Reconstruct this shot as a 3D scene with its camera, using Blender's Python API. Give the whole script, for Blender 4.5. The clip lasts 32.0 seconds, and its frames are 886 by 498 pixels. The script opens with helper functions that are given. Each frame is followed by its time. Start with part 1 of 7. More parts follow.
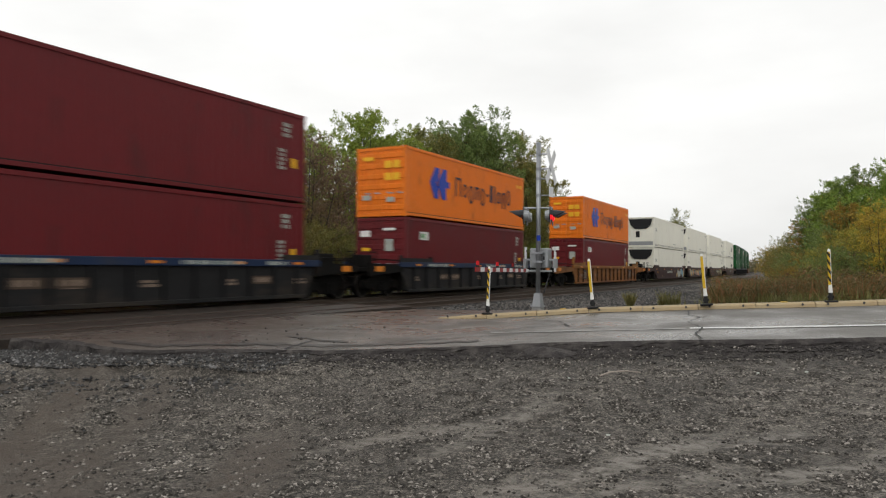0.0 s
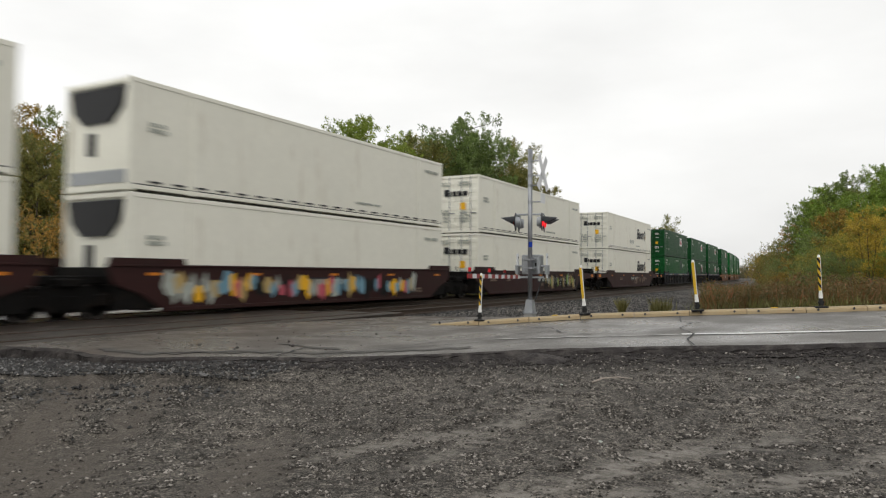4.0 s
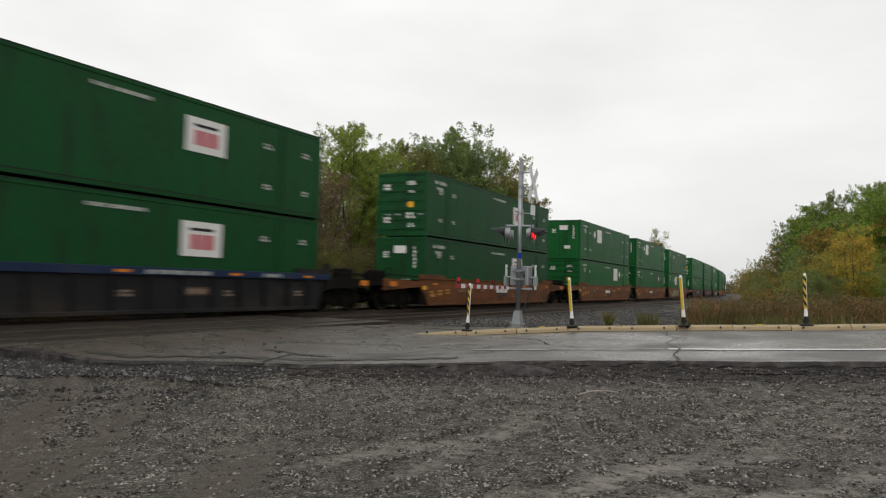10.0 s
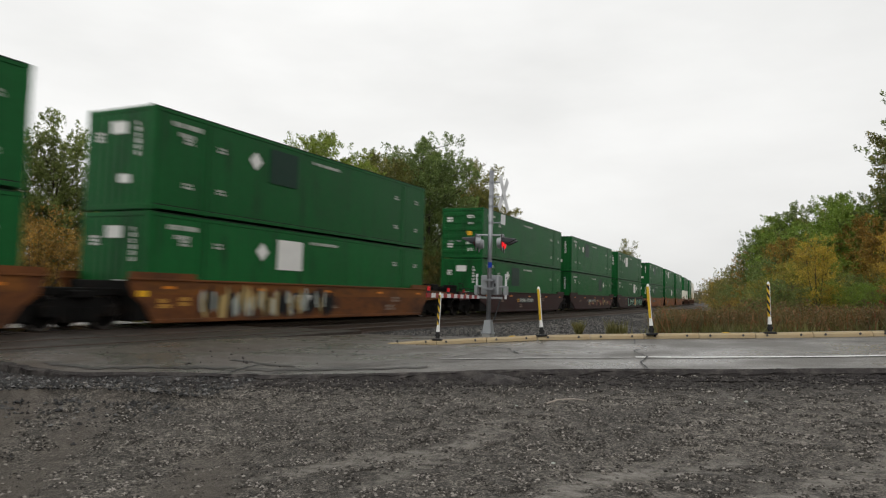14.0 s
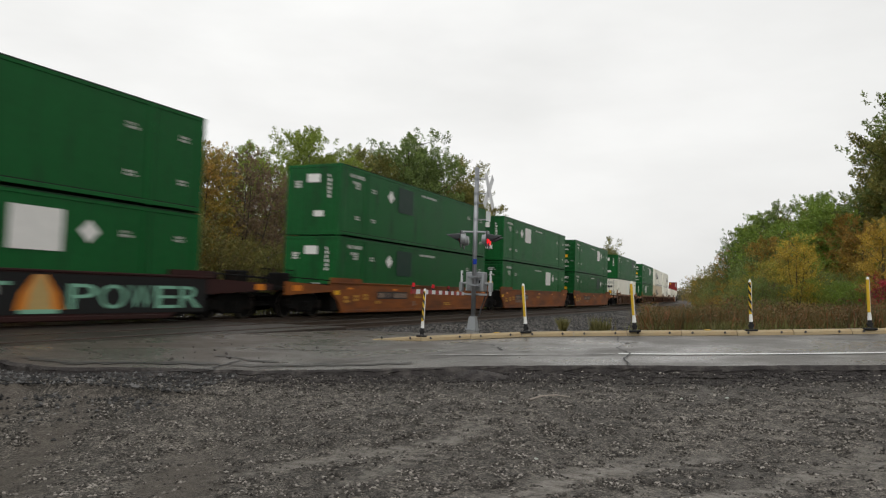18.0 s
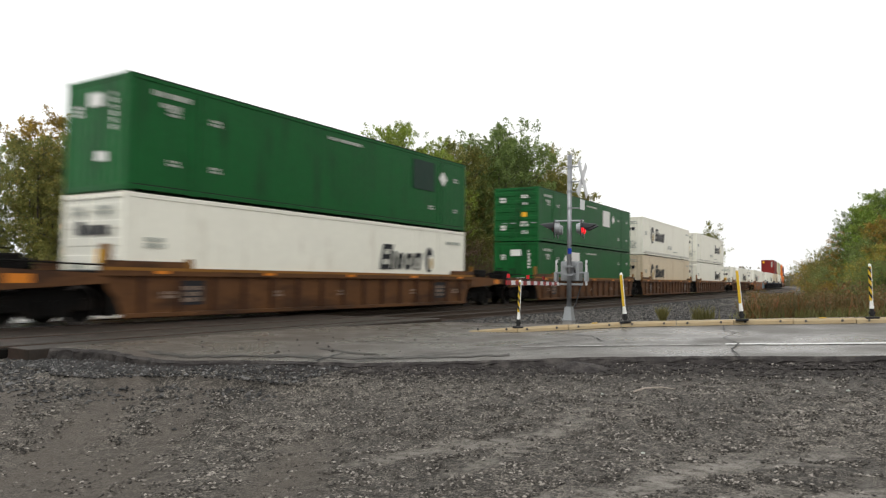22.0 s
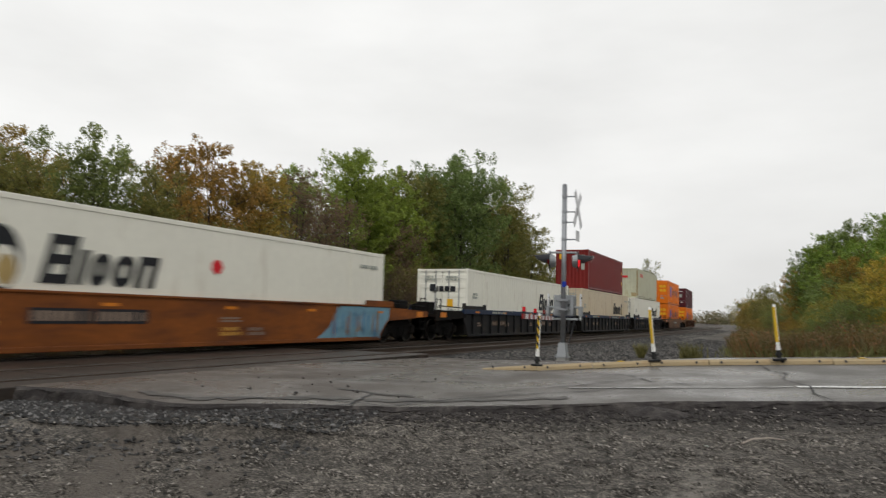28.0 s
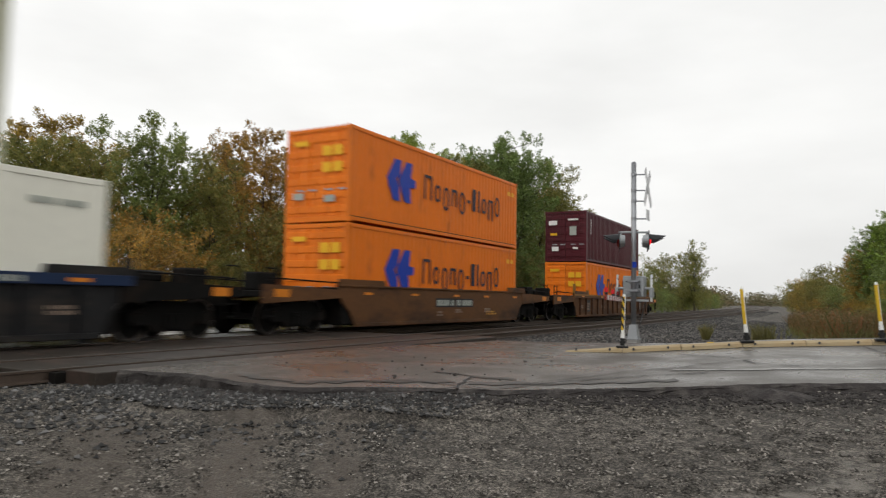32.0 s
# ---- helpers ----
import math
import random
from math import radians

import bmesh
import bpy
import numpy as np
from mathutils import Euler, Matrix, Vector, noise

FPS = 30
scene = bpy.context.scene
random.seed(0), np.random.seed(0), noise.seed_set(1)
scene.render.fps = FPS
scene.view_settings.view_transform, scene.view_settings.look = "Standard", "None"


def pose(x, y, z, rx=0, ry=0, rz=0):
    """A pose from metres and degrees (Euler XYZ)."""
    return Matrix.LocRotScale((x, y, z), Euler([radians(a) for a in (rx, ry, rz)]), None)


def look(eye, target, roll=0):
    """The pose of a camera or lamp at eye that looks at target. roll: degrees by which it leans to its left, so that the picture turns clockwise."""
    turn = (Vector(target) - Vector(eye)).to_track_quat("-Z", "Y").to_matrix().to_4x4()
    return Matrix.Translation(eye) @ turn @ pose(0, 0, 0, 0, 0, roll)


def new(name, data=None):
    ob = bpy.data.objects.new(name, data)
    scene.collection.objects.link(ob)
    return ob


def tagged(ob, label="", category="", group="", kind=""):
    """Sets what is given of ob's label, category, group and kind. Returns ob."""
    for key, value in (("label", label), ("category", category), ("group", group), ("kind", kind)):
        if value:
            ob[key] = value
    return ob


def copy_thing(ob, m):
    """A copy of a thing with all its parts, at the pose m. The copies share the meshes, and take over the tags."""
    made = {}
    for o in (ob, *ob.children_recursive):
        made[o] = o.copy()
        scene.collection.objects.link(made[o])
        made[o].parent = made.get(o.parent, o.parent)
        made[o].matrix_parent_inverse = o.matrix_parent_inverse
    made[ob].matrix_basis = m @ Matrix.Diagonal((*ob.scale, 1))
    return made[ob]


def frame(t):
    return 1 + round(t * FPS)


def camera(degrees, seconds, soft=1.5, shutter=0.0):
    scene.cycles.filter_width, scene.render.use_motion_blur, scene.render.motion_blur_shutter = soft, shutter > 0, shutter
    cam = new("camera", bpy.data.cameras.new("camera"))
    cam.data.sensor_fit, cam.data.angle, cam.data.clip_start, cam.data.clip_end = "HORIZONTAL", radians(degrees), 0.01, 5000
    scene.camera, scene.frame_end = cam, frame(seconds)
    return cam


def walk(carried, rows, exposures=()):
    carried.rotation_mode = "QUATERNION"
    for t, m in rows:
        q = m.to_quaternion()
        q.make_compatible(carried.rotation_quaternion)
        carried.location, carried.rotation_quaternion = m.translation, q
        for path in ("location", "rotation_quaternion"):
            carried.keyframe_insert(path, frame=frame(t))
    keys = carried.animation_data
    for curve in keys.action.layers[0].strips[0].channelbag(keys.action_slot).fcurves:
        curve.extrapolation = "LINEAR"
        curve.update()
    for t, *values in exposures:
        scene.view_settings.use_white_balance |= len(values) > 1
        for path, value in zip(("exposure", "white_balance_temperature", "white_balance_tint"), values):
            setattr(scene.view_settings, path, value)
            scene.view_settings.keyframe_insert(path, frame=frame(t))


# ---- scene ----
# x: across the railway, y: along it, z = 0 at the rail heads
cam = camera(63.96, 32.0, soft=1.2, shutter=0.5)
# seconds, eye x y z, yaw to the left of +y, pitch, lean to the left
PATH = [
    (0, 0.230, -0.276, 1.162, 29.70, 1.47, 0.43),
    (0.5, 0.224, -0.277, 1.164, 29.87, 1.44, 0.51),
    (1, 0.221, -0.267, 1.159, 29.54, 1.49, 0.70),
    (1.5, 0.214, -0.262, 1.159, 29.28, 1.55, 0.80),
    (2, 0.214, -0.258, 1.161, 29.07, 1.47, 0.85),
    (2.5, 0.216, -0.257, 1.159, 29.11, 1.49, 0.69),
    (4.5, 0.224, -0.270, 1.164, 29.02, 2.11, 0.29),
    (5, 0.219, -0.264, 1.168, 28.94, 2.12, 0.37),
    (5.5, 0.228, -0.280, 1.175, 29.03, 2.50, 0.38),
    (6, 0.221, -0.288, 1.168, 29.63, 2.86, 0.40),
    (6.5, 0.200, -0.287, 1.174, 29.91, 2.98, 0.66),
    (7, 0.206, -0.272, 1.169, 29.30, 2.87, 0.80),
    (7.5, 0.222, -0.273, 1.177, 28.53, 2.85, 0.90),
    (8, 0.227, -0.270, 1.171, 28.48, 2.65, 0.90),
    (8.5, 0.212, -0.269, 1.172, 28.95, 2.65, 1.15),
    (9, 0.205, -0.276, 1.165, 29.40, 2.70, 1.38),
    (9.5, 0.210, -0.284, 1.172, 29.03, 2.68, 1.61),
    (10, 0.217, -0.285, 1.171, 28.16, 2.74, 1.68),
    (10.5, 0.217, -0.281, 1.171, 27.95, 2.85, 1.64),
    (11, 0.223, -0.284, 1.166, 27.62, 2.90, 1.41),
    (11.5, 0.211, -0.280, 1.159, 27.44, 2.52, 1.35),
    (12, 0.209, -0.277, 1.166, 26.29, 2.60, 1.14),
    (12.5, 0.211, -0.268, 1.167, 25.68, 3.01, 1.25),
    (13, 0.219, -0.268, 1.173, 25.98, 3.17, 1.36),
    (13.5, 0.222, -0.255, 1.163, 25.98, 3.31, 1.43),
    (14, 0.251, -0.269, 1.167, 25.91, 3.57, 1.56),
    (14.5, 0.256, -0.262, 1.169, 25.84, 3.31, 1.82),
    (16.5, 0.257, -0.268, 1.165, 24.91, 3.62, 1.43),
    (17, 0.253, -0.268, 1.168, 24.70, 3.30, 1.49),
    (17.5, 0.255, -0.267, 1.161, 24.76, 3.36, 1.62),
    (18, 0.260, -0.275, 1.163, 24.71, 3.33, 1.82),
    (18.5, 0.243, -0.277, 1.154, 25.46, 2.70, 2.00),
    (19, 0.193, -0.291, 1.143, 33.98, 1.02, 3.19),
    (19.5, 0.204, -0.301, 1.142, 35.84, 0.18, 3.70),
    (20, 0.214, -0.293, 1.154, 32.95, 0.05, 3.46),
    (20.5, 0.211, -0.285, 1.154, 31.94, 0.30, 2.19),
    (21, 0.198, -0.273, 1.167, 32.45, 1.20, 0.32),
    (21.5, 0.189, -0.279, 1.171, 32.67, 1.94, 0.27),
    (22, 0.197, -0.280, 1.178, 32.07, 2.42, 0.75),
    (22.5, 0.198, -0.271, 1.175, 30.79, 3.44, 0.79),
    (23, 0.205, -0.264, 1.172, 30.84, 3.62, 0.83),
    (23.5, 0.244, -0.236, 1.167, 30.54, 3.27, 0.80),
    (24, 0.198, -0.195, 1.168, 32.04, 3.03, 1.79),
    (24.5, -0.027, -0.242, 1.172, 30.06, 3.96, 2.23),
    (25, -0.310, -0.200, 1.165, 23.10, 3.33, 2.62),
    (25.2, -0.404, -0.151, 1.169, 21.59, 2.40, 3.06),
    (25.5, -0.566, -0.023, 1.122, 20.29, 2.15, 3.51),
    (27.5, -1.642, -0.019, 1.105, 24.77, 3.45, 2.06),
    (28, -1.861, 0.030, 1.114, 386.69, 5.24, 1.63),
    (28.5, -2.047, -0.044, 1.081, 389.43, 5.74, 2.31),
    (29, -2.221, -0.188, 1.091, 388.37, 4.48, 2.76),
    (29.5, -2.383, -0.158, 1.057, 27.77, 2.77, 3.02),
    (30, -2.542, -0.168, 1.035, 25.99, 2.40, 3.25),
    (30.5, -2.684, -0.147, 1.040, 22.96, 1.73, 3.19),
    (31, -2.753, -0.107, 1.041, 24.10, 2.13, 1.88),
    (31.5, -2.747, -0.095, 1.052, 386.66, 3.55, 1.18),
    (32, -2.747, -0.116, 1.051, 389.56, 3.90, 1.11),
]


def eye_pose(x, y, z, yaw, pitch, lean):
    return Matrix.Translation((x, y, z)) @ pose(0, 0, 0, 0, 0, yaw) @ pose(0, 0, 0, 90 + pitch) @ pose(0, 0, 0, 0, 0, lean)


EXPOSURES = [(0, 0.12), (2.5, 0.18), (5, 0.04), (9, 0.0), (14, 0.0), (18, 0.0), (18.7, 0.0), (19, 0.05), (19.5, 0.44), (20.2, 0.6), (21.2, 0.55), (22, 0.43), (23, 0.08), (24, 0.02), (25, -0.02), (28, -0.05), (30, -0.18), (31, 0.06), (32, 0.06)]
walk(cam, [(t, eye_pose(*p)) for t, *p in PATH], EXPOSURES)

# ---- light: an even overcast sky and a broad weak sun ----
world = bpy.data.worlds.new("overcast_sky")
scene.world = world
world.use_nodes = True
wn = world.node_tree.nodes
wl = world.node_tree.links
wn.clear()
SKY_STRENGTH = 0.146
w_out = wn.new("ShaderNodeOutputWorld")
w_bg = wn.new("ShaderNodeBackground")
w_sky = wn.new("ShaderNodeTexSky")
w_sky.sky_type = "NISHITA"
w_sky.sun_disc = False
w_sky.sun_elevation = radians(42)
w_sky.sun_rotation = radians(200)
w_sky.dust_density = 6.0
w_sky.air_density = 2.0
w_grey = wn.new("ShaderNodeHueSaturation")
w_grey.inputs["Saturation"].default_value = 0.04
w_co = wn.new("ShaderNodeTexCoord")
w_map = wn.new("ShaderNodeMapping")
w_map.inputs["Scale"].default_value = (1.0, 1.0, 3.0)
w_cloud = wn.new("ShaderNodeTexNoise")
w_cloud.inputs["Scale"].default_value = 2.2
w_cloud.inputs["Detail"].default_value = 6.0
w_ramp = wn.new("ShaderNodeMapRange")
w_ramp.inputs["From Min"].default_value = 0.3
w_ramp.inputs["From Max"].default_value = 0.7
w_ramp.inputs["To Min"].default_value = 6.2
w_ramp.inputs["To Max"].default_value = 7.7
w_veil = wn.new("ShaderNodeMix")
w_veil.data_type = "RGBA"
w_veil.inputs[0].default_value = 0.86
w_deck = wn.new("ShaderNodeCombineColor")
wl.new(w_co.outputs["Generated"], w_map.inputs["Vector"])
wl.new(w_map.outputs["Vector"], w_cloud.inputs["Vector"])
wl.new(w_cloud.outputs["Fac"], w_ramp.inputs["Value"])
# the deck is thicker, so darker, away from the railway
w_xyz = wn.new("ShaderNodeSeparateXYZ")
wl.new(w_co.outputs["Generated"], w_xyz.inputs["Vector"])
w_side = wn.new("ShaderNodeMapRange")
for w_key, w_val in (("From Min", -0.9), ("From Max", 0.4), ("To Min", 1.06), ("To Max", 0.84)):
    w_side.inputs[w_key].default_value = w_val
wl.new(w_xyz.outputs["X"], w_side.inputs["Value"])
w_thick = wn.new("ShaderNodeMath")
w_thick.operation = "MULTIPLY"
wl.new(w_ramp.outputs["Result"], w_thick.inputs[0])
wl.new(w_side.outputs["Result"], w_thick.inputs[1])
for ch, k in (("Red", 1.0), ("Green", 1.0), ("Blue", 0.985)):
    w_k = wn.new("ShaderNodeMath")
    w_k.operation = "MULTIPLY"
    w_k.inputs[1].default_value = k
    wl.new(w_thick.outputs[0], w_k.inputs[0])
    wl.new(w_k.outputs[0], w_deck.inputs[ch])
wl.new(w_sky.outputs["Color"], w_grey.inputs["Color"])
wl.new(w_grey.outputs["Color"], w_veil.inputs[6])
wl.new(w_deck.outputs["Color"], w_veil.inputs[7])
wl.new(w_veil.outputs[2], w_bg.inputs["Color"])
w_bg.inputs["Strength"].default_value = SKY_STRENGTH
wl.new(w_bg.outputs["Background"], w_out.inputs["Surface"])

sun_data = bpy.data.lights.new("sun", "SUN")
sun_data.energy = 0.5
sun_data.angle = radians(30)
sun_data.color = (1.0, 0.98, 0.95)
sun = new("sun", sun_data)
sun.matrix_world = look((30, -40, 50), (0, 0, 0))


# ---- materials ----
def material(name, base, rough=0.6, metal=0.0, vary=0.12, scale=3.0, fine=40.0, bump=0.0, bump_scale=60.0, dirt=None, dirt_amount=0.0, dirt_scale=1.2, dirt_stretch=(1, 1, 1), random_value=0.0, island=0.0, emit=None, spec=0.22):
    """A surface with broad and fine changes of tone, an optional second colour in patches, and fine relief."""
    m = bpy.data.materials.new(name)
    m.use_nodes = True
    n, l = m.node_tree.nodes, m.node_tree.links
    b = n["Principled BSDF"]
    co = n.new("ShaderNodeTexCoord")
    big = n.new("ShaderNodeTexNoise")
    big.inputs["Scale"].default_value = scale
    big.inputs["Detail"].default_value = 5
    small = n.new("ShaderNodeTexNoise")
    small.inputs["Scale"].default_value = fine
    small.inputs["Detail"].default_value = 3
    for tex in (big, small):
        l.new(co.outputs["Object"], tex.inputs["Vector"])
    add = n.new("ShaderNodeMath")
    add.operation = "ADD"
    l.new(big.outputs["Fac"], add.inputs[0])
    l.new(small.outputs["Fac"], add.inputs[1])
    rng = n.new("ShaderNodeMapRange")
    rng.inputs["From Min"].default_value = 0.6
    rng.inputs["From Max"].default_value = 1.4
    rng.inputs["To Min"].default_value = 1 - vary
    rng.inputs["To Max"].default_value = 1 + vary
    l.new(add.outputs[0], rng.inputs["Value"])
    value = rng.outputs["Result"]
    if random_value or island:
        src = n.new("ShaderNodeObjectInfo").outputs["Random"] if random_value else n.new("ShaderNodeNewGeometry").outputs["Random Per Island"]
        amount = random_value or island
        r2 = n.new("ShaderNodeMapRange")
        r2.inputs["To Min"].default_value = 1 - amount
        r2.inputs["To Max"].default_value = 1 + amount
        l.new(src, r2.inputs["Value"])
        mul = n.new("ShaderNodeMath")
        mul.operation = "MULTIPLY"
        l.new(value, mul.inputs[0])
        l.new(r2.outputs["Result"], mul.inputs[1])
        value = mul.outputs[0]
    hsv = n.new("ShaderNodeHueSaturation")
    hsv.inputs["Color"].default_value = (*base, 1)
    l.new(value, hsv.inputs["Value"])
    colour = hsv.outputs["Color"]
    if dirt:
        mp = n.new("ShaderNodeMapping")
        mp.inputs["Scale"].default_value = dirt_stretch
        l.new(co.outputs["Object"], mp.inputs["Vector"])
        dn = n.new("ShaderNodeTexNoise")
        dn.inputs["Scale"].default_value = dirt_scale
        dn.inputs["Detail"].default_value = 7
        dn.inputs["Roughness"].default_value = 0.65
        l.new(mp.outputs["Vector"], dn.inputs["Vector"])
        dr = n.new("ShaderNodeMapRange")
        dr.inputs["From Min"].default_value = 0.62 - 0.3 * dirt_amount
        dr.inputs["From Max"].default_value = 0.78 - 0.2 * dirt_amount
        l.new(dn.outputs["Fac"], dr.inputs["Value"])
        mx = n.new("ShaderNodeMix")
        mx.data_type = "RGBA"
        l.new(dr.outputs["Result"], mx.inputs[0])
        l.new(colour, mx.inputs[6])
        mx.inputs[7].default_value = (*dirt, 1)
        colour = mx.outputs[2]
    l.new(colour, b.inputs["Base Color"])
    rr = n.new("ShaderNodeMapRange")
    rr.inputs["To Min"].default_value = max(0.02, rough - 0.1)
    rr.inputs["To Max"].default_value = min(1, rough + 0.1)
    l.new(big.outputs["Fac"], rr.inputs["Value"])
    l.new(rr.outputs["Result"], b.inputs["Roughness"])
    b.inputs["Metallic"].default_value = metal
    b.inputs["Specular IOR Level"].default_value = spec
    if bump:
        bt = n.new("ShaderNodeTexNoise")
        bt.inputs["Scale"].default_value = bump_scale
        bt.inputs["Detail"].default_value = 4
        l.new(co.outputs["Object"], bt.inputs["Vector"])
        bp = n.new("ShaderNodeBump")
        bp.inputs["Strength"].default_value = bump
        bp.inputs["Distance"].default_value = 0.02
        l.new(bt.outputs["Fac"], bp.inputs["Height"])
        l.new(bp.outputs["Normal"], b.inputs["Normal"])
    if emit:
        b.inputs["Emission Color"].default_value = (*emit[:3], 1)
        b.inputs["Emission Strength"].default_value = emit[3]
    return m


RUST = (0.10, 0.045, 0.02)
M = {}
M["green"] = material("green_container_paint", (0.0075, 0.092, 0.0215), 0.45, spec=0.14, vary=0.16, scale=0.5, fine=6, dirt=(0.009, 0.040, 0.014), dirt_amount=0.3, dirt_scale=0.8, dirt_stretch=(1, 2.5, 0.4), random_value=0.12)
M["green_old"] = material("older_green_container_paint", (0.0058, 0.060, 0.0155), 0.48, spec=0.14, vary=0.2, scale=0.5, fine=6, dirt=(0.010, 0.030, 0.013), dirt_amount=0.35, dirt_scale=0.8, dirt_stretch=(1, 2.5, 0.4), random_value=0.12)
M["green_edge"] = material("grimy_dark_green_edge", (0.005, 0.022, 0.009), 0.7, vary=0.3)
M["green_dark"] = material("green_patch_paint", (0.004, 0.028, 0.017), 0.5, vary=0.1)
M["stain"] = material("brown_rust_stain", (0.028, 0.016, 0.012), 0.8, vary=0.3, scale=4)
M["orange"] = material("orange_container_paint", (0.72, 0.17, 0.008), 0.45, vary=0.10, scale=0.6, fine=5, dirt=(0.35, 0.08, 0.015), dirt_amount=0.12, dirt_scale=1.4, dirt_stretch=(1, 2, 0.5), random_value=0.06)
M["maroon"] = material("maroon_container_paint", (0.118, 0.0098, 0.0125), 0.45, vary=0.13, scale=0.6, fine=5, dirt=(0.05, 0.012, 0.012), dirt_amount=0.15, dirt_stretch=(1, 2, 0.4), random_value=0.1)
M["brick"] = material("brick_red_container_paint", (0.17, 0.014, 0.012), 0.45, vary=0.13, scale=0.6, fine=5, dirt=(0.09, 0.015, 0.012), dirt_amount=0.15, dirt_stretch=(1, 2, 0.4))
M["burgundy"] = material("burgundy_container_paint", (0.070, 0.008, 0.013), 0.45, vary=0.13, scale=0.6, fine=5, dirt=(0.04, 0.012, 0.012), dirt_amount=0.15, random_value=0.1)
M["white"] = material("white_container_paint", (0.80, 0.785, 0.685), 0.42, vary=0.05, scale=0.4, fine=5, dirt=(0.58, 0.53, 0.43), dirt_amount=0.12, dirt_scale=0.9, dirt_stretch=(1, 2, 0.35), random_value=0.04)
M["cream"] = material("cream_container_paint", (0.61, 0.515, 0.37), 0.45, vary=0.08, scale=0.5, fine=5, dirt=(0.40, 0.26, 0.13), dirt_amount=0.2, dirt_scale=0.9, dirt_stretch=(1, 2, 0.35))
M["greygreen"] = material("pale_grey_green_paint", (0.50, 0.50, 0.375), 0.5, vary=0.09, scale=0.5, fine=5, dirt=(0.38, 0.32, 0.19), dirt_amount=0.2, dirt_scale=1.1, dirt_stretch=(1, 2, 0.35))
M["white_mark"] = material("white_decal", (0.72, 0.71, 0.68), 0.5, vary=0.08)
M["worn_mark"] = material("worn_white_lettering", (0.46, 0.47, 0.43), 0.6, vary=0.25, scale=8)
M["grey_mark"] = material("grey_weathered_decal", (0.36, 0.38, 0.34), 0.6, vary=0.2)
M["pink_mark"] = material("pink_red_decal", (0.50, 0.10, 0.13), 0.5, vary=0.15)
M["red_mark"] = material("red_decal", (0.62, 0.02, 0.03), 0.5)
M["black_mark"] = material("black_decal", (0.018, 0.019, 0.022), 0.5)
M["navy_mark"] = material("navy_decal", (0.020, 0.018, 0.035), 0.5)
M["blue_mark"] = material("blue_decal", (0.012, 0.045, 0.36), 0.45)
M["yellow_mark"] = material("yellow_decal", (0.78, 0.42, 0.02), 0.5)
M["tan_mark"] = material("tan_decal", (0.42, 0.30, 0.12), 0.5)
M["lime_mark"] = material("green_decal", (0.10, 0.40, 0.12), 0.5)
# joints, black sprays and the painted shade line above container bottom rails
M["seam"] = material("dark_seam_and_shade", (0.012, 0.012, 0.012), 0.8)
M["reefer_black"] = material("black_cooling_unit", (0.015, 0.015, 0.016), 0.5)
M["steel"] = material("galvanised_steel", (0.30, 0.31, 0.325), 0.42, 0.75, vary=0.12, scale=6, dirt=(0.28, 0.29, 0.30), dirt_amount=0.2)
M["aluminium"] = material("grey_painted_metal", (0.33, 0.345, 0.355), 0.5, 0.4, vary=0.1)
M["running_gear"] = material("grimy_black_steel", (0.007, 0.0065, 0.006), 0.75, 0.1, vary=0.4, scale=5, dirt=(0.02, 0.013, 0.009), dirt_amount=0.2, spec=0.1)
M["wheel_tread"] = material("polished_wheel_rim", (0.10, 0.09, 0.085), 0.35, 0.9)
M["well_orange"] = material("weathered_orange_brown_paint", (0.200, 0.060, 0.0105), 0.6, vary=0.35, scale=0.9, fine=8, dirt=(0.095, 0.031, 0.012), dirt_amount=0.55, dirt_scale=1.5, dirt_stretch=(1, 0.25, 1.3))
M["well_rust"] = material("rust_streaked_brown_orange_paint", (0.135, 0.047, 0.013), 0.65, vary=0.35, scale=0.9, fine=8, dirt=(0.046, 0.020, 0.011), dirt_amount=0.5, dirt_scale=1.6, dirt_stretch=(1, 0.4, 0.8))
M["well_band"] = material("worn_orange_band_paint", (0.165, 0.060, 0.012), 0.62, vary=0.4, scale=0.9, fine=8, dirt=(0.075, 0.030, 0.012), dirt_amount=0.5, dirt_scale=1.5, dirt_stretch=(1, 0.3, 1.3))
M["well_brown"] = material("rusty_brown_paint", (0.108, 0.047, 0.017), 0.65, vary=0.25, scale=0.9, fine=8, dirt=(0.030, 0.015, 0.009), dirt_amount=0.5, dirt_scale=0.9, dirt_stretch=(1, 0.6, 1.5))
M["well_tan"] = material("faded_yellow_brown_paint", (0.20, 0.078, 0.018), 0.65, vary=0.25, scale=0.9, fine=8, dirt=(0.08, 0.03, 0.014), dirt_amount=0.4, dirt_scale=0.9, dirt_stretch=(1, 0.6, 1.5))
M["well_maroon"] = material("dark_maroon_paint", (0.029, 0.0085, 0.0075), 0.6, vary=0.25, scale=0.9, fine=8, dirt=(0.026, 0.013, 0.01), dirt_amount=0.3, dirt_scale=0.9, dirt_stretch=(1, 0.6, 1.5))
# ribs: darker copies of the side paints, with their shading put into the colour
M["rib_shade_brown"] = material("rusty_paint_with_rib_shade", (0.050, 0.021, 0.010), 0.65, vary=0.35, scale=2.0)
M["rib_shade_black"] = material("grimy_black_with_rib_shade", (0.008, 0.008, 0.009), 0.65, vary=0.3, scale=2.0)
M["well_black"] = material("grimy_dark_grey_paint", (0.012, 0.0118, 0.0125), 0.65, vary=0.35, scale=0.9, fine=8, dirt=(0.034, 0.027, 0.021), dirt_amount=0.4, dirt_scale=1.0, dirt_stretch=(1, 0.6, 1.5))
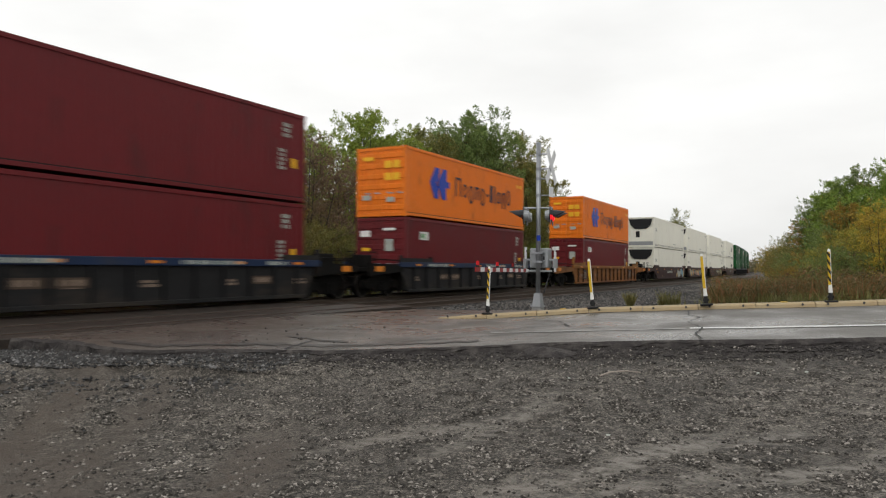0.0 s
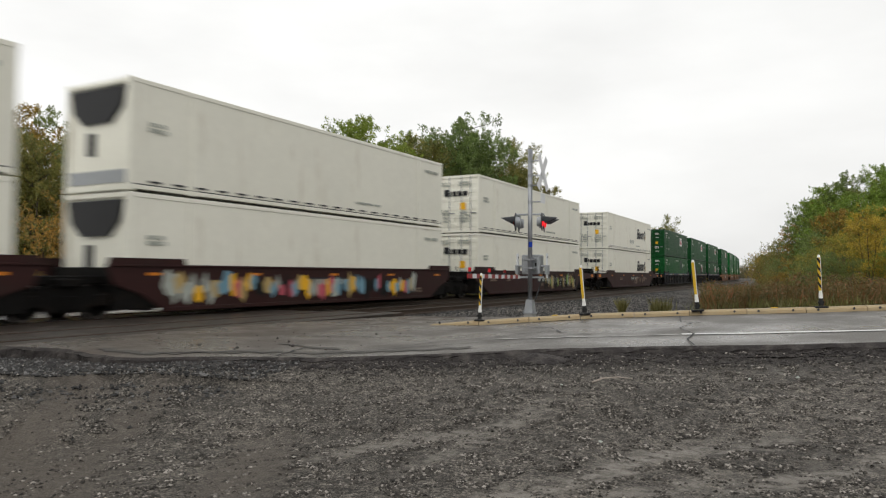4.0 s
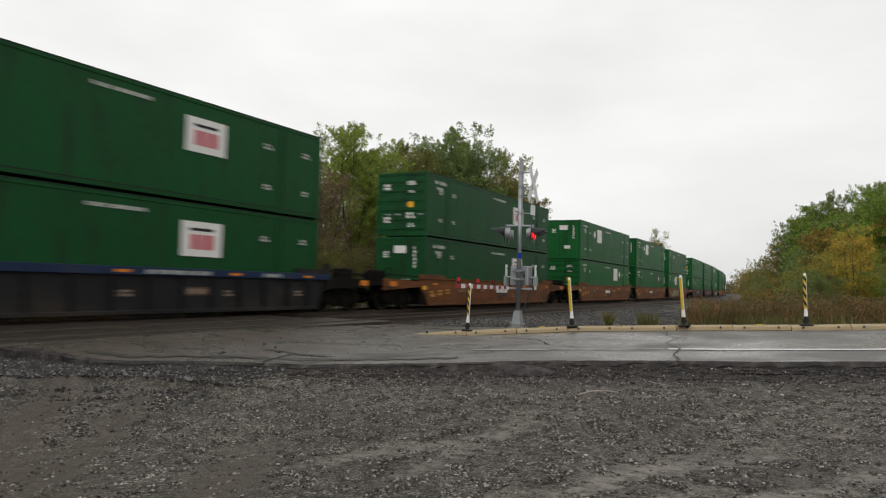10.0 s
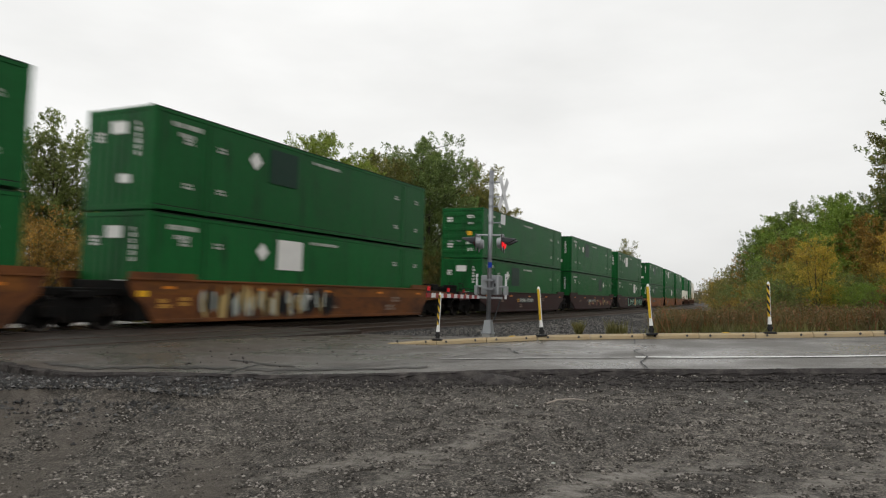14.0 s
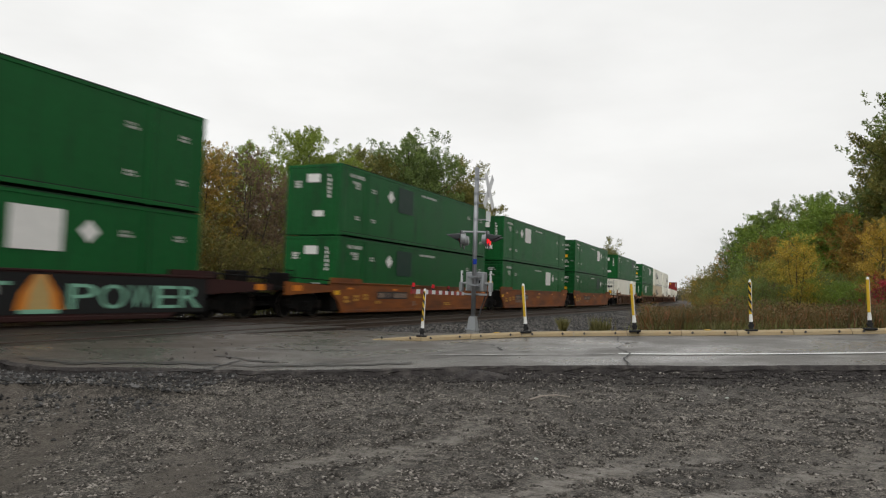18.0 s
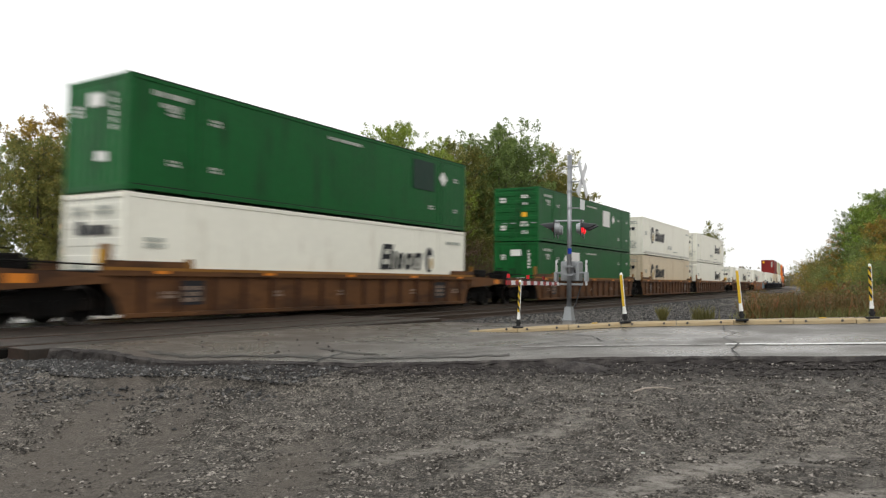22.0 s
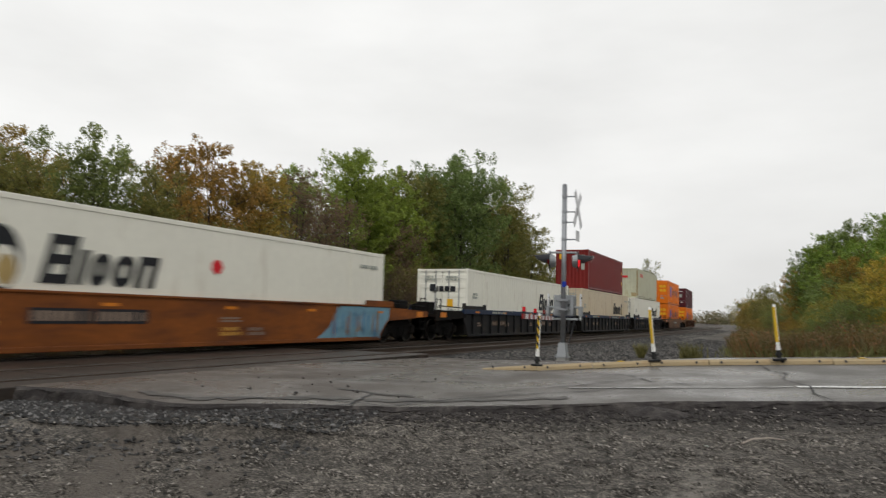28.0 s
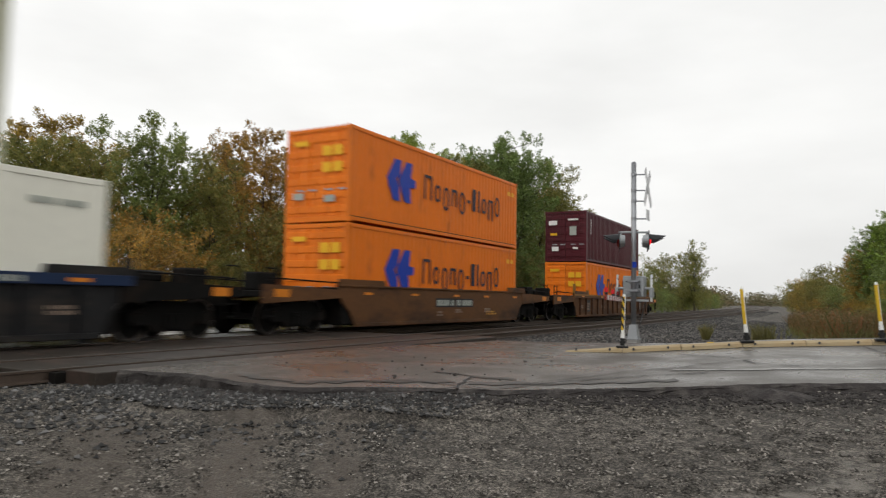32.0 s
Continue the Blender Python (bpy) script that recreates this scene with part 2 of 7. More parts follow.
M["well_blue"] = material("dark_blue_chord_paint", (0.009, 0.022, 0.060), 0.5, vary=0.25, scale=1.2, dirt=(0.03, 0.03, 0.035), dirt_amount=0.25)
M["chord_yellow"] = material("yellow_brown_chord_paint", (0.23, 0.105, 0.018), 0.55, vary=0.2, dirt=(0.18, 0.08, 0.03), dirt_amount=0.25)
M["reflector"] = material("orange_reflector", (0.62, 0.20, 0.02), 0.4)
M["rail"] = material("worn_rail_steel", (0.10, 0.075, 0.06), 0.5, 0.6, vary=0.2)
M["rail_head"] = material("worn_rail_head", (0.07, 0.06, 0.052), 0.6, 0.5, vary=0.1)
M["tie"] = material("weathered_tie_wood", (0.032, 0.027, 0.023), 0.85, vary=0.3, scale=4, random_value=0.25)


def stone_material(name, dark, mid, pale):
    m = material(name, mid, 0.8, vary=0.25, scale=9)
    n, l = m.node_tree.nodes, m.node_tree.links
    hsv = [x for x in n if x.bl_idname == "ShaderNodeHueSaturation"][0]
    geo = n.new("ShaderNodeNewGeometry")
    ramp = n.new("ShaderNodeValToRGB")
    ramp.color_ramp.elements[0].color = (*dark, 1)
    ramp.color_ramp.elements[1].color = (*pale, 1)
    e = ramp.color_ramp.elements.new(0.72)
    e.color = (*mid, 1)
    l.new(geo.outputs["Random Per Island"], ramp.inputs["Fac"])
    l.new(ramp.outputs["Color"], hsv.inputs["Color"])
    return m


M["gravel_stone"] = stone_material("mixed_gravel_stone", (0.020, 0.018, 0.016), (0.092, 0.083, 0.072), (0.36, 0.33, 0.295))
M["ballast"] = stone_material("mixed_ballast_stone", (0.020, 0.020, 0.020), (0.062, 0.061, 0.060), (0.20, 0.195, 0.19))
M["curb"] = material("yellow_curb_plastic", (0.34, 0.265, 0.155), 0.6, vary=0.15, scale=5, dirt=(0.33, 0.24, 0.13), dirt_amount=0.3, dirt_scale=3)
M["post_yellow"] = material("yellow_post_sheeting", (0.62, 0.40, 0.03), 0.45, vary=0.12)
M["post_black"] = material("black_rubber", (0.018, 0.018, 0.018), 0.7)
M["post_white"] = material("white_post_plastic", (0.74, 0.74, 0.72), 0.45, vary=0.08)
M["lane_white"] = material("worn_white_road_paint", (0.62, 0.62, 0.60), 0.5, vary=0.2, scale=2, dirt=(0.16, 0.155, 0.15), dirt_amount=0.08, dirt_scale=5)
M["lane_faded"] = material("faded_white_road_paint", (0.36, 0.35, 0.335), 0.55, vary=0.2, scale=2, dirt=(0.13, 0.127, 0.124), dirt_amount=0.5, dirt_scale=6)
M["lens_red"] = material("lit_red_lamp", (0.5, 0.01, 0.01), 0.3, emit=(1.0, 0.02, 0.03, 0.8))
M["lens_dim"] = material("dimly_lit_red_lamp", (0.4, 0.01, 0.015), 0.3, emit=(1.0, 0.02, 0.03, 0.09))
M["lens_dark"] = material("dark_red_lamp", (0.16, 0.01, 0.01), 0.15)
M["lamp_black"] = material("black_lamp_housing", (0.022, 0.023, 0.026), 0.45, vary=0.15)
M["sign_white"] = material("white_sign_sheeting", (0.68, 0.69, 0.70), 0.4, vary=0.1)
M["gate_red"] = material("red_gate_sheeting", (0.27, 0.025, 0.025), 0.45)
M["concrete"] = material("grey_concrete", (0.30, 0.295, 0.28), 0.85, vary=0.15, scale=3, bump=0.3)
M["panel"] = material("worn_crossing_panel", (0.034, 0.0275, 0.0225), 0.5, vary=0.25, scale=1.2, fine=20, dirt=(0.075, 0.05, 0.04), dirt_amount=0.3, dirt_scale=1.5)
# wet surface past the near track: sky reflection put into the pale base colour
M["sky_sheen_panel"] = material("wet_panel_with_painted_sky_sheen", (0.58, 0.58, 0.57), 0.25, vary=0.15, scale=1.5, fine=30, spec=0.5)
M["patch"] = material("broken_asphalt_edge", (0.032, 0.028, 0.027), 0.75, vary=0.4, scale=5, fine=60, bump=0.9, bump_scale=45, dirt=(0.085, 0.076, 0.070), dirt_amount=0.5, dirt_scale=6.0)
# fill for the rail grooves, with the gaps' darkness painted in
M["groove"] = material("black_groove_fill", (0.010, 0.009, 0.008), 0.85, spec=0.05)
M["tar"] = material("dark_worn_tar_patch", (0.050, 0.045, 0.041), 0.5, vary=0.35, scale=2.5, dirt=(0.09, 0.083, 0.075), dirt_amount=0.45, dirt_scale=4)
M["crack"] = material("crack_sealant", (0.022, 0.022, 0.023), 0.6)
M["rust_tan"] = material("tan_rust_bloom", (0.36, 0.285, 0.16), 0.75, vary=0.35, scale=5)
M["pole_wood"] = material("dry_stick_bark", (0.34, 0.29, 0.25), 0.8, vary=0.2)
M["bark"] = material("grey_brown_bark", (0.075, 0.062, 0.05), 0.9, vary=0.3, scale=6, bump=0.5, bump_scale=25)


def asphalt_material():
    """Wet grey asphalt: fine grain, damp glossy patches and lighter worn wheel tracks."""
    m = material("damp_grey_asphalt", (0.130, 0.123, 0.113), 0.42, vary=0.22, scale=0.9, fine=90, bump=0.25, bump_scale=140, dirt=(0.088, 0.081, 0.072), dirt_amount=0.36, dirt_scale=0.5, dirt_stretch=(0.35, 1.6, 1))
    n, l = m.node_tree.nodes, m.node_tree.links
    b = n["Principled BSDF"]
    co = n.new("ShaderNodeTexCoord")
    wet = n.new("ShaderNodeTexNoise")
    wet.inputs["Scale"].default_value = 0.7
    wet.inputs["Detail"].default_value = 5
    l.new(co.outputs["Object"], wet.inputs["Vector"])
    r = n.new("ShaderNodeMapRange")
    r.inputs["From Min"].default_value = 0.4
    r.inputs["From Max"].default_value = 0.62
    r.inputs["To Min"].default_value = 0.22
    r.inputs["To Max"].default_value = 0.6
    l.new(wet.outputs["Fac"], r.inputs["Value"])
    l.new(r.outputs["Result"], b.inputs["Roughness"])
    # rust-brown film carried out from the rails
    xyz = n.new("ShaderNodeSeparateXYZ")
    l.new(co.outputs["Object"], xyz.inputs["Vector"])
    near = n.new("ShaderNodeMapRange")
    for key, val in (("From Min", -3.5), ("From Max", -10.0), ("To Min", 0.0), ("To Max", 1.7)):
        near.inputs[key].default_value = val
    l.new(xyz.outputs["X"], near.inputs["Value"])
    film = n.new("ShaderNodeMath")
    film.operation = "MULTIPLY"
    l.new(near.outputs["Result"], film.inputs[0])
    l.new(wet.outputs["Fac"], film.inputs[1])
    mx = n.new("ShaderNodeMix")
    mx.data_type = "RGBA"
    l.new(film.outputs[0], mx.inputs[0])
    l.new(b.inputs["Base Color"].links[0].from_socket, mx.inputs[6])
    mx.inputs[7].default_value = (0.068, 0.053, 0.042, 1)
    l.new(mx.outputs[2], b.inputs["Base Color"])
    return m


M["asphalt"] = asphalt_material()


# wheel ruts in the lot: middle, direction in degrees from +y to +x, half length, half width, strength, pale (1) or brown (0)
RUTS = [
    (-1.40, 5.20, 24, 1.5, 0.16, 1.0, 1),
    (-1.05, 4.75, 38, 0.9, 0.13, 0.8, 1),
    (0.20, 5.90, 41, 1.2, 0.16, 0.9, 1),
    (-0.55, 6.50, 36, 0.8, 0.15, 0.7, 1),
    (-2.80, 6.10, 6, 1.4, 0.12, 0.6, 1),
    (-3.30, 5.80, 33, 1.3, 0.15, 0.8, 1),
    (1.60, 7.60, 45, 1.4, 0.22, 0.7, 1),
    (-7.10, 4.15, -41, 2.0, 0.30, 1.0, 0),
    (-6.30, 4.50, -38, 2.0, 0.18, 0.7, 0),
    (-4.00, 3.90, -33, 1.7, 0.26, 0.9, 0),
    (-5.10, 2.90, -50, 1.9, 0.50, 0.9, 0),
    (-8.10, 3.60, -46, 1.5, 0.40, 0.8, 0),
    (-4.55, 2.00, -50, 1.3, 0.35, 0.8, 0),
]


def ground_material():
    """Gravel lot: crushed stone in fines, with smoother pale muddy wheel tracks; brown earth and litter behind the kerb."""
    m = bpy.data.materials.new("gravel_and_earth")
    m.use_nodes = True
    n, l = m.node_tree.nodes, m.node_tree.links
    b = n["Principled BSDF"]
    geo = n.new("ShaderNodeNewGeometry")
    pos = geo.outputs["Position"]

    def tex(kind, scale, turn=0.0, stretch=(1, 1, 1), detail=5):
        t = n.new(kind)
        t.inputs["Scale"].default_value = scale
        mp = n.new("ShaderNodeMapping")
        mp.inputs["Rotation"].default_value = (0, 0, radians(turn))
        mp.inputs["Scale"].default_value = stretch
        mp.vector_type = "TEXTURE"
        l.new(pos, mp.inputs["Vector"])
        l.new(mp.outputs["Vector"], t.inputs["Vector"])
        if kind == "ShaderNodeTexNoise":
            t.inputs["Detail"].default_value = detail
        return t

    def span(src, lo, hi, a=0.0, z=1.0):
        r = n.new("ShaderNodeMapRange")
        for key, val in (("From Min", lo), ("From Max", hi), ("To Min", a), ("To Max", z)):
            r.inputs[key].default_value = val
        l.new(src, r.inputs["Value"])
        return r.outputs["Result"]

    def op(kind, a, c):
        k = n.new("ShaderNodeMath")
        k.operation = kind
        for i, v in enumerate((a, c)):
            if isinstance(v, (int, float)):
                k.inputs[i].default_value = v
            else:
                l.new(v, k.inputs[i])
        return k.outputs[0]

    def mix(fac, a, c):
        k = n.new("ShaderNodeMix")
        k.data_type = "RGBA"
        l.new(fac, k.inputs[0])
        for i, v in ((6, a), (7, c)):
            if isinstance(v, tuple):
                k.inputs[i].default_value = (*v, 1)
            else:
                l.new(v, k.inputs[i])
        return k.outputs[2]

    # stones: two sizes of grain, each with its own tone
    coarse = tex("ShaderNodeTexVoronoi", 46)
    fine = tex("ShaderNodeTexVoronoi", 105)
    sep = n.new("ShaderNodeSeparateColor")
    l.new(coarse.outputs["Color"], sep.inputs["Color"])
    sep2 = n.new("ShaderNodeSeparateColor")
    l.new(fine.outputs["Color"], sep2.inputs["Color"])
    tone = op("ADD", op("MULTIPLY", op("POWER", sep.outputs["Red"], 2.6), 0.115), op("MULTIPLY", op("POWER", sep2.outputs["Red"], 3.6), 0.15))
    tone = op("ADD", tone, 0.0145)
    patch = tex("ShaderNodeTexNoise", 0.9)
    tone = op("MULTIPLY", tone, span(patch.outputs["Fac"], 0.3, 0.7, 0.72, 1.25))
    clump = tex("ShaderNodeTexNoise", 8.0, detail=3)
    tone = op("MULTIPLY", tone, span(clump.outputs["Fac"], 0.35, 0.65, 0.62, 1.38))
    grey = n.new("ShaderNodeCombineColor")
    for ch, k in (("Red", 1.12), ("Green", 1.0), ("Blue", 0.85)):
        l.new(op("MULTIPLY", tone, k), grey.inputs[ch])
    # wheel ruts with frayed edges, pale towards the road and brown towards the crossing
    xyz = n.new("ShaderNodeSeparateXYZ")
    l.new(pos, xyz.inputs["Vector"])
    bend_1 = tex("ShaderNodeTexNoise", 0.9, detail=3)
    bend_2 = tex("ShaderNodeTexNoise", 5.5, detail=6)
    sway = op("ADD", op("MULTIPLY", op("SUBTRACT", bend_1.outputs["Fac"], 0.5), 0.7), op("MULTIPLY", op("SUBTRACT", bend_2.outputs["Fac"], 0.5), 0.55))
    tracks = {0: None, 1: None}
    for cx, cy, ang, half, wide, amount, pale in RUTS:
        si, co_ = math.sin(radians(ang)), math.cos(radians(ang))
        along = op("ABSOLUTE", op("ADD", op("ADD", op("MULTIPLY", xyz.outputs["X"], si), op("MULTIPLY", xyz.outputs["Y"], co_)), -(cx * si + cy * co_)), 0)
        over = op("ADD", op("ADD", op("MULTIPLY", xyz.outputs["X"], co_), op("MULTIPLY", xyz.outputs["Y"], -si)), -(cx * co_ - cy * si))
        over = op("ABSOLUTE", op("ADD", over, sway), 0)
        mask = op("MULTIPLY", span(over, wide * 0.45, wide * 1.6, amount, 0.0), span(along, half * 0.7, half * 1.3, 1.0, 0.0))
        tracks[pale] = mask if tracks[pale] is None else op("MAXIMUM", tracks[pale], mask)
    breakup = tex("ShaderNodeTexNoise", 9.0, detail=7)
    fray = span(breakup.outputs["Fac"], 0.38, 0.58, 0.15, 1.0)
    smear = tex("ShaderNodeTexNoise", 1.0, 62, (1.25, 0.5, 1), 7)
    streak = op("MULTIPLY", span(smear.outputs["Fac"], 0.55, 0.66), op("MULTIPLY", span(xyz.outputs["X"], -3.0, -1.0), 0.55))
    pale_track = op("MULTIPLY", op("MAXIMUM", tracks[1], streak), fray)
    brown_track = op("MULTIPLY", tracks[0], op("ADD", op("MULTIPLY", fray, 0.45), 0.55))
    colour = mix(brown_track, grey.outputs["Color"], (0.072, 0.058, 0.045))
    colour = mix(pale_track, colour, (0.175, 0.158, 0.135))
    track = op("MAXIMUM", pale_track, brown_track)
    # darker band along the road's edge; brown earth behind the far lane
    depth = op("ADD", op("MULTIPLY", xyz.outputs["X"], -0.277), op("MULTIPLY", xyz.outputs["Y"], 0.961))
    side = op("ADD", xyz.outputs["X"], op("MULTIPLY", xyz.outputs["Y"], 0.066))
    edge_band = op("MULTIPLY", span(op("ADD", depth, op("MULTIPLY", sway, 0.9)), 8.9, 9.7), op("MULTIPLY", span(xyz.outputs["X"], -6.0, -3.5), 0.75))
    colour = mix(edge_band, colour, (0.026, 0.023, 0.021))
    earth = op("MULTIPLY", span(depth, 20.4, 21.2), span(side, -2.5, -1.5))
    litter = tex("ShaderNodeTexNoise", 3.0)
    soil = mix(litter.outputs["Fac"], (0.085, 0.066, 0.034), (0.19, 0.125, 0.062))
    colour = mix(earth, colour, soil)
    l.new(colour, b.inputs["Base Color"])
    l.new(span(track, 0.0, 1.0, 0.78, 0.42), b.inputs["Roughness"])
    b.inputs["Specular IOR Level"].default_value = 0.25
    bp = n.new("ShaderNodeBump")
    bp.inputs["Strength"].default_value = 0.6
    bp.inputs["Distance"].default_value = 0.014
    l.new(op("SUBTRACT", op("SUBTRACT", 1.0, fine.outputs["Distance"]), op("MULTIPLY", coarse.outputs["Distance"], 1.5)), bp.inputs["Height"])
    l.new(bp.outputs["Normal"], b.inputs["Normal"])
    return m


M["ground"] = ground_material()


def leaf_material(name, a, b_, c=None):
    """Leaves in a run of colours, changing from leaf to leaf, slightly translucent."""
    m = bpy.data.materials.new(name)
    m.use_nodes = True
    n, l = m.node_tree.nodes, m.node_tree.links
    b = n["Principled BSDF"]
    geo = n.new("ShaderNodeNewGeometry")
    ramp = n.new("ShaderNodeValToRGB")
    ramp.color_ramp.elements[0].color = (*a, 1)
    ramp.color_ramp.elements[1].color = (*b_, 1)
    if c:
        e = ramp.color_ramp.elements.new(0.8)
        e.color = (*b_, 1)
        ramp.color_ramp.elements[2].color = (*c, 1)
    l.new(geo.outputs["Random Per Island"], ramp.inputs["Fac"])
    co = n.new("ShaderNodeTexCoord")
    tone = n.new("ShaderNodeTexNoise")
    tone.inputs["Scale"].default_value = 0.7
    l.new(co.outputs["Object"], tone.inputs["Vector"])
    r = n.new("ShaderNodeMapRange")
    r.inputs["From Min"].default_value = 0.3
    r.inputs["From Max"].default_value = 0.7
    r.inputs["To Min"].default_value = 0.7
    r.inputs["To Max"].default_value = 1.3
    l.new(tone.outputs["Fac"], r.inputs["Value"])
    oi = n.new("ShaderNodeObjectInfo")
    r2 = n.new("ShaderNodeMapRange")
    r2.inputs["To Min"].default_value = 0.484
    r2.inputs["To Max"].default_value = 0.512
    l.new(oi.outputs["Random"], r2.inputs["Value"])
    hsv = n.new("ShaderNodeHueSaturation")
    l.new(ramp.outputs["Color"], hsv.inputs["Color"])
    l.new(r.outputs["Result"], hsv.inputs["Value"])
    l.new(r2.outputs["Result"], hsv.inputs["Hue"])
    l.new(hsv.outputs["Color"], b.inputs["Base Color"])
    b.inputs["Roughness"].default_value = 0.6
    tr = n.new("ShaderNodeBsdfTranslucent")
    l.new(hsv.outputs["Color"], tr.inputs["Color"])
    ms = n.new("ShaderNodeMixShader")
    ms.inputs[0].default_value = 0.34
    l.new(b.outputs["BSDF"], ms.inputs[1])
    l.new(tr.outputs["BSDF"], ms.inputs[2])
    l.new(ms.outputs["Shader"], n["Material Output"].inputs["Surface"])
    return m


LEAF = {
    "green": leaf_material("mid_green_leaves", (0.117, 0.166, 0.042), (0.234, 0.287, 0.078)),
    "bright": leaf_material("fresh_green_leaves", (0.149, 0.236, 0.030), (0.277, 0.365, 0.057)),
    "olive": leaf_material("olive_green_leaves", (0.134, 0.144, 0.032), (0.226, 0.222, 0.054), (0.326, 0.237, 0.054)),
    "rust": leaf_material("rust_orange_leaves", (0.215, 0.160, 0.036), (0.385, 0.238, 0.042), (0.520, 0.310, 0.045)),
    "gold": leaf_material("yellow_green_leaves", (0.208, 0.227, 0.034), (0.390, 0.351, 0.055), (0.546, 0.390, 0.058)),
    "yellow": leaf_material("yellow_autumn_leaves", (0.312, 0.258, 0.034), (0.576, 0.432, 0.050), (0.660, 0.456, 0.054)),
    "brown": leaf_material("bare_brown_twigs_and_leaves", (0.135, 0.095, 0.058), (0.230, 0.150, 0.080)),
    "far": leaf_material("distant_autumn_leaves", (0.115, 0.118, 0.055), (0.165, 0.140, 0.068), (0.21, 0.140, 0.075)),
    "red": leaf_material("crimson_sumac_leaves", (0.24, 0.018, 0.028), (0.48, 0.034, 0.055)),
    "weed": leaf_material("dry_weed_stalks", (0.080, 0.084, 0.025), (0.175, 0.115, 0.037), (0.29, 0.115, 0.045)),
    "grass": leaf_material("dull_green_grass", (0.13, 0.140, 0.038), (0.23, 0.215, 0.070)),
}


# ---- helpers for meshes ----
def mesh_from(name, verts, faces, mat):
    me = bpy.data.meshes.new(name)
    me.from_pydata([tuple(v) for v in verts], [], faces)
    me.materials.append(mat)
    me.update()
    return me


def part(name, bm, mat, parent=None, label=""):
    """Links a bmesh, or a mesh made before, as one object under its thing."""
    if isinstance(bm, bmesh.types.BMesh):
        me = bpy.data.meshes.new(name)
        bm.to_mesh(me)
        bm.free()
        me.materials.append(mat)
    else:
        me = bm
    ob = new(name, me)
    if parent is not None:
        ob.parent = parent
    return tagged(ob, label)


def add_box(bm, x0, x1, y0, y1, z0, z1, bevel=0.0):
    r = bmesh.ops.create_cube(bm, size=1.0)
    for v in r["verts"]:
        v.co = Vector(((x0 + x1) / 2 + v.co.x * (x1 - x0), (y0 + y1) / 2 + v.co.y * (y1 - y0), (z0 + z1) / 2 + v.co.z * (z1 - z0)))
    if bevel:
        edges = list({e for v in r["verts"] for e in v.link_edges})
        bmesh.ops.bevel(bm, geom=edges, offset=bevel, segments=1, affect="EDGES")
    return bm


def box(x0, x1, y0, y1, z0, z1, bevel=0.0):
    return add_box(bmesh.new(), x0, x1, y0, y1, z0, z1, bevel)


def add_rod(bm, a, b, r, seg=8, r2=None):
    a, b = Vector(a), Vector(b)
    d = b - a
    m = Matrix.Translation((a + b) / 2) @ d.to_track_quat("Z", "Y").to_matrix().to_4x4()
    bmesh.ops.create_cone(bm, cap_ends=True, segments=seg, radius1=r, radius2=r if r2 is None else r2, depth=d.length, matrix=m)
    return bm


def rod(a, b, r, seg=8, r2=None):
    return add_rod(bmesh.new(), a, b, r, seg, r2)


def smooth(ob):
    for p in ob.data.polygons:
        p.use_smooth = True
    return ob


def prism(points, x0, x1):
    """A plate cut to the outline of (y, z) points, from x0 to x1."""
    bm = bmesh.new()
    a = [bm.verts.new((x0, y, z)) for y, z in points]
    b = [bm.verts.new((x1, y, z)) for y, z in points]
    bm.faces.new(a)
    bm.faces.new(list(reversed(b)))
    n = len(points)
    for i in range(n):
        bm.faces.new((a[i], b[i], b[(i + 1) % n], a[(i + 1) % n]))
    bmesh.ops.recalc_face_normals(bm, faces=bm.faces)
    return bm


def thing(name, label, category, group="", kind=""):
    return tagged(new(name), label, category, group, kind)


# ---- the lie of the land ----
def bend(y):
    """The railway's curve to the left past the crossing: how far x shifts."""
    return -0.00024 * max(0.0, y - 22.0) ** 2 if y < 320 else -0.00024 * 298.0**2 - 0.143 * (y - 320)


def heading(y):
    return math.degrees(math.atan(0.00048 * (min(max(y, 22.0), 320.0) - 22.0)))


NEAR_TRACK, FAR_TRACK = -12.77, -16.58
ROAD_DIR = Vector((0.961, 0.277, 0))
ROAD_SIDE = Vector((-0.277, 0.961, 0))


def lerp_table(x, table):
    return float(np.interp(x, [a for a, _ in table], [b for _, b in table]))


def road_z(x, b=11.5):
    """Height of the road; past the crossing the lane tips towards its near edge."""
    z = lerp_table(x, [(-60, -0.9), (-40, -0.7), (-22, -0.15), (-19, 0.0), (-10.5, 0.0), (-6.4, 0.0), (-4.3, 0.12), (-2, 0.24), (0, 0.33), (3, 0.5), (10, 0.85), (40, 1.2), (200, 1.2)])
    tip = lerp_table(x, [(-9.5, 0.0), (-4.3, 0.045), (60, 0.045)])
    return z + tip * (min(b, 14.6) - 11.5) if b > 9 else z - tip * 2.5


def near_edge(x):
    """Distance of the asphalt's near edge along ROAD_SIDE, wider at the crossing's apron."""
    return lerp_table(x, [(-11.3, 9.0), (-10.2, 9.0), (-9.2, 8.5), (-8.4, 8.4), (-7.6, 9.0), (-6.5, 9.35), (-5.4, 9.6), (-4.4, 9.85), (-3.4, 10.1), (40, 10.1)])


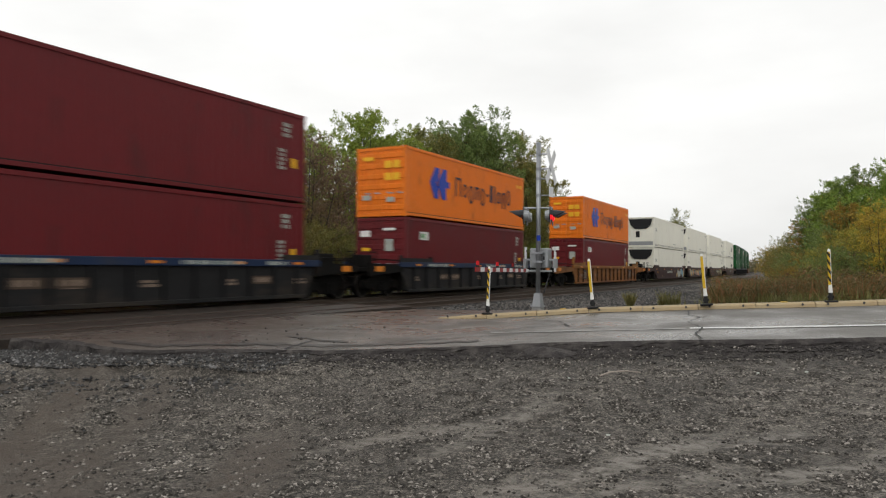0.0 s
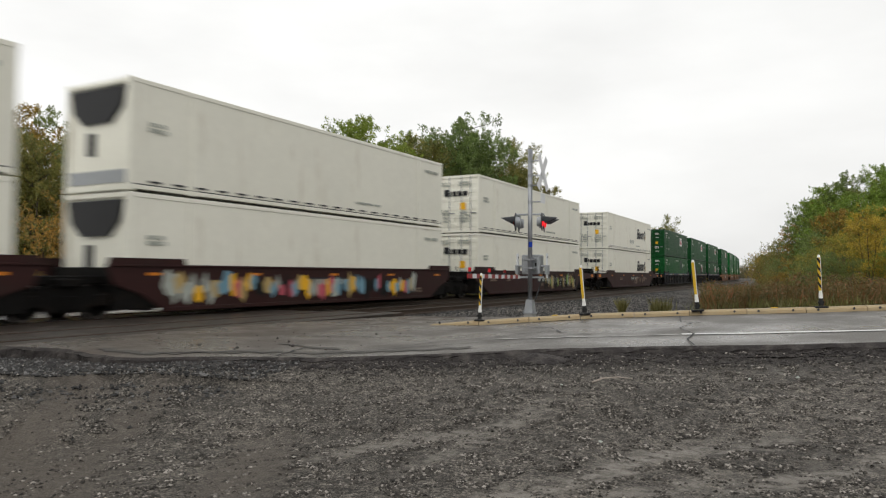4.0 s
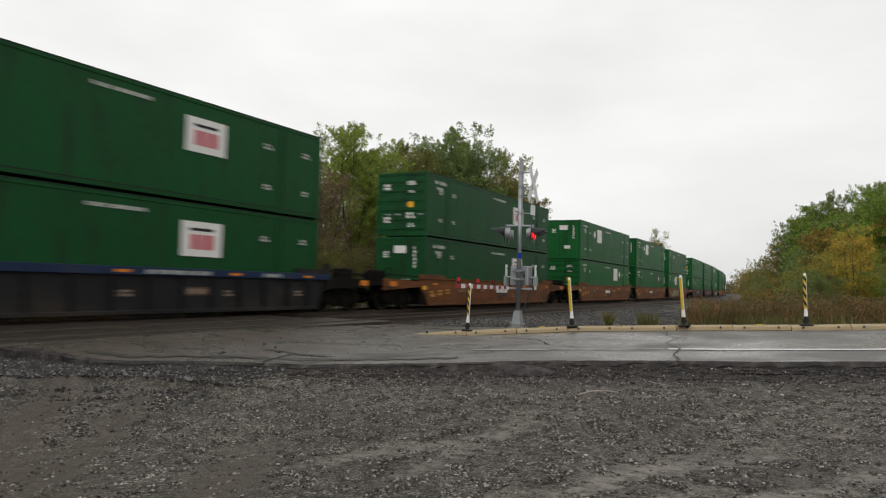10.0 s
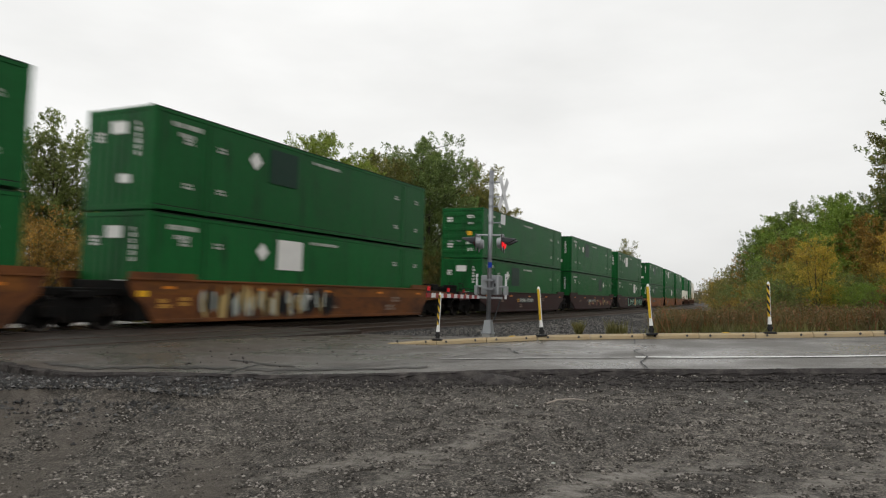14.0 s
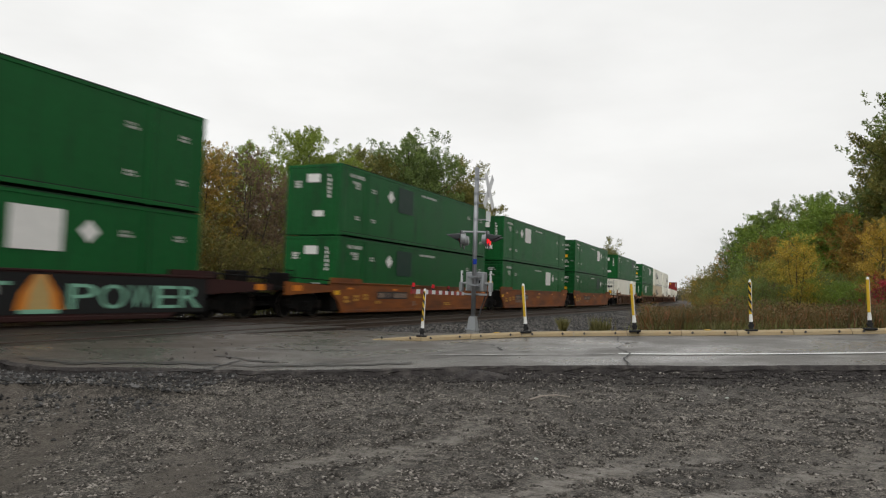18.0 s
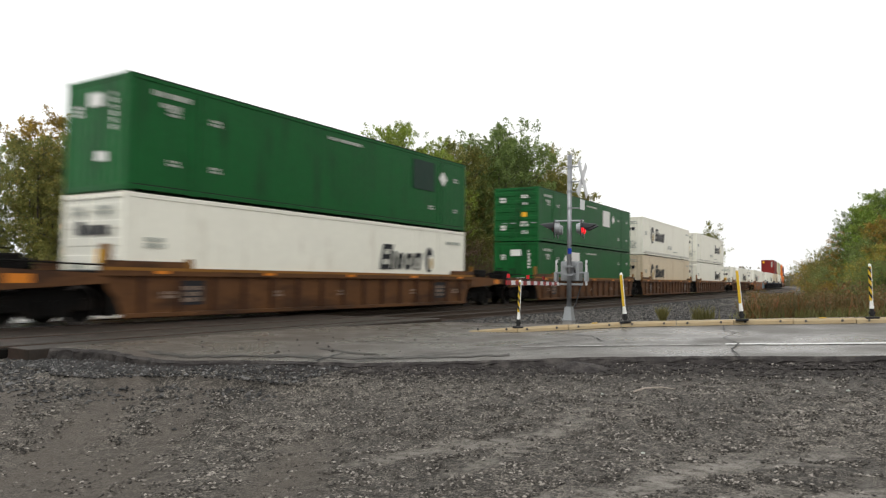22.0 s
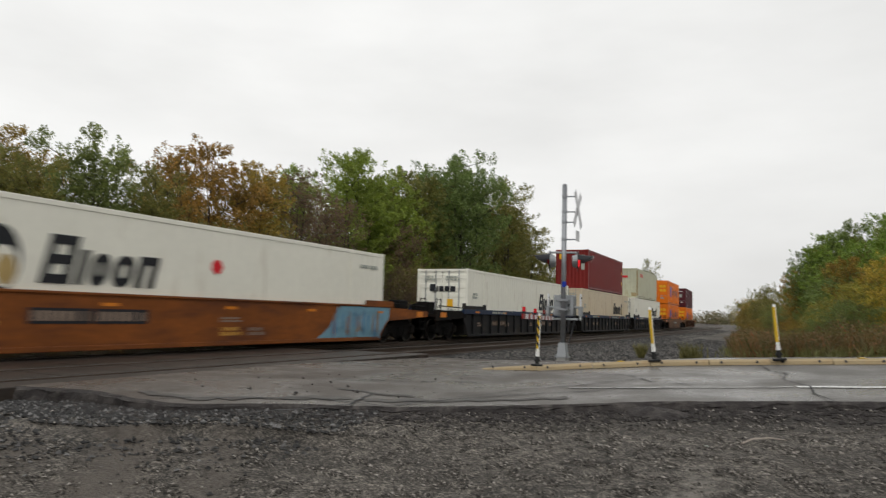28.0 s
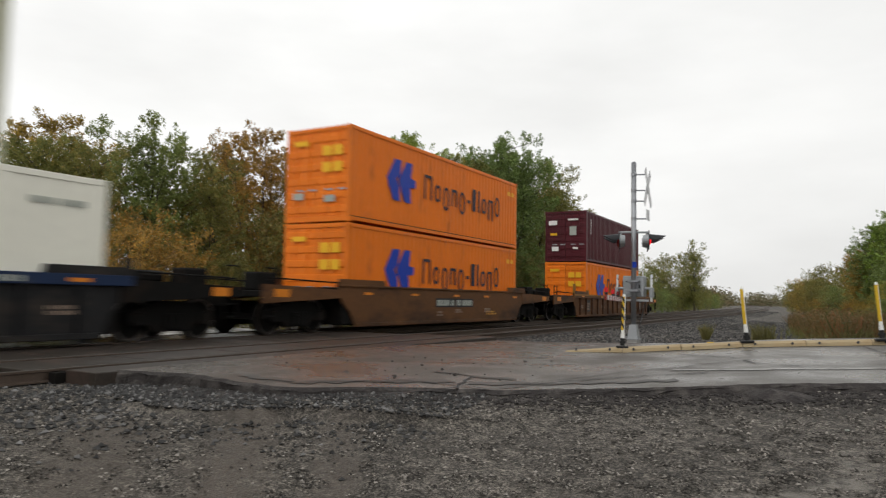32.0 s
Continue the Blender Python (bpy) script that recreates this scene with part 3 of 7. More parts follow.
def rut(x, y):
    """How far a spot lies in a wheel rut: 0 outside, 1 in its middle."""
    most = 0.0
    for cx, cy, ang, half, wide, amount, _ in RUTS:
        a = radians(ang)
        along = (x - cx) * math.sin(a) + (y - cy) * math.cos(a)
        over = abs((x - cx) * math.cos(a) - (y - cy) * math.sin(a))
        if over < 2 * wide and abs(along) < half * 1.3:
            most = max(most, amount * max(0.0, 1 - (over / (1.6 * wide)) ** 2) * min(1.0, max(0.0, 3.2 * (1.3 - abs(along) / half))))
    return most


def ground_z(x, y):
    b = -0.277 * x + 0.961 * y
    off = bend(y)
    rel = x - off
    e = near_edge(x)
    if b < e:
        d = e - b
        low = lerp_table(x, [(-8, 0.45), (-4.5, 1.0)]) if d < 1.1 else 1.0
        z = road_z(x, e) - low * lerp_table(d, [(0, 0.09), (0.25, 0.15), (1.1, 0.29), (3.4, 0.56), (6, 0.58), (10, 0.56), (40, 0.56)])
    elif b < 20.5:
        z = road_z(x, b) - 0.12 - 0.02 * max(0.0, b - 14.6)
    else:
        d = b - 20.5
        z = road_z(x, b) - 0.12 - lerp_table(d, [(0, 0.14), (1.5, 0.18), (6, 0.3), (30, 0.7), (120, 0.9)])
        z = z * lerp_table(y, [(0, 1), (30, 1), (80, 0.4), (400, 0.2)])
    # ballast bed of both tracks
    bed = -0.19
    t = lerp_table(rel, [(-24, 0), (-19.6, 1), (-10.9, 1), (-6.5, 0)])
    if rel < -19:
        z = min(z, -0.6) if not 8.3 < b < 21 else road_z(x) - 0.2
    z = z * (1 - t) + bed * t
    far = math.hypot(x, y)
    wob = 0.035 * noise.noise((x * 0.45, y * 0.45, 0)) + 0.018 * noise.noise((x * 1.6, y * 1.6, 3))
    if far > 120:
        wob += (far - 120) * 0.004 * noise.noise((x * 0.006, y * 0.006, 7))
    if e - 0.3 < b < 20.8 and -40 < x < 60:
        wob = 0
    if b < e - 1.5:
        wob -= 0.022 * rut(x, y)
    return z + wob * (0.4 if t > 0.5 else 1.0)


def axis_steps(lo, hi, near_lo, near_hi, step):
    xs = list(np.arange(near_lo, near_hi, step))
    s, x = step, near_hi
    while x < hi:
        xs.append(x)
        s *= 1.22
        x += s
    xs.append(hi)
    s, x = step, near_lo
    left = []
    while x > lo:
        s *= 1.22
        x -= s
        left.append(max(x, lo))
    return sorted(set(left + xs))


def build_ground():
    xs = axis_steps(-1500, 1500, -24, 8, 0.3)
    ys = axis_steps(-300, 2500, -2, 24, 0.3)
    verts = [(x, y, ground_z(x, y)) for y in ys for x in xs]
    nx = len(xs)
    faces = [(j * nx + i, j * nx + i + 1, (j + 1) * nx + i + 1, (j + 1) * nx + i) for j in range(len(ys) - 1) for i in range(nx - 1)]
    ob = new("ground", mesh_from("ground", verts, faces, M["ground"]))
    smooth(ob)
    tagged(ob, "dark grey gravel lot with damp muddy wheel tracks", "ground", kind="structure")


build_ground()


def road_point(a, b, dz=0.0):
    p = ROAD_DIR * a + ROAD_SIDE * b
    return (p.x, p.y, road_z(p.x, b) + dz)


def edge_line(x):
    """Where the worn near edge of the asphalt runs: broken in long waves and short bites."""
    rough = 1.0 + 1.6 * lerp_table(x, [(-11, 1), (-6, 1), (-3.5, 0.2), (10, 0.0)])
    return near_edge(x) + rough * (0.03 * noise.noise((x * 0.9, 0, 0)) + 0.022 * noise.noise((x * 4.1, 1, 0)) + 0.022 * noise.noise((x * 11.0, 4, 0)))


def build_road():
    """The near lane and the widened apron up to the crossing, as a slab whose near edge crumbles down to the gravel."""
    rng = random.Random(4)
    verts, faces, mats = [], [], []
    cols = list(np.arange(-11.25, 8, 0.11)) + list(np.arange(8, 60, 2.0))
    rows = 18
    # crumbled lip: distance out from the edge, and drop
    lip = [(0.0, 0.014), (-0.03, 0.034), (-0.05, 0.060), (-0.06, 0.095), (-0.09, 0.25)]
    for x in cols:
        b0 = edge_line(x)
        for j in range(rows):
            f = j / (rows - 1)
            b = (b0 + 0.2) * (1 - f) + 20.4 * f
            y = (b + 0.277 * x) / 0.961
            z = road_z(x, b) + 0.006 * noise.noise((x * 1.3, y * 1.3, 2)) - 0.02 * max(0.0, b - 14.6)
            verts.append((x, y, z))
        for k, (out, drop) in enumerate(lip):
            wear = noise.noise((x * 4.0, k * 0.7, 8)) + 0.6 * noise.noise((x * 11.0, k * 1.3, 3))
            y = (b0 + out * (1 + 0.9 * wear) + 0.277 * x) / 0.961
            soft = lerp_table(x, [(-8, 0.4), (-4.5, 1.0)]) if k < 4 else 1.0
            verts.append((x, y, road_z(x, b0) - soft * drop * (1 + 0.45 * wear * (k < 4)) - (0.012 * rng.random() if 0 < k < 4 else 0)))
    k = rows + len(lip)
    for i in range(len(cols) - 1):
        for j in range(rows - 1):
            faces.append((i * k + j, (i + 1) * k + j, (i + 1) * k + j + 1, i * k + j + 1))
            mats.append(0)
        last = 0
        for j in range(len(lip)):
            nxt = rows + j
            faces.append((i * k + nxt, (i + 1) * k + nxt, (i + 1) * k + last, i * k + last))
            mats.append(0 if j == 0 else 1)
            last = nxt
    me = mesh_from("road", verts, faces, M["asphalt"])
    me.materials.append(M["patch"])
    me.polygons.foreach_set("material_index", mats)
    ob = new("road", me)
    tagged(ob, "damp grey asphalt road with cracks at a level crossing", "road", kind="structure")
    return ob


road = build_road()


def build_far_road():
    """The same road beyond the railway, wet, running down and away between the trees; the sky's reflection is painted
    into its pale colour.
    """
    verts, faces = [], []
    cols = list(np.arange(-19.45, -32, -0.6)) + list(np.arange(-32, -160, -6.0))
    rows = 12
    for x in cols:
        for j in range(rows):
            b = 8.6 + 12.0 * j / (rows - 1)
            y = (b + 0.277 * x) / 0.961
            verts.append((x, y, road_z(x) - 0.02 - 0.004 * abs(b - 14.6) + 0.006 * noise.noise((x, y, 6))))
    for i in range(len(cols) - 1):
        for j in range(rows - 1):
            faces.append((i * rows + j, i * rows + j + 1, (i + 1) * rows + j + 1, (i + 1) * rows + j))
    ob = new("road", mesh_from("road", verts, faces, M["sky_sheen_panel"]))
    tagged(ob, "wet road beyond the railway, its sky reflection painted pale", "road", kind="structure")


build_far_road()


def strip(name, pts, width, mat, parent, dz=0.005, jitter=0.0, seed=1):
    """A thin band laid on the road along (x, y) points."""
    rng = random.Random(seed)
    pts = [Vector((x, y, 0)) for x, y in pts]
    fine = []
    for a, b in zip(pts, pts[1:]):
        n = max(2, int((b - a).length / 0.15))
        fine += [a.lerp(b, i / n) for i in range(n)]
    fine.append(pts[-1])
    verts, faces = [], []
    for i, p in enumerate(fine):
        d = fine[min(i + 1, len(fine) - 1)] - fine[max(i - 1, 0)]
        s = Vector((-d.y, d.x, 0)).normalized()
        w = width * (1 + jitter * rng.uniform(-1, 1)) / 2
        o = s * jitter * width * rng.uniform(-1, 1)
        for sg in (-1, 1):
            q = p + o + s * w * sg
            verts.append((q.x, q.y, road_z(q.x, -0.277 * q.x + 0.961 * q.y) - 0.02 * max(0.0, -0.277 * q.x + 0.961 * q.y - 14.6) + dz + 0.006 + 0.006 * noise.noise((q.x * 1.3, q.y * 1.3, 2))))
    for i in range(len(fine) - 1):
        faces.append((2 * i, 2 * i + 2, 2 * i + 3, 2 * i + 1))
    return part(name, mesh_from(name, verts, faces, mat), mat, parent)


def rb(x, b):
    return (x, (b + 0.277 * x) / 0.961)


strip("lane_line", [rb(-1.9, 11.29), rb(0, 11.3), rb(30, 11.3)], 0.15, M["lane_white"], road)
strip("lane_line", [rb(-4.9, 11.27), rb(-1.95, 11.29)], 0.10, M["lane_faded"], road, 0.005, 0.15, 9)
strip("crack", [rb(-2.5, 14.4), rb(-2.3, 13.4), rb(-2.05, 13.0), rb(-2.1, 12.2), rb(-1.75, 11.4), rb(-1.7, 10.6), rb(-1.5, 9.95)], 0.022, M["crack"], road, 0.006, 0.6, 2)
strip("crack", [rb(-8.9, 8.6), rb(-7.6, 9.5), rb(-6.6, 9.3), rb(-5.6, 10.4), rb(-4.4, 11.0)], 0.03, M["crack"], road, 0.006, 0.8, 3)
strip("crack", [rb(-7.4, 8.0), rb(-6.9, 9.2), rb(-7.2, 10.2)], 0.035, M["crack"], road, 0.006, 0.8, 4)
strip("crack", [rb(-5.3, 13.6), rb(-4.4, 12.9), rb(-3.9, 12.0), rb(-3.3, 11.6)], 0.025, M["crack"], road, 0.006, 0.8, 5)
strip("crack", [rb(-9.5, 11.8), rb(-7.5, 11.9), rb(-6.2, 12.3)], 0.03, M["crack"], road, 0.006, 0.8, 6)
strip("crack", [rb(0.3, 14.3), rb(1.1, 13.6), rb(2.4, 13.1)], 0.025, M["crack"], road, 0.006, 0.8, 7)


strip("tar_patch", [rb(-9.5, 8.95), rb(-8.6, 8.75), rb(-7.9, 9.35), rb(-7.2, 9.75)], 0.22, M["tar"], road, 0.004, 0.55, 14)
strip("tar_patch", [rb(-7.0, 9.75), rb(-6.2, 9.85), rb(-5.4, 10.05), rb(-4.6, 10.2)], 0.16, M["tar"], road, 0.004, 0.6, 15)
strip("tar_patch", [rb(-7.9, 10.6), rb(-7.3, 10.4), rb(-6.6, 10.1)], 0.14, M["tar"], road, 0.004, 0.6, 16)
strip("crack", [rb(-8.8, 12.9), rb(-7.6, 13.2), rb(-6.7, 13.1), rb(-5.9, 13.5)], 0.025, M["crack"], road, 0.006, 0.8, 17)
strip("crack", [rb(-6.4, 9.7), rb(-5.5, 11.1), rb(-4.9, 11.6), rb(-3.9, 12.6)], 0.022, M["crack"], road, 0.006, 0.8, 18)


# ---- railway: two curved tracks, crossing panels ----
def rail_mesh(offset, y0, y1):
    """Rail of two materials: worn foot and web, polished head."""
    ys = list(np.arange(y0, 20, 10.0)) + list(np.arange(20, y1, 5.0)) + [y1]
    prof = [(-0.07, -0.172), (0.07, -0.172), (0.07, -0.155), (0.014, -0.135), (0.014, -0.045), (0.036, -0.035), (0.036, -0.006), (0.026, 0.0), (-0.026, 0.0), (-0.036, -0.006), (-0.036, -0.035), (-0.014, -0.045), (-0.014, -0.135), (-0.07, -0.155)]
    verts, faces, mats = [], [], []
    k = len(prof)
    for y in ys:
        for x, z in prof:
            verts.append((offset + bend(y) + x, y, z))
    for i in range(len(ys) - 1):
        for j in range(k):
            faces.append((i * k + j, i * k + (j + 1) % k, (i + 1) * k + (j + 1) % k, (i + 1) * k + j))
            mats.append(1 if 5 < j < 9 else 0)
    me = mesh_from("rail", verts, faces, M["rail"])
    me.materials.append(M["rail_head"])
    me.polygons.foreach_set("material_index", mats)
    return me


def build_track(name, centre, label, y0, y1):
    t = thing(name, label, "railway track", "tracks over the crossing", "structure")
    for s in (-0.7535, 0.7535):
        part("rail", rail_mesh(centre + s, y0, y1), M["rail"], t, "rust-brown rail with a polished head")
    bm = box(-1.3, 1.3, -0.115, 0.115, -0.33, -0.172, 0.012)
    me = bpy.data.meshes.new("tie")
    bm.to_mesh(me)
    bm.free()
    me.materials.append(M["tie"])
    rng = random.Random(9)
    y = -16.0
    count = 0
    while count < 290:
        if not 3.5 < y < 17.5:
            o = new("tie", me)
            o.parent = t
            o.matrix_basis = pose(centre + bend(y) + rng.uniform(-0.03, 0.03), y, rng.uniform(-0.01, 0.006), 0, 0, heading(y) + rng.uniform(-1, 1))
            count += 1
        y += 0.53
    return t


build_track("near_track", NEAR_TRACK, "straight ballasted track with shiny rail heads, left empty", -60, 620)
build_track("far_track", FAR_TRACK, "ballasted track that carries the passing train", -60, 620)


def build_crossing_panels():
    """Worn panels between and beside the rails where the road crosses."""
    t = thing("crossing_surface", "worn brown-grey crossing panels between the rails", "crossing panels", kind="structure")
    # y limits of the road at a given x
    for x0, x1 in ((-11.84, -11.2), (-13.34, -12.20), (-15.64, -13.71), (-17.15, -16.01), (-19.4, -17.52)):
        n = 6
        for i in range(n):
            mid = (x0 + x1) / 2
            lo, hi = (8.9 + 0.277 * mid) / 0.961 - 0.2, (20.4 + 0.277 * mid) / 0.961
            a, b = lo + (hi - lo) * i / n, lo + (hi - lo) * (i + 1) / n
            # under the train the sky's reflection is painted into the panels
            part("panel", box(x0, x1, a + 0.008, b - 0.008, -0.2, -0.012, 0.01), M["sky_sheen_panel" if x0 < -15.8 else "panel"], t)


build_crossing_panels()


def build_flangeways():
    """Black strips added in the rail grooves across the road; the gaps' darkness is put into their colour."""
    t = thing("flangeway_lining", "black strips added to darken the rail grooves at the crossing", "rail lining", kind="structure")
    for rail in (NEAR_TRACK - 0.7535, NEAR_TRACK + 0.7535, FAR_TRACK - 0.7535, FAR_TRACK + 0.7535):
        lo, hi = (8.9 + 0.277 * rail) / 0.961 - 0.2, (20.4 + 0.277 * rail) / 0.961
        for x0, x1 in ((rail - 0.19, rail - 0.04), (rail + 0.04, rail + 0.19)):
            part("groove_strip", box(x0, x1, lo, hi, -0.2, -0.045, 0.006), M["groove"], t)


build_flangeways()


# ---- the passing train ----
SPEED = 19.0
MOVING = []


def ring_letters(shapes, x, y0, z0, size, mat, parent, name, slant=0.0, stroke=0.17, gap=0.14):
    """Letter-like plain strokes: 'o' a ring, 'i' a bar, 'n' an arch, 'b' a double box. No real letters."""
    bm = bmesh.new()
    y = y0
    for kind, w, lo, hi in shapes:
        bars = []
        if kind == "i":
            bars = [(0, w, lo, hi)]
        elif kind == "o":
            cy, cz, ry, rz = w / 2, (lo + hi) / 2, w / 2, (hi - lo) / 2
            ring = []
            for a in range(16):
                c, d = math.cos(a * math.tau / 16), math.sin(a * math.tau / 16)
                c, d = math.copysign(abs(c) ** 0.75, c), math.copysign(abs(d) ** 0.75, d)
                pair = []
                for f, g in ((ry, rz), (ry - stroke, rz - stroke)):
                    q = cz + g * d
                    pair.append(bm.verts.new((x + 0.006, y + (cy + f * c + slant * q) * size, z0 + q * size)))
                ring.append(pair)
            for a in range(16):
                bm.faces.new((ring[a][0], ring[(a + 1) % 16][0], ring[(a + 1) % 16][1], ring[a][1]))
        elif kind == "n":
            bars = [(0, stroke, lo, hi), (w - stroke, w, lo, hi), (stroke, w - stroke, hi - stroke, hi)]
        elif kind == "b":
            mid = (lo + hi) / 2
            bars = [(0, stroke, lo, hi), (w - stroke, w, lo, hi), (stroke, w - stroke, lo, lo + stroke), (stroke, w - stroke, hi - stroke, hi), (stroke, w - stroke, mid - stroke / 2, mid + stroke / 2)]
        elif kind == "h":
            mid = (lo + hi) / 2
            bars = [(0, stroke, lo, hi), (w - stroke, w, lo, hi), (stroke, w - stroke, mid - stroke / 2, mid + stroke / 2)]
        elif kind == "-":
            bars = [(0, w, lo, hi)]
        elif kind == "L":
            bars = [(0, stroke, lo, hi), (stroke, w, lo, lo + stroke)]
        for a, b, c, d in bars:
            pts = [(y + a * size + slant * c * size, z0 + c * size), (y + b * size + slant * c * size, z0 + c * size), (y + b * size + slant * d * size, z0 + d * size), (y + a * size + slant * d * size, z0 + d * size)]
            f0 = [bm.verts.new((x, *p)) for p in pts]
            f1 = [bm.verts.new((x + 0.006, *p)) for p in pts]
            bm.faces.new(f1)
            for i in range(4):
                bm.faces.new((f0[i], f0[(i + 1) % 4], f1[(i + 1) % 4], f1[i]))
        y += (w + gap) * size
    bmesh.ops.recalc_face_normals(bm, faces=bm.faces)
    return part(name, bm, mat, parent)


def plate(name, x, y0, y1, z0, z1, mat, parent, label=""):
    return part(name, box(x, x + 0.007, y0, y1, z0, z1), mat, parent, label)


def end_plate(name, y, x0, x1, z0, z1, mat, parent, label=""):
    return part(name, box(x0, x1, y - 0.007, y, z0, z1), mat, parent, label)


H_BOX = 2.896


def add_bars(bm, fixed, along0, along1, z0, z1, seed, end=False):
    """A row of short upright bars in the rhythm of small unreadable writing."""
    rng = random.Random(seed)
    h = z1 - z0
    p = along0
    while p < along1 - 0.02:
        w = min(h * rng.uniform(0.35, 0.75), along1 - p)
        if end:
            add_box(bm, p, p + w, fixed - 0.007, fixed, z0, z1)
        else:
            add_box(bm, fixed, fixed + 0.007, p, p + w, z0, z1)
        p += w + h * (0.22 if rng.random() < 0.8 else 0.8)
    return bm


def writing(name, x, y0, y1, z0, z1, mat, parent, lines=1, end=False):
    bm = bmesh.new()
    step = (z1 - z0) / lines
    for k in range(lines):
        lo = z0 + k * step
        add_bars(bm, x, y0, y1 - 0.12 * (y1 - y0) * (k % 2), lo, lo + step * (0.72 if lines > 1 else 1.0), int(y0 * 100) + k, end)
    return tagged(part(name, bm, mat, parent), kind="stuff")


def container(name, label, length, mat, front="door", group="shipping containers on the train"):
    """A box container with corrugated walls, frame, castings and doors; its leading end faces -y."""
    t = thing(name, label, "shipping container", group)
    w = 1.30 if length > 14 else 1.22
    h, half = H_BOX, length / 2
    pitch, deep = (0.32, 0.014) if length > 14 else (0.278, 0.034)
    inset = 0.012
    # corrugated side walls
    bm = bmesh.new()
    prof = [(0.0, 0), (0.26, 0), (0.5, 1), (0.76, 1)]
    ys = []
    n = int((length - 0.5) / pitch)
    start = -n * pitch / 2
    for i in range(n):
        for f, d in prof:
            ys.append((start + (i + f) * pitch, d))
    ys = [(-half + 0.1, 0)] + ys + [(start + n * pitch, 0), (half - 0.1, 0)]
    for s in (-1, 1):
        lo = [bm.verts.new((s * (w - inset - deep * d), y, 0.12)) for y, d in ys]
        hi = [bm.verts.new((s * (w - inset - deep * d), y, h - 0.09)) for y, d in ys]
        for i in range(len(ys) - 1):
            bm.faces.new((lo[i], lo[i + 1], hi[i + 1], hi[i]))
    bmesh.ops.recalc_face_normals(bm, faces=bm.faces)
    add_box(bm, -w + 0.06, w - 0.06, -half + 0.09, half - 0.05, 0.06, 0.16)
    add_box(bm, -w + 0.06, w - 0.06, half - 0.09, half - 0.05, 0.1, h - 0.06)
    part("body", bm, mat, t)
    part("roof", box(-w + 0.05, w - 0.05, -half + 0.05, half - 0.05, h - 0.09, h - 0.03), mat, t)
    for s in (-1, 1):
        part("top_rail", box(s * w - 0.04, s * w + 0.04, -half + 0.09, half - 0.09, h - 0.13, h - 0.012, 0.008) if s < 0 else box(w - 0.08, w, -half + 0.09, half - 0.09, h - 0.13, h - 0.012, 0.008), mat, t)
        part("bottom_rail", box(min(s * w, s * (w - 0.08)), max(s * w, s * (w - 0.08)), -half + 0.09, half - 0.09, 0.045, 0.155, 0.008), mat, t)
        # shade above the bottom rail, painted as a near-black strip on the wall
        part("rail_groove", box(min(s * (w - 0.011), s * (w - 0.07)), max(s * (w - 0.011), s * (w - 0.07)), -half + 0.13, half - 0.13, 0.155, 0.185), M["seam"], t)
    if mat in (M["green"], M["green_old"]):
        part("roof_edge", box(w - 0.03, w + 0.003, -half + 0.05, half - 0.05, h - 0.04, h - 0.004), M["green_edge"], t, "dark grimy roof edge")
    for sy in (-1, 1):
        part("end_beam", box(-w + 0.1, w - 0.1, min(sy * half, sy * (half - 0.09)), max(sy * half, sy * (half - 0.09)), h - 0.14, h - 0.012, 0.008), mat, t)
        part("end_sill", box(-w + 0.1, w - 0.1, min(sy * half, sy * (half - 0.09)), max(sy * half, sy * (half - 0.09)), 0.012, 0.16, 0.008), mat, t)
        for sx in (-1, 1):
            x0, x1 = sorted((sx * w, sx * (w - 0.12)))
            y0, y1 = sorted((sy * half, sy * (half - 0.13)))
            part("corner_post", box(x0, x1, y0, y1, 0.1, h - 0.1, 0.012), mat, t)
            for z0, z1 in ((0, 0.118), (h - 0.118, h)):
                part("corner_casting", box(min(sx * (w + 0.004), sx * (w - 0.16)), max(sx * (w + 0.004), sx * (w - 0.16)), min(sy * (half + 0.004), sy * (half - 0.178)), max(sy * (half + 0.004), sy * (half - 0.178)), z0, z1, 0.01), mat, t)
    if length > 14:
        for y in (-6.06, 6.06):
            part("lifting_post", box(w - 0.05, w + 0.002, y - 0.09, y + 0.09, 0.02, h - 0.012, 0.006), mat, t)
            if mat not in (M["white"], M["cream"]):
                part("post_seam", box(w - 0.02, w + 0.004, y + 0.092, y + 0.115, 0.16, h - 0.12), M["seam"], t)
    # leading end
    y = -half
    if front == "door":
        for s in (-1, 1):
            x0, x1 = sorted((s * 0.012, s * (w - 0.12)))
            fore = y + (0.02 if mat in (M["white"], M["cream"]) else 0.004)
            outline = [(y + 0.08, h - 0.15), (y + 0.08, 0.17), (y + 0.034, 0.17)]
            for k in range(6):
                z = 0.3 + k * (h - 0.75) / 5
                outline += [(y + 0.034, z - 0.03), (fore, z), (fore, z + 0.17), (y + 0.034, z + 0.2)]
            outline.append((y + 0.034, h - 0.15))
            door = part("door", prism(outline, x0, x1), mat, t)
            for f in (0.28, 0.72):
                xr = x0 + (x1 - x0) * f
                r = part("lock_rod", rod((xr, y + 0.0, 0.1), (xr, y + 0.0, h - 0.08), 0.021, 6), M["steel"] if mat in (M["white"], M["cream"]) else mat, door)
                part("rod_handle", box(xr - 0.02, xr + 0.3, y - 0.012, y + 0.004, 0.95, 1.0), M["steel"], door)
    elif front == "reefer":
        part("cooling_bay", box(-w + 0.12, w - 0.12, y + 0.06, y + 0.1, 0.17, h - 0.15), mat, t)
        bm = prism([(0, 0), (0.02, 0), (0.02, 0.01), (0, 0.01)], 0, 0.01)
        bm.clear()
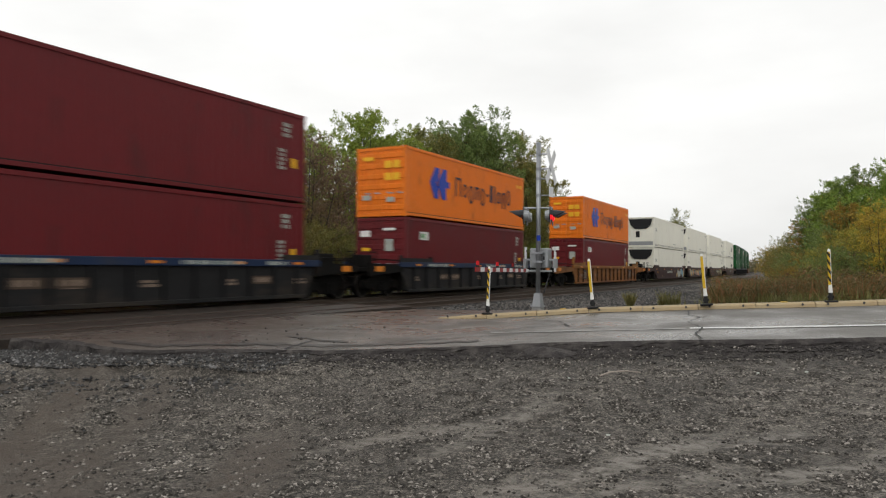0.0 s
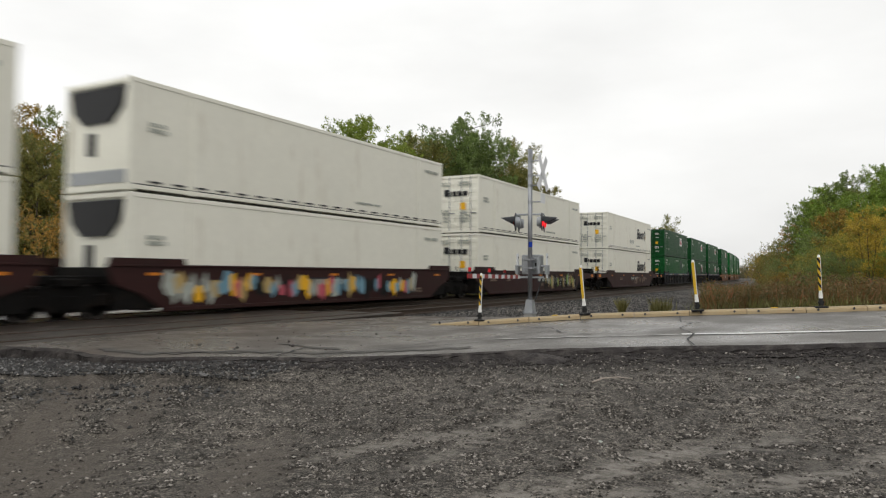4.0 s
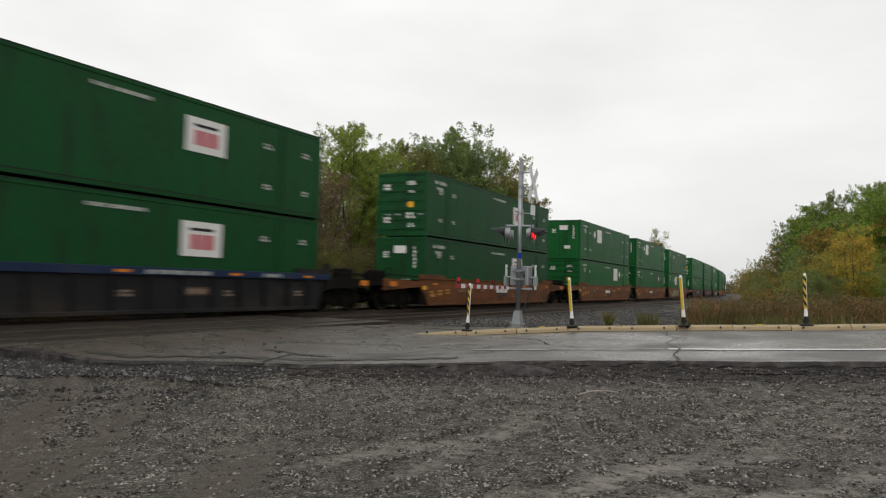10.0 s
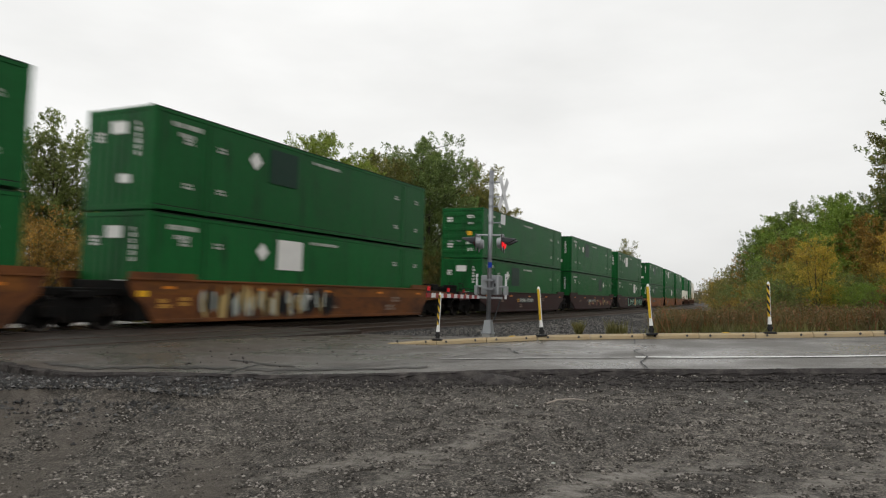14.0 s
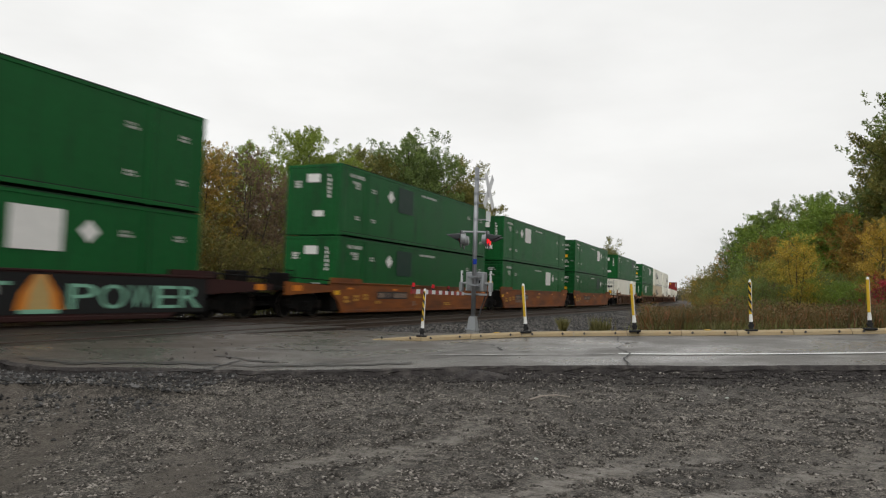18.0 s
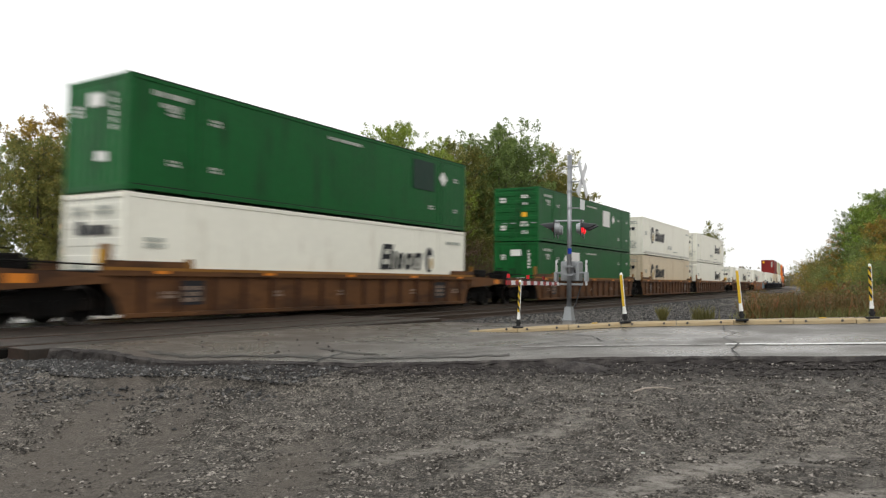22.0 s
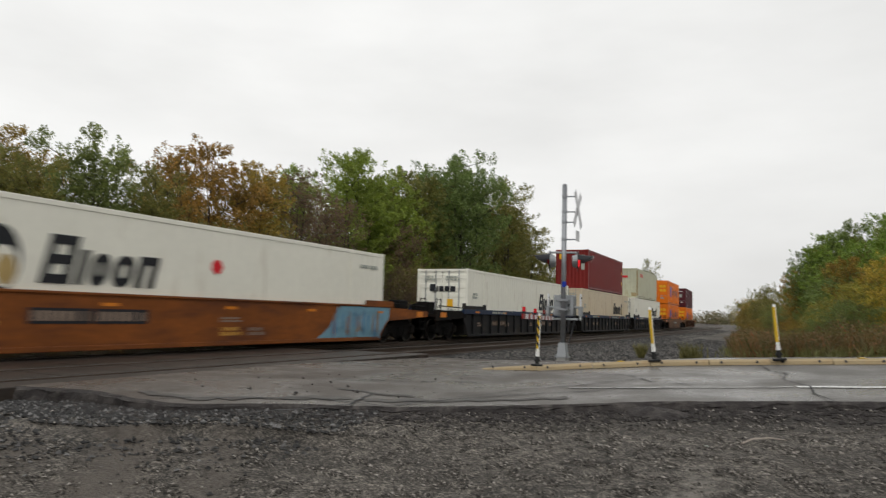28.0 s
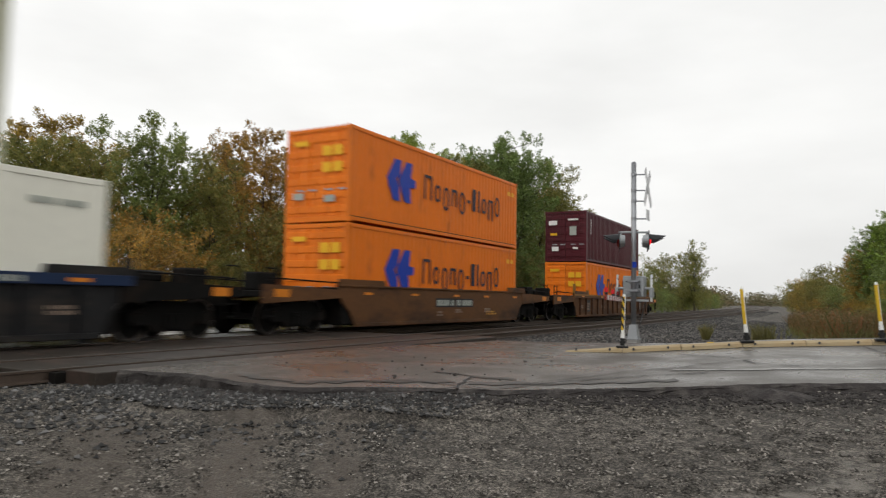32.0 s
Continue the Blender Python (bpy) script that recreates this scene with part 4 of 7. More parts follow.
        pts = [(-w + 0.2, h - 0.2), (w - 0.2, h - 0.2), (w - 0.32, h - 0.75), (w - 0.75, h - 1.12), (-w + 0.75, h - 1.12), (-w + 0.32, h - 0.75)]
        a = [bm.verts.new((px, y - 0.02, pz)) for px, pz in pts]
        b = [bm.verts.new((px, y + 0.07, pz)) for px, pz in pts]
        bm.faces.new(a)
        for i in range(6):
            bm.faces.new((a[i], a[(i + 1) % 6], b[(i + 1) % 6], b[i]))
        bmesh.ops.recalc_face_normals(bm, faces=bm.faces)
        part("cooling_unit", bm, M["reefer_black"], t, "black cooling unit of a refrigerated container")
        part("control_box", box(-0.45, -0.1, y + 0.03, y + 0.07, 0.95, 1.55, 0.01), M["reefer_black"], t)
        part("lower_guard", box(-w + 0.15, w - 0.15, y + 0.03, y + 0.07, 0.2, 0.55, 0.01), M["aluminium"], t)
    else:
        bm = bmesh.new()
        xs = []
        n = 8
        for i in range(n):
            for f, d in prof:
                xs.append((-w + 0.12 + (i + f) * (2 * w - 0.24) / n, d))
        xs.append((w - 0.12, 0))
        lo = [bm.verts.new((px, y + 0.015 + 0.02 * d, 0.16)) for px, d in xs]
        hi = [bm.verts.new((px, y + 0.015 + 0.02 * d, h - 0.14)) for px, d in xs]
        for i in range(len(xs) - 1):
            bm.faces.new((lo[i], hi[i], hi[i + 1], lo[i + 1]))
        part("end_wall", bm, mat, t)
    return t, w, h, half


def small_marks(t, w, half, z_top, mat, front):
    """Weathered size and number plates near the posts and on the end."""
    for y in (-half + 0.9, half - 1.3) if half < 7 else (-half + 1.15, -5.6, 5.2, half - 1.0):
        writing("size_mark", w + 0.002, y, y + 0.38, z_top - 0.90, z_top - 0.70, M["worn_mark"], t, 2)
        writing("size_mark", w + 0.002, y + 0.02, y + 0.38, 0.72, 0.90, M["worn_mark"], t, 2)
    writing("number_mark", w + 0.002, -half + 0.7, -half + 1.8, z_top - 0.46, z_top - 0.32, M["worn_mark"], t)
    writing("number_mark", w + 0.002, -half + 0.95, -half + 1.5, z_top - 0.72, z_top - 0.6, M["worn_mark"], t)
    writing("number_mark", w + 0.002, -0.8, 0.9, z_top - 0.42, z_top - 0.32, M["worn_mark"], t)
    y = -half - 0.004
    if front == "door":
        for x, z, sx, sz in ((0.55, 2.3, 0.5, 0.2), (0.55, 1.95, 0.36, 0.12), (0.5, 0.8, 0.45, 0.3), (0.55, 0.4, 0.4, 0.2), (-0.75, 2.1, 0.4, 0.3), (-0.7, 0.6, 0.4, 0.3)):
            writing("end_mark", y - 0.018, x - sx / 2, x + sx / 2, z, z + sz, mat, t, 2, True)
        end_plate("caution_mark", y, 0.3, 0.62, 1.3, 1.55, M["yellow_mark"], t)
    elif front == "wall":
        for x, z, sx, sz in ((0.0, 2.15, 0.62, 0.34), (-0.72, 1.95, 0.34, 0.3), (0.78, 1.5, 0.14, 1.0), (0.3, 0.75, 0.45, 0.24)):
            if sz in (0.34, 0.24):
                end_plate("end_mark", y, x - sx / 2, x + sx / 2, z, z + sz, mat, t)
            else:
                writing("end_mark", y, x - sx / 2, x + sx / 2, z, z + sz, mat, t, 3 if sz < 0.5 else 6, True)


def blot(t, x, y, z, ry, rz, mat, rng):
    """An uneven stain on the side at x."""
    bm = bmesh.new()
    n = 12
    bm.faces.new([bm.verts.new((x, y + ry * rng.uniform(0.6, 1.15) * math.cos(i * math.tau / n), max(0.06, z + rz * rng.uniform(0.7, 1.15) * math.sin(i * math.tau / n)))) for i in range(n)])
    return part("rust_stain", bm, mat, t)


def diamond(t, x, y, z, r, mat):
    bm = bmesh.new()
    n = 4
    a = [bm.verts.new((x, y + r * math.cos(i * math.tau / n), z + r * math.sin(i * math.tau / n))) for i in range(n)]
    b = [bm.verts.new((x + 0.007, v.co.y, v.co.z)) for v in a]
    bm.faces.new(b)
    for i in range(n):
        bm.faces.new((a[i], a[(i + 1) % n], b[(i + 1) % n], b[i]))
    bmesh.ops.recalc_face_normals(bm, faces=bm.faces)
    part("diamond_mark", bm, mat, t)


def green_container(kind, f, front):
    """Green 53 foot container. kind: a (logo panel), b (blank white panel), c (overpainted patch), s (stained), p (plain)."""
    words = {"a": "with a white logo panel", "b": "with a blank white panel", "c": "with a dark overpainted patch", "s": "with a logo panel and rust stains", "p": "with small white markings"}
    t, w, h, half = container("container", "long green container " + words[kind] + (", stacked" if kind == "s" else " on a well car"), 16.15, M["green_old" if kind in "as" else "green"], front)
    small_marks(t, w, half, h, M["white_mark"], front)
    y = -half + f * 16.15
    if kind in "as":
        plate("logo_panel", w + 0.003, y - 0.74, y + 0.74, 1.4, 2.38, M["white_mark"], t, "white panel with a faded pink logo")
        for k, (a, b) in enumerate(((-0.42, -0.17), (-0.11, 0.1), (0.16, 0.42))):
            plate("logo_shape", w + 0.011, y + a, y + b, 1.6, 2.02, M["pink_mark"], t)
        plate("logo_bar", w + 0.011, y - 0.45, y + 0.42, 2.12, 2.2, M["black_mark"], t)
    elif kind == "b":
        plate("blank_panel", w + 0.003, y - 0.68, y + 0.68, 1.5, 2.52, M["white_mark"], t)
        diamond(t, w + 0.003, y + (1.42 if f > 0.5 else -1.45), 2.05, 0.3, M["white_mark"])
    elif kind == "c":
        plate("painted_patch", w + 0.003, y - 0.76, y + 0.76, 1.45, 2.6, M["green_dark"], t)
        diamond(t, w + 0.003, y + (1.42 if f > 0.5 else -1.45), 2.05, 0.3, M["white_mark"])
    if kind == "s":
        rng = random.Random(3)
        for k in range(24):
            yy = rng.uniform(-7, 7)
            hh = rng.uniform(0.5, 2.3) if rng.random() < 0.5 else rng.uniform(0.4, 1.1)
            bm = bmesh.new()
            n = 12
            ring = [bm.verts.new((w + 0.02 + 0.0008 * k, yy + rng.uniform(0.6, 1.1) * 0.6 * math.cos(i * math.tau / n), 0.1 + hh * (0.5 + 0.5 * rng.uniform(0.7, 1.1) * math.sin(i * math.tau / n)))) for i in range(n)]
            bm.faces.new(ring)
            part("rust_stain", bm, M["stain"], t)
    return t


def bison_container(side, paint, front, red_dot=False):
    """White trucker's container with a black word of plain shapes; side: which end carries it."""
    tone = "cream-stained" if paint == "cream" else "white"
    t, w, h, half = container("container", tone + " long container with a black logo, carried on a well car", 16.15, M[paint], front)
    y0 = {"lead": -6.1 if red_dot else -5.6, "trail": 2.05, "none": None}[side]
    if y0 is not None:
        word = [("b", 0.66, 0, 1), ("i", 0.2, 0, 0.74), ("o", 0.46, 0, 0.7), ("o", 0.54, 0, 0.7), ("n", 0.54, 0, 0.72)]
        big = 1.0 if side == "lead" else 0.92
        yw = y0 + 1.15 if side == "lead" else y0
        ring_letters(word, w + 0.003, yw, 1.2, big, M["black_mark"], t, "logo_word", 0.22, 0.19, 0.10)
        yc = y0 + 0.3 if side == "lead" else y0 + 3.25
        r = 0.66 if side == "lead" else 0.5
        for rr, mat, dx in ((r, M["black_mark"], 0.003), (r * 0.62, M[paint], 0.009), (r * 0.45, M["tan_mark"], 0.014)):
            bm = bmesh.new()
            bmesh.ops.create_cone(bm, cap_ends=True, segments=18, radius1=rr, radius2=rr, depth=0.006, matrix=Matrix.Translation((w + dx, yc + (r - rr) * 0.5, 1.62 - (r - rr) * 0.55)) @ Matrix.Rotation(radians(90), 4, "Y") @ Matrix.Diagonal((1, 0.72 if side == "lead" else 0.56, 1, 1)))
            part("logo_emblem", bm, mat, t)
        ym = y0 - 1.6 if side == "trail" else y0 + 6.4
        for k in range(3):
            bm = bmesh.new()
            bmesh.ops.create_cone(bm, cap_ends=True, segments=10, radius1=0.17, radius2=0.17, depth=0.006, matrix=Matrix.Translation((w + 0.003, ym - 0.9 + k * 0.5, 0.85)) @ Matrix.Rotation(radians(90), 4, "Y"))
            part("round_mark", bm, M["grey_mark"], t)
    # dashed band near the foot, as on the real side
    for k in range(20):
        yy = -half + 0.6 + k * 0.77
        plate("dash_mark", w + 0.002, yy, yy + 0.4, 0.235, 0.285, M["black_mark"], t)
    writing("number_mark", w + 0.002, half - 1.5, half - 0.4, 2.3, 2.42, M["grey_mark"], t)
    writing("number_mark", w + 0.002, -half + 0.6, -half + 1.2, 1.55, 1.85, M["grey_mark"], t, 2)
    writing("number_mark", w + 0.002, 1.5, 3.2, 0.5, 0.58, M["grey_mark"], t)
    if red_dot:
        bm = bmesh.new()
        bmesh.ops.create_cone(bm, cap_ends=True, segments=7, radius1=0.2, radius2=0.2, depth=0.006, matrix=Matrix.Translation((w + 0.003, -0.15, 1.85)) @ Matrix.Rotation(radians(90), 4, "Y"))
        part("leaf_mark", bm, M["red_mark"], t)
    if front in ("door", "wall"):
        for lo, hi, tall in ((-0.62, -0.34, 0.34), (-0.28, -0.2, 0.24), (-0.14, 0.08, 0.24), (0.14, 0.38, 0.24), (0.44, 0.68, 0.24)):
            end_plate("logo_block", -half - 0.022, lo, hi, 1.85, 1.85 + tall, M["black_mark"], t)
        writing("end_mark", -half - 0.022, -0.9, -0.3, 2.35, 2.6, M["grey_mark"], t, 2, True)
        writing("end_mark", -half - 0.022, 0.2, 0.9, 2.35, 2.6, M["grey_mark"], t, 2, True)
        writing("end_mark", -half - 0.022, 0.25, 0.8, 0.5, 1.1, M["grey_mark"], t, 4, True)
        writing("end_mark", -half - 0.022, -0.85, -0.3, 0.5, 1.2, M["grey_mark"], t, 4, True)
        if front == "door":
            end_plate("caution_mark", -half - 0.022, 0.28, 0.58, 1.15, 1.5, M["yellow_mark"], t)
    return t


def orange_container():
    t, w, h, half = container("container", "orange corrugated container with blue and navy lettering shapes", 12.19, M["orange"], "door")
    y0 = -4.05
    bm = bmesh.new()
    # two plain notched bars side by side
    for pts in ([(0.28, 0.0), (0.66, 0.0), (0.6, 0.52), (0.42, 0.68), (0.64, 0.84), (0.72, 1.35), (0.34, 1.35), (-0.12, 0.68)], [(0.96, 0.0), (1.34, 0.0), (1.28, 0.52), (1.62, 0.56), (1.62, 0.8), (1.32, 0.84), (1.4, 1.35), (1.02, 1.35), (0.56, 0.68)]):
        a = [bm.verts.new((w + 0.003, y0 + p * 1.0, 0.92 + q)) for p, q in pts]
        b = [bm.verts.new((w + 0.01, v.co.y, v.co.z)) for v in a]
        bm.faces.new(b)
        for i in range(len(pts)):
            bm.faces.new((a[i], a[(i + 1) % len(pts)], b[(i + 1) % len(pts)], b[i]))
    bmesh.ops.recalc_face_normals(bm, faces=bm.faces)
    part("logo_mark", bm, M["blue_mark"], t, "blue angular logo")
    word = [("n", 0.62, 0, 1), ("o", 0.5, 0, 0.72), ("o", 0.52, -0.28, 0.72), ("n", 0.5, 0, 0.72), ("o", 0.52, -0.28, 0.72), ("-", 0.3, 0.3, 0.44), ("i", 0.34, 0, 1), ("i", 0.16, 0, 1), ("o", 0.5, 0, 0.72), ("n", 0.5, -0.25, 0.72), ("o", 0.52, 0, 0.95)]
    ring_letters(word, w + 0.003, -1.85, 1.2, 0.86, M["navy_mark"], t, "logo_word", 0.0, 0.115, 0.215)
    end_plate("end_mark", -half - 0.022, 0.2, 0.55, 2.0, 2.3, M["yellow_mark"], t)
    end_plate("end_mark", -half - 0.022, 0.62, 0.95, 2.0, 2.3, M["yellow_mark"], t)
    end_plate("end_mark", -half - 0.022, 0.2, 0.55, 1.5, 1.8, M["yellow_mark"], t)
    end_plate("end_mark", -half - 0.022, 0.62, 0.95, 1.5, 1.8, M["yellow_mark"], t)
    end_plate("end_mark", -half - 0.022, -0.9, -0.35, 2.35, 2.5, M["yellow_mark"], t)
    for x, z in ((-0.7, 0.7), (0.5, 0.6)):
        end_plate("end_mark", -half - 0.022, x - 0.2, x + 0.2, z, z + 0.2, M["grey_mark"], t)
    plate("caution_mark", w + 0.003, half - 1.0, half - 0.75, 2.25, 2.42, M["yellow_mark"], t)
    plate("caution_mark", w + 0.003, half - 0.6, half - 0.35, 2.25, 2.42, M["yellow_mark"], t)
    return t


def plain_container(paint, words, front, marks):
    t, w, h, half = container("container", words, 12.19, M[paint], front)
    if paint == "greygreen":
        rng = random.Random(77)
        for k in range(9):
            zc, ry, rz = rng.uniform(0.2, 2.6), rng.uniform(0.05, 0.16), rng.uniform(0.15, 0.5)
            blot(t, w + 0.005 + 0.0006 * k, -half + 0.04 + ry * 0.6, zc, ry, rz, M["rust_tan"], rng)
        for y, zc, ry, rz in ((-5.85, 0.45, 0.16, 0.3), (-2.6, 0.35, 0.05, 0.22), (1.9, 0.55, 0.06, 0.3), (2.3, 0.2, 0.2, 0.1), (4.4, 0.7, 0.05, 0.45), (5.6, 0.4, 0.12, 0.3), (-0.6, 1.7, 0.03, 0.5)):
            blot(t, w + 0.004, y, zc, ry, rz, M["rust_tan"], rng)
        end_plate("rust_streak", -half - 0.006, w - 0.1, w, 0.25, 2.7, M["rust_tan"], t)
        end_plate("rust_patch", -half - 0.006, w - 0.6, w - 0.12, 0.15, 0.5, M["rust_tan"], t)
        ring_letters([("o", 0.95, 0, 0.62), ("o", 0.95, 0, 0.62), ("o", 0.95, 0, 0.62)], w + 0.004, -4.7, 2.08, 0.56, M["red_mark"], t, "logo_mark", 0.0, 0.2, 0.02)
        end_plate("logo_mark", -half - 0.006, -0.58, 0.28, 1.96, 2.18, M["red_mark"], t)
    for name, y, z, sy, sz, mat in marks:
        if name == "number_mark":
            writing(name, w + 0.003, y - sy / 2, y + sy / 2, z, z + sz, M[mat], t, max(1, int(sz / 0.13)))
        else:
            plate(name, w + 0.003, y - sy / 2, y + sy / 2, z, z + sz, M[mat], t)
    if front == "door":
        for x, z, sx, sz, mat in ((-0.75, 2.1, 0.5, 0.25, "white_mark"), (0.45, 2.35, 0.6, 0.1, "white_mark"), (0.45, 1.5, 0.4, 0.5, "grey_mark"), (-0.7, 1.5, 0.4, 0.14, "yellow_mark"), (-0.6, 0.6, 0.4, 0.25, "white_mark"), (0.6, 0.7, 0.3, 0.12, "white_mark")):
            end_plate("end_mark", -half - 0.022, x - sx / 2, x + sx / 2, z, z + sz, M[mat], t)
    elif paint != "greygreen":
        end_plate("end_mark", -half - 0.006, -0.95, -0.62, 2.2, 2.62, M["yellow_mark" if paint in ("maroon", "brick") else "red_mark"], t)
        end_plate("end_mark", -half - 0.006, 0.7, 0.95, 1.4, 2.5, M["grey_mark"], t)
    return t


# ---- well cars ----
def wheel_meshes():
    bm = bmesh.new()
    rz = Matrix.Rotation(radians(90), 4, "Y")
    bmesh.ops.create_cone(bm, cap_ends=True, segments=24, radius1=0.46, radius2=0.46, depth=0.13, matrix=rz)
    bmesh.ops.create_cone(bm, cap_ends=True, segments=24, radius1=0.5, radius2=0.5, depth=0.03, matrix=Matrix.Translation((-0.05, 0, 0)) @ rz)
    bmesh.ops.create_cone(bm, cap_ends=True, segments=16, radius1=0.2, radius2=0.12, depth=0.2, matrix=Matrix.Translation((0.05, 0, 0)) @ rz)
    me = bpy.data.meshes.new("wheel")
    bm.to_mesh(me)
    bm.free()
    me.materials.append(M["running_gear"])
    bm = bmesh.new()
    for a in range(24):
        t0, t1 = a * math.tau / 24, (a + 1) * math.tau / 24
        v = [bm.verts.new((0.068, r * math.cos(t), r * math.sin(t))) for r, t in ((0.4, t0), (0.462, t0), (0.462, t1), (0.4, t1))]
        bm.faces.new(v)
    rim = bpy.data.meshes.new("rim")
    bm.to_mesh(rim)
    bm.free()
    rim.materials.append(M["wheel_tread"])
    return me, rim


WHEEL, RIM = wheel_meshes()


def truck_frame_mesh():
    """Cast side frame with its arch, journals and spring nest."""
    bm = prism([(-1.15, 0.42), (-0.72, 0.42), (-0.45, 0.2), (0.45, 0.2), (0.72, 0.42), (1.15, 0.42), (1.15, 0.62), (0.75, 0.72), (0.4, 0.86), (-0.4, 0.86), (-0.75, 0.72), (-1.15, 0.62)], -0.07, 0.07)
    for y in (-0.89, 0.89):
        add_box(bm, -0.09, 0.14, y - 0.16, y + 0.16, 0.32, 0.62, 0.03)
    for y in (-0.16, 0, 0.16):
        add_rod(bm, (0.1, y, 0.26), (0.1, y, 0.58), 0.07, 8)
    me = bpy.data.meshes.new("side_frame")
    bm.to_mesh(me)
    bm.free()
    me.materials.append(M["running_gear"])
    return me


SIDE_FRAME = truck_frame_mesh()


def add_truck(car, y):
    tr = part("truck", box(-0.95, 0.95, y - 0.22, y + 0.22, 0.45, 0.78, 0.02), M["running_gear"], car, "black two-axle truck")
    for s in (-1, 1):
        o = new("side_frame", SIDE_FRAME)
        o.parent = tr
        o.matrix_basis = pose(s * 0.98, y, 0) @ Matrix.Diagonal((s, 1, 1, 1))
        for dy in (-0.89, 0.89):
            o = new("wheel", WHEEL)
            o.parent = tr
            o.matrix_basis = pose(s * 0.76, y + dy, 0.46) @ Matrix.Diagonal((s, 1, 1, 1))
            if s > 0:
                o = new("rim", RIM)
                o.parent = tr
                o.matrix_basis = pose(0.77, y + dy, 0.46)
    for dy in (-0.89, 0.89):
        part("axle", rod((-0.9, y + dy, 0.46), (0.9, y + dy, 0.46), 0.09, 8), M["running_gear"], tr)


STYLE_WORDS = {
    "blue": "dark blue and grimy black ribbed well car on rails",
    "tan": "faded yellow-brown ribbed well car on rails",
    "orange": "weathered orange-brown smooth-sided well car on rails",
    "brown": "rusty brown ribbed well car with a yellow top chord",
    "maroon": "dark maroon smooth-sided well car on rails",
    "rust": "rust-brown smooth-sided well car on rails",
    "streaked": "rust-streaked brown-orange smooth-sided well car on rails",
}


def graffiti(car, y0, y1, seed, palette, blocks=26, tall=0.95):
    """Spray-painted overlapping plain shapes on the side plate."""
    rng = random.Random(seed)
    graf_x = 1.398
    for k in range(blocks):
        y = y0 + (y1 - y0) * (k + 0.5) / blocks
        n = rng.choice((4, 5, 6, 7))
        ry, rz = rng.uniform(0.6, 1.3) * (y1 - y0) / blocks, rng.uniform(0.25, 0.5) * tall
        zc = 0.72 + rng.uniform(-0.18, 0.18)
        bm = bmesh.new()
        ph = rng.uniform(0, 6)
        pts = [(y + ry * rng.uniform(0.6, 1.1) * math.cos(ph + i * math.tau / n), min(1.26, max(0.2, zc + rz * rng.uniform(0.7, 1.2) * math.sin(ph + i * math.tau / n)))) for i in range(n)]
        bm.faces.new([bm.verts.new((graf_x + 0.0012 * k, *p)) for p in pts])
        bmesh.ops.recalc_face_normals(bm, faces=bm.faces)
        for f in bm.faces:
            if f.normal.x < 0:
                f.normal_flip()
        part("graffiti_shape", bm, rng.choice(palette), car)


def letter_mesh(char, y0, y1, z0, z1, x):
    """One letter of the built-in font, fitted to its cell on a side that faces +x."""
    curve = bpy.data.curves.new("letter", "FONT")
    curve.body = char
    tmp = bpy.data.objects.new("letter", curve)
    me = bpy.data.meshes.new_from_object(tmp)
    bpy.data.objects.remove(tmp)
    p = np.array([tuple(v.co) for v in me.vertices])
    lo, hi = p.min(0), p.max(0)
    for v in me.vertices:
        f, g = (v.co.x - lo[0]) / (hi[0] - lo[0]), (v.co.y - lo[1]) / (hi[1] - lo[1])
        v.co = Vector((x, y0 + f * (y1 - y0), z0 + g * (z1 - z0)))
    me.materials.clear()
    me.materials.append(M["pale_green_paint"])
    return me


def painted_words(car):
    """Sprayed black field with two pale green words and a candle shape between them."""
    plate("painted_field", 1.394, -2.3, 8.35, 0.3, 1.27, M["seam"], car, "black sprayed field")
    for char, a, b, lo, hi in (("L", -2.1, -0.85, 0.34, 1.22), ("O", -0.75, 0.15, 0.42, 1.06), ("N", 0.25, 1.2, 0.42, 1.06), ("T", 1.28, 2.2, 0.42, 1.06)):
        part("painted_letter", letter_mesh(char, a, b, lo, hi, 1.4025), None, car)
    for k, char in enumerate("POWER"):
        a = 3.7 + k * 0.9
        part("painted_letter", letter_mesh(char, a, a + 0.8, 0.42, 1.04, 1.4025), None, car)
    for wide, mat, dx in ((0.6, M["reflector"], 0.0), (0.34, M["tan_mark"], 0.003)):
        bm = bmesh.new()
        bm.faces.new([bm.verts.new((1.4025 + dx, 2.95 + s * wide * f, z)) for s, f, z in ((-1, 1.0, 0.4), (1, 1.0, 0.4), (1, 0.8, 0.8), (1, 0.25, 1.24), (-1, 0.25, 1.24), (-1, 0.8, 0.8))])
        part("painted_candle", bm, mat, car)
    plate("painted_base", 1.402, 2.45, 3.45, 0.32, 0.42, M["pale_green_paint"], car)


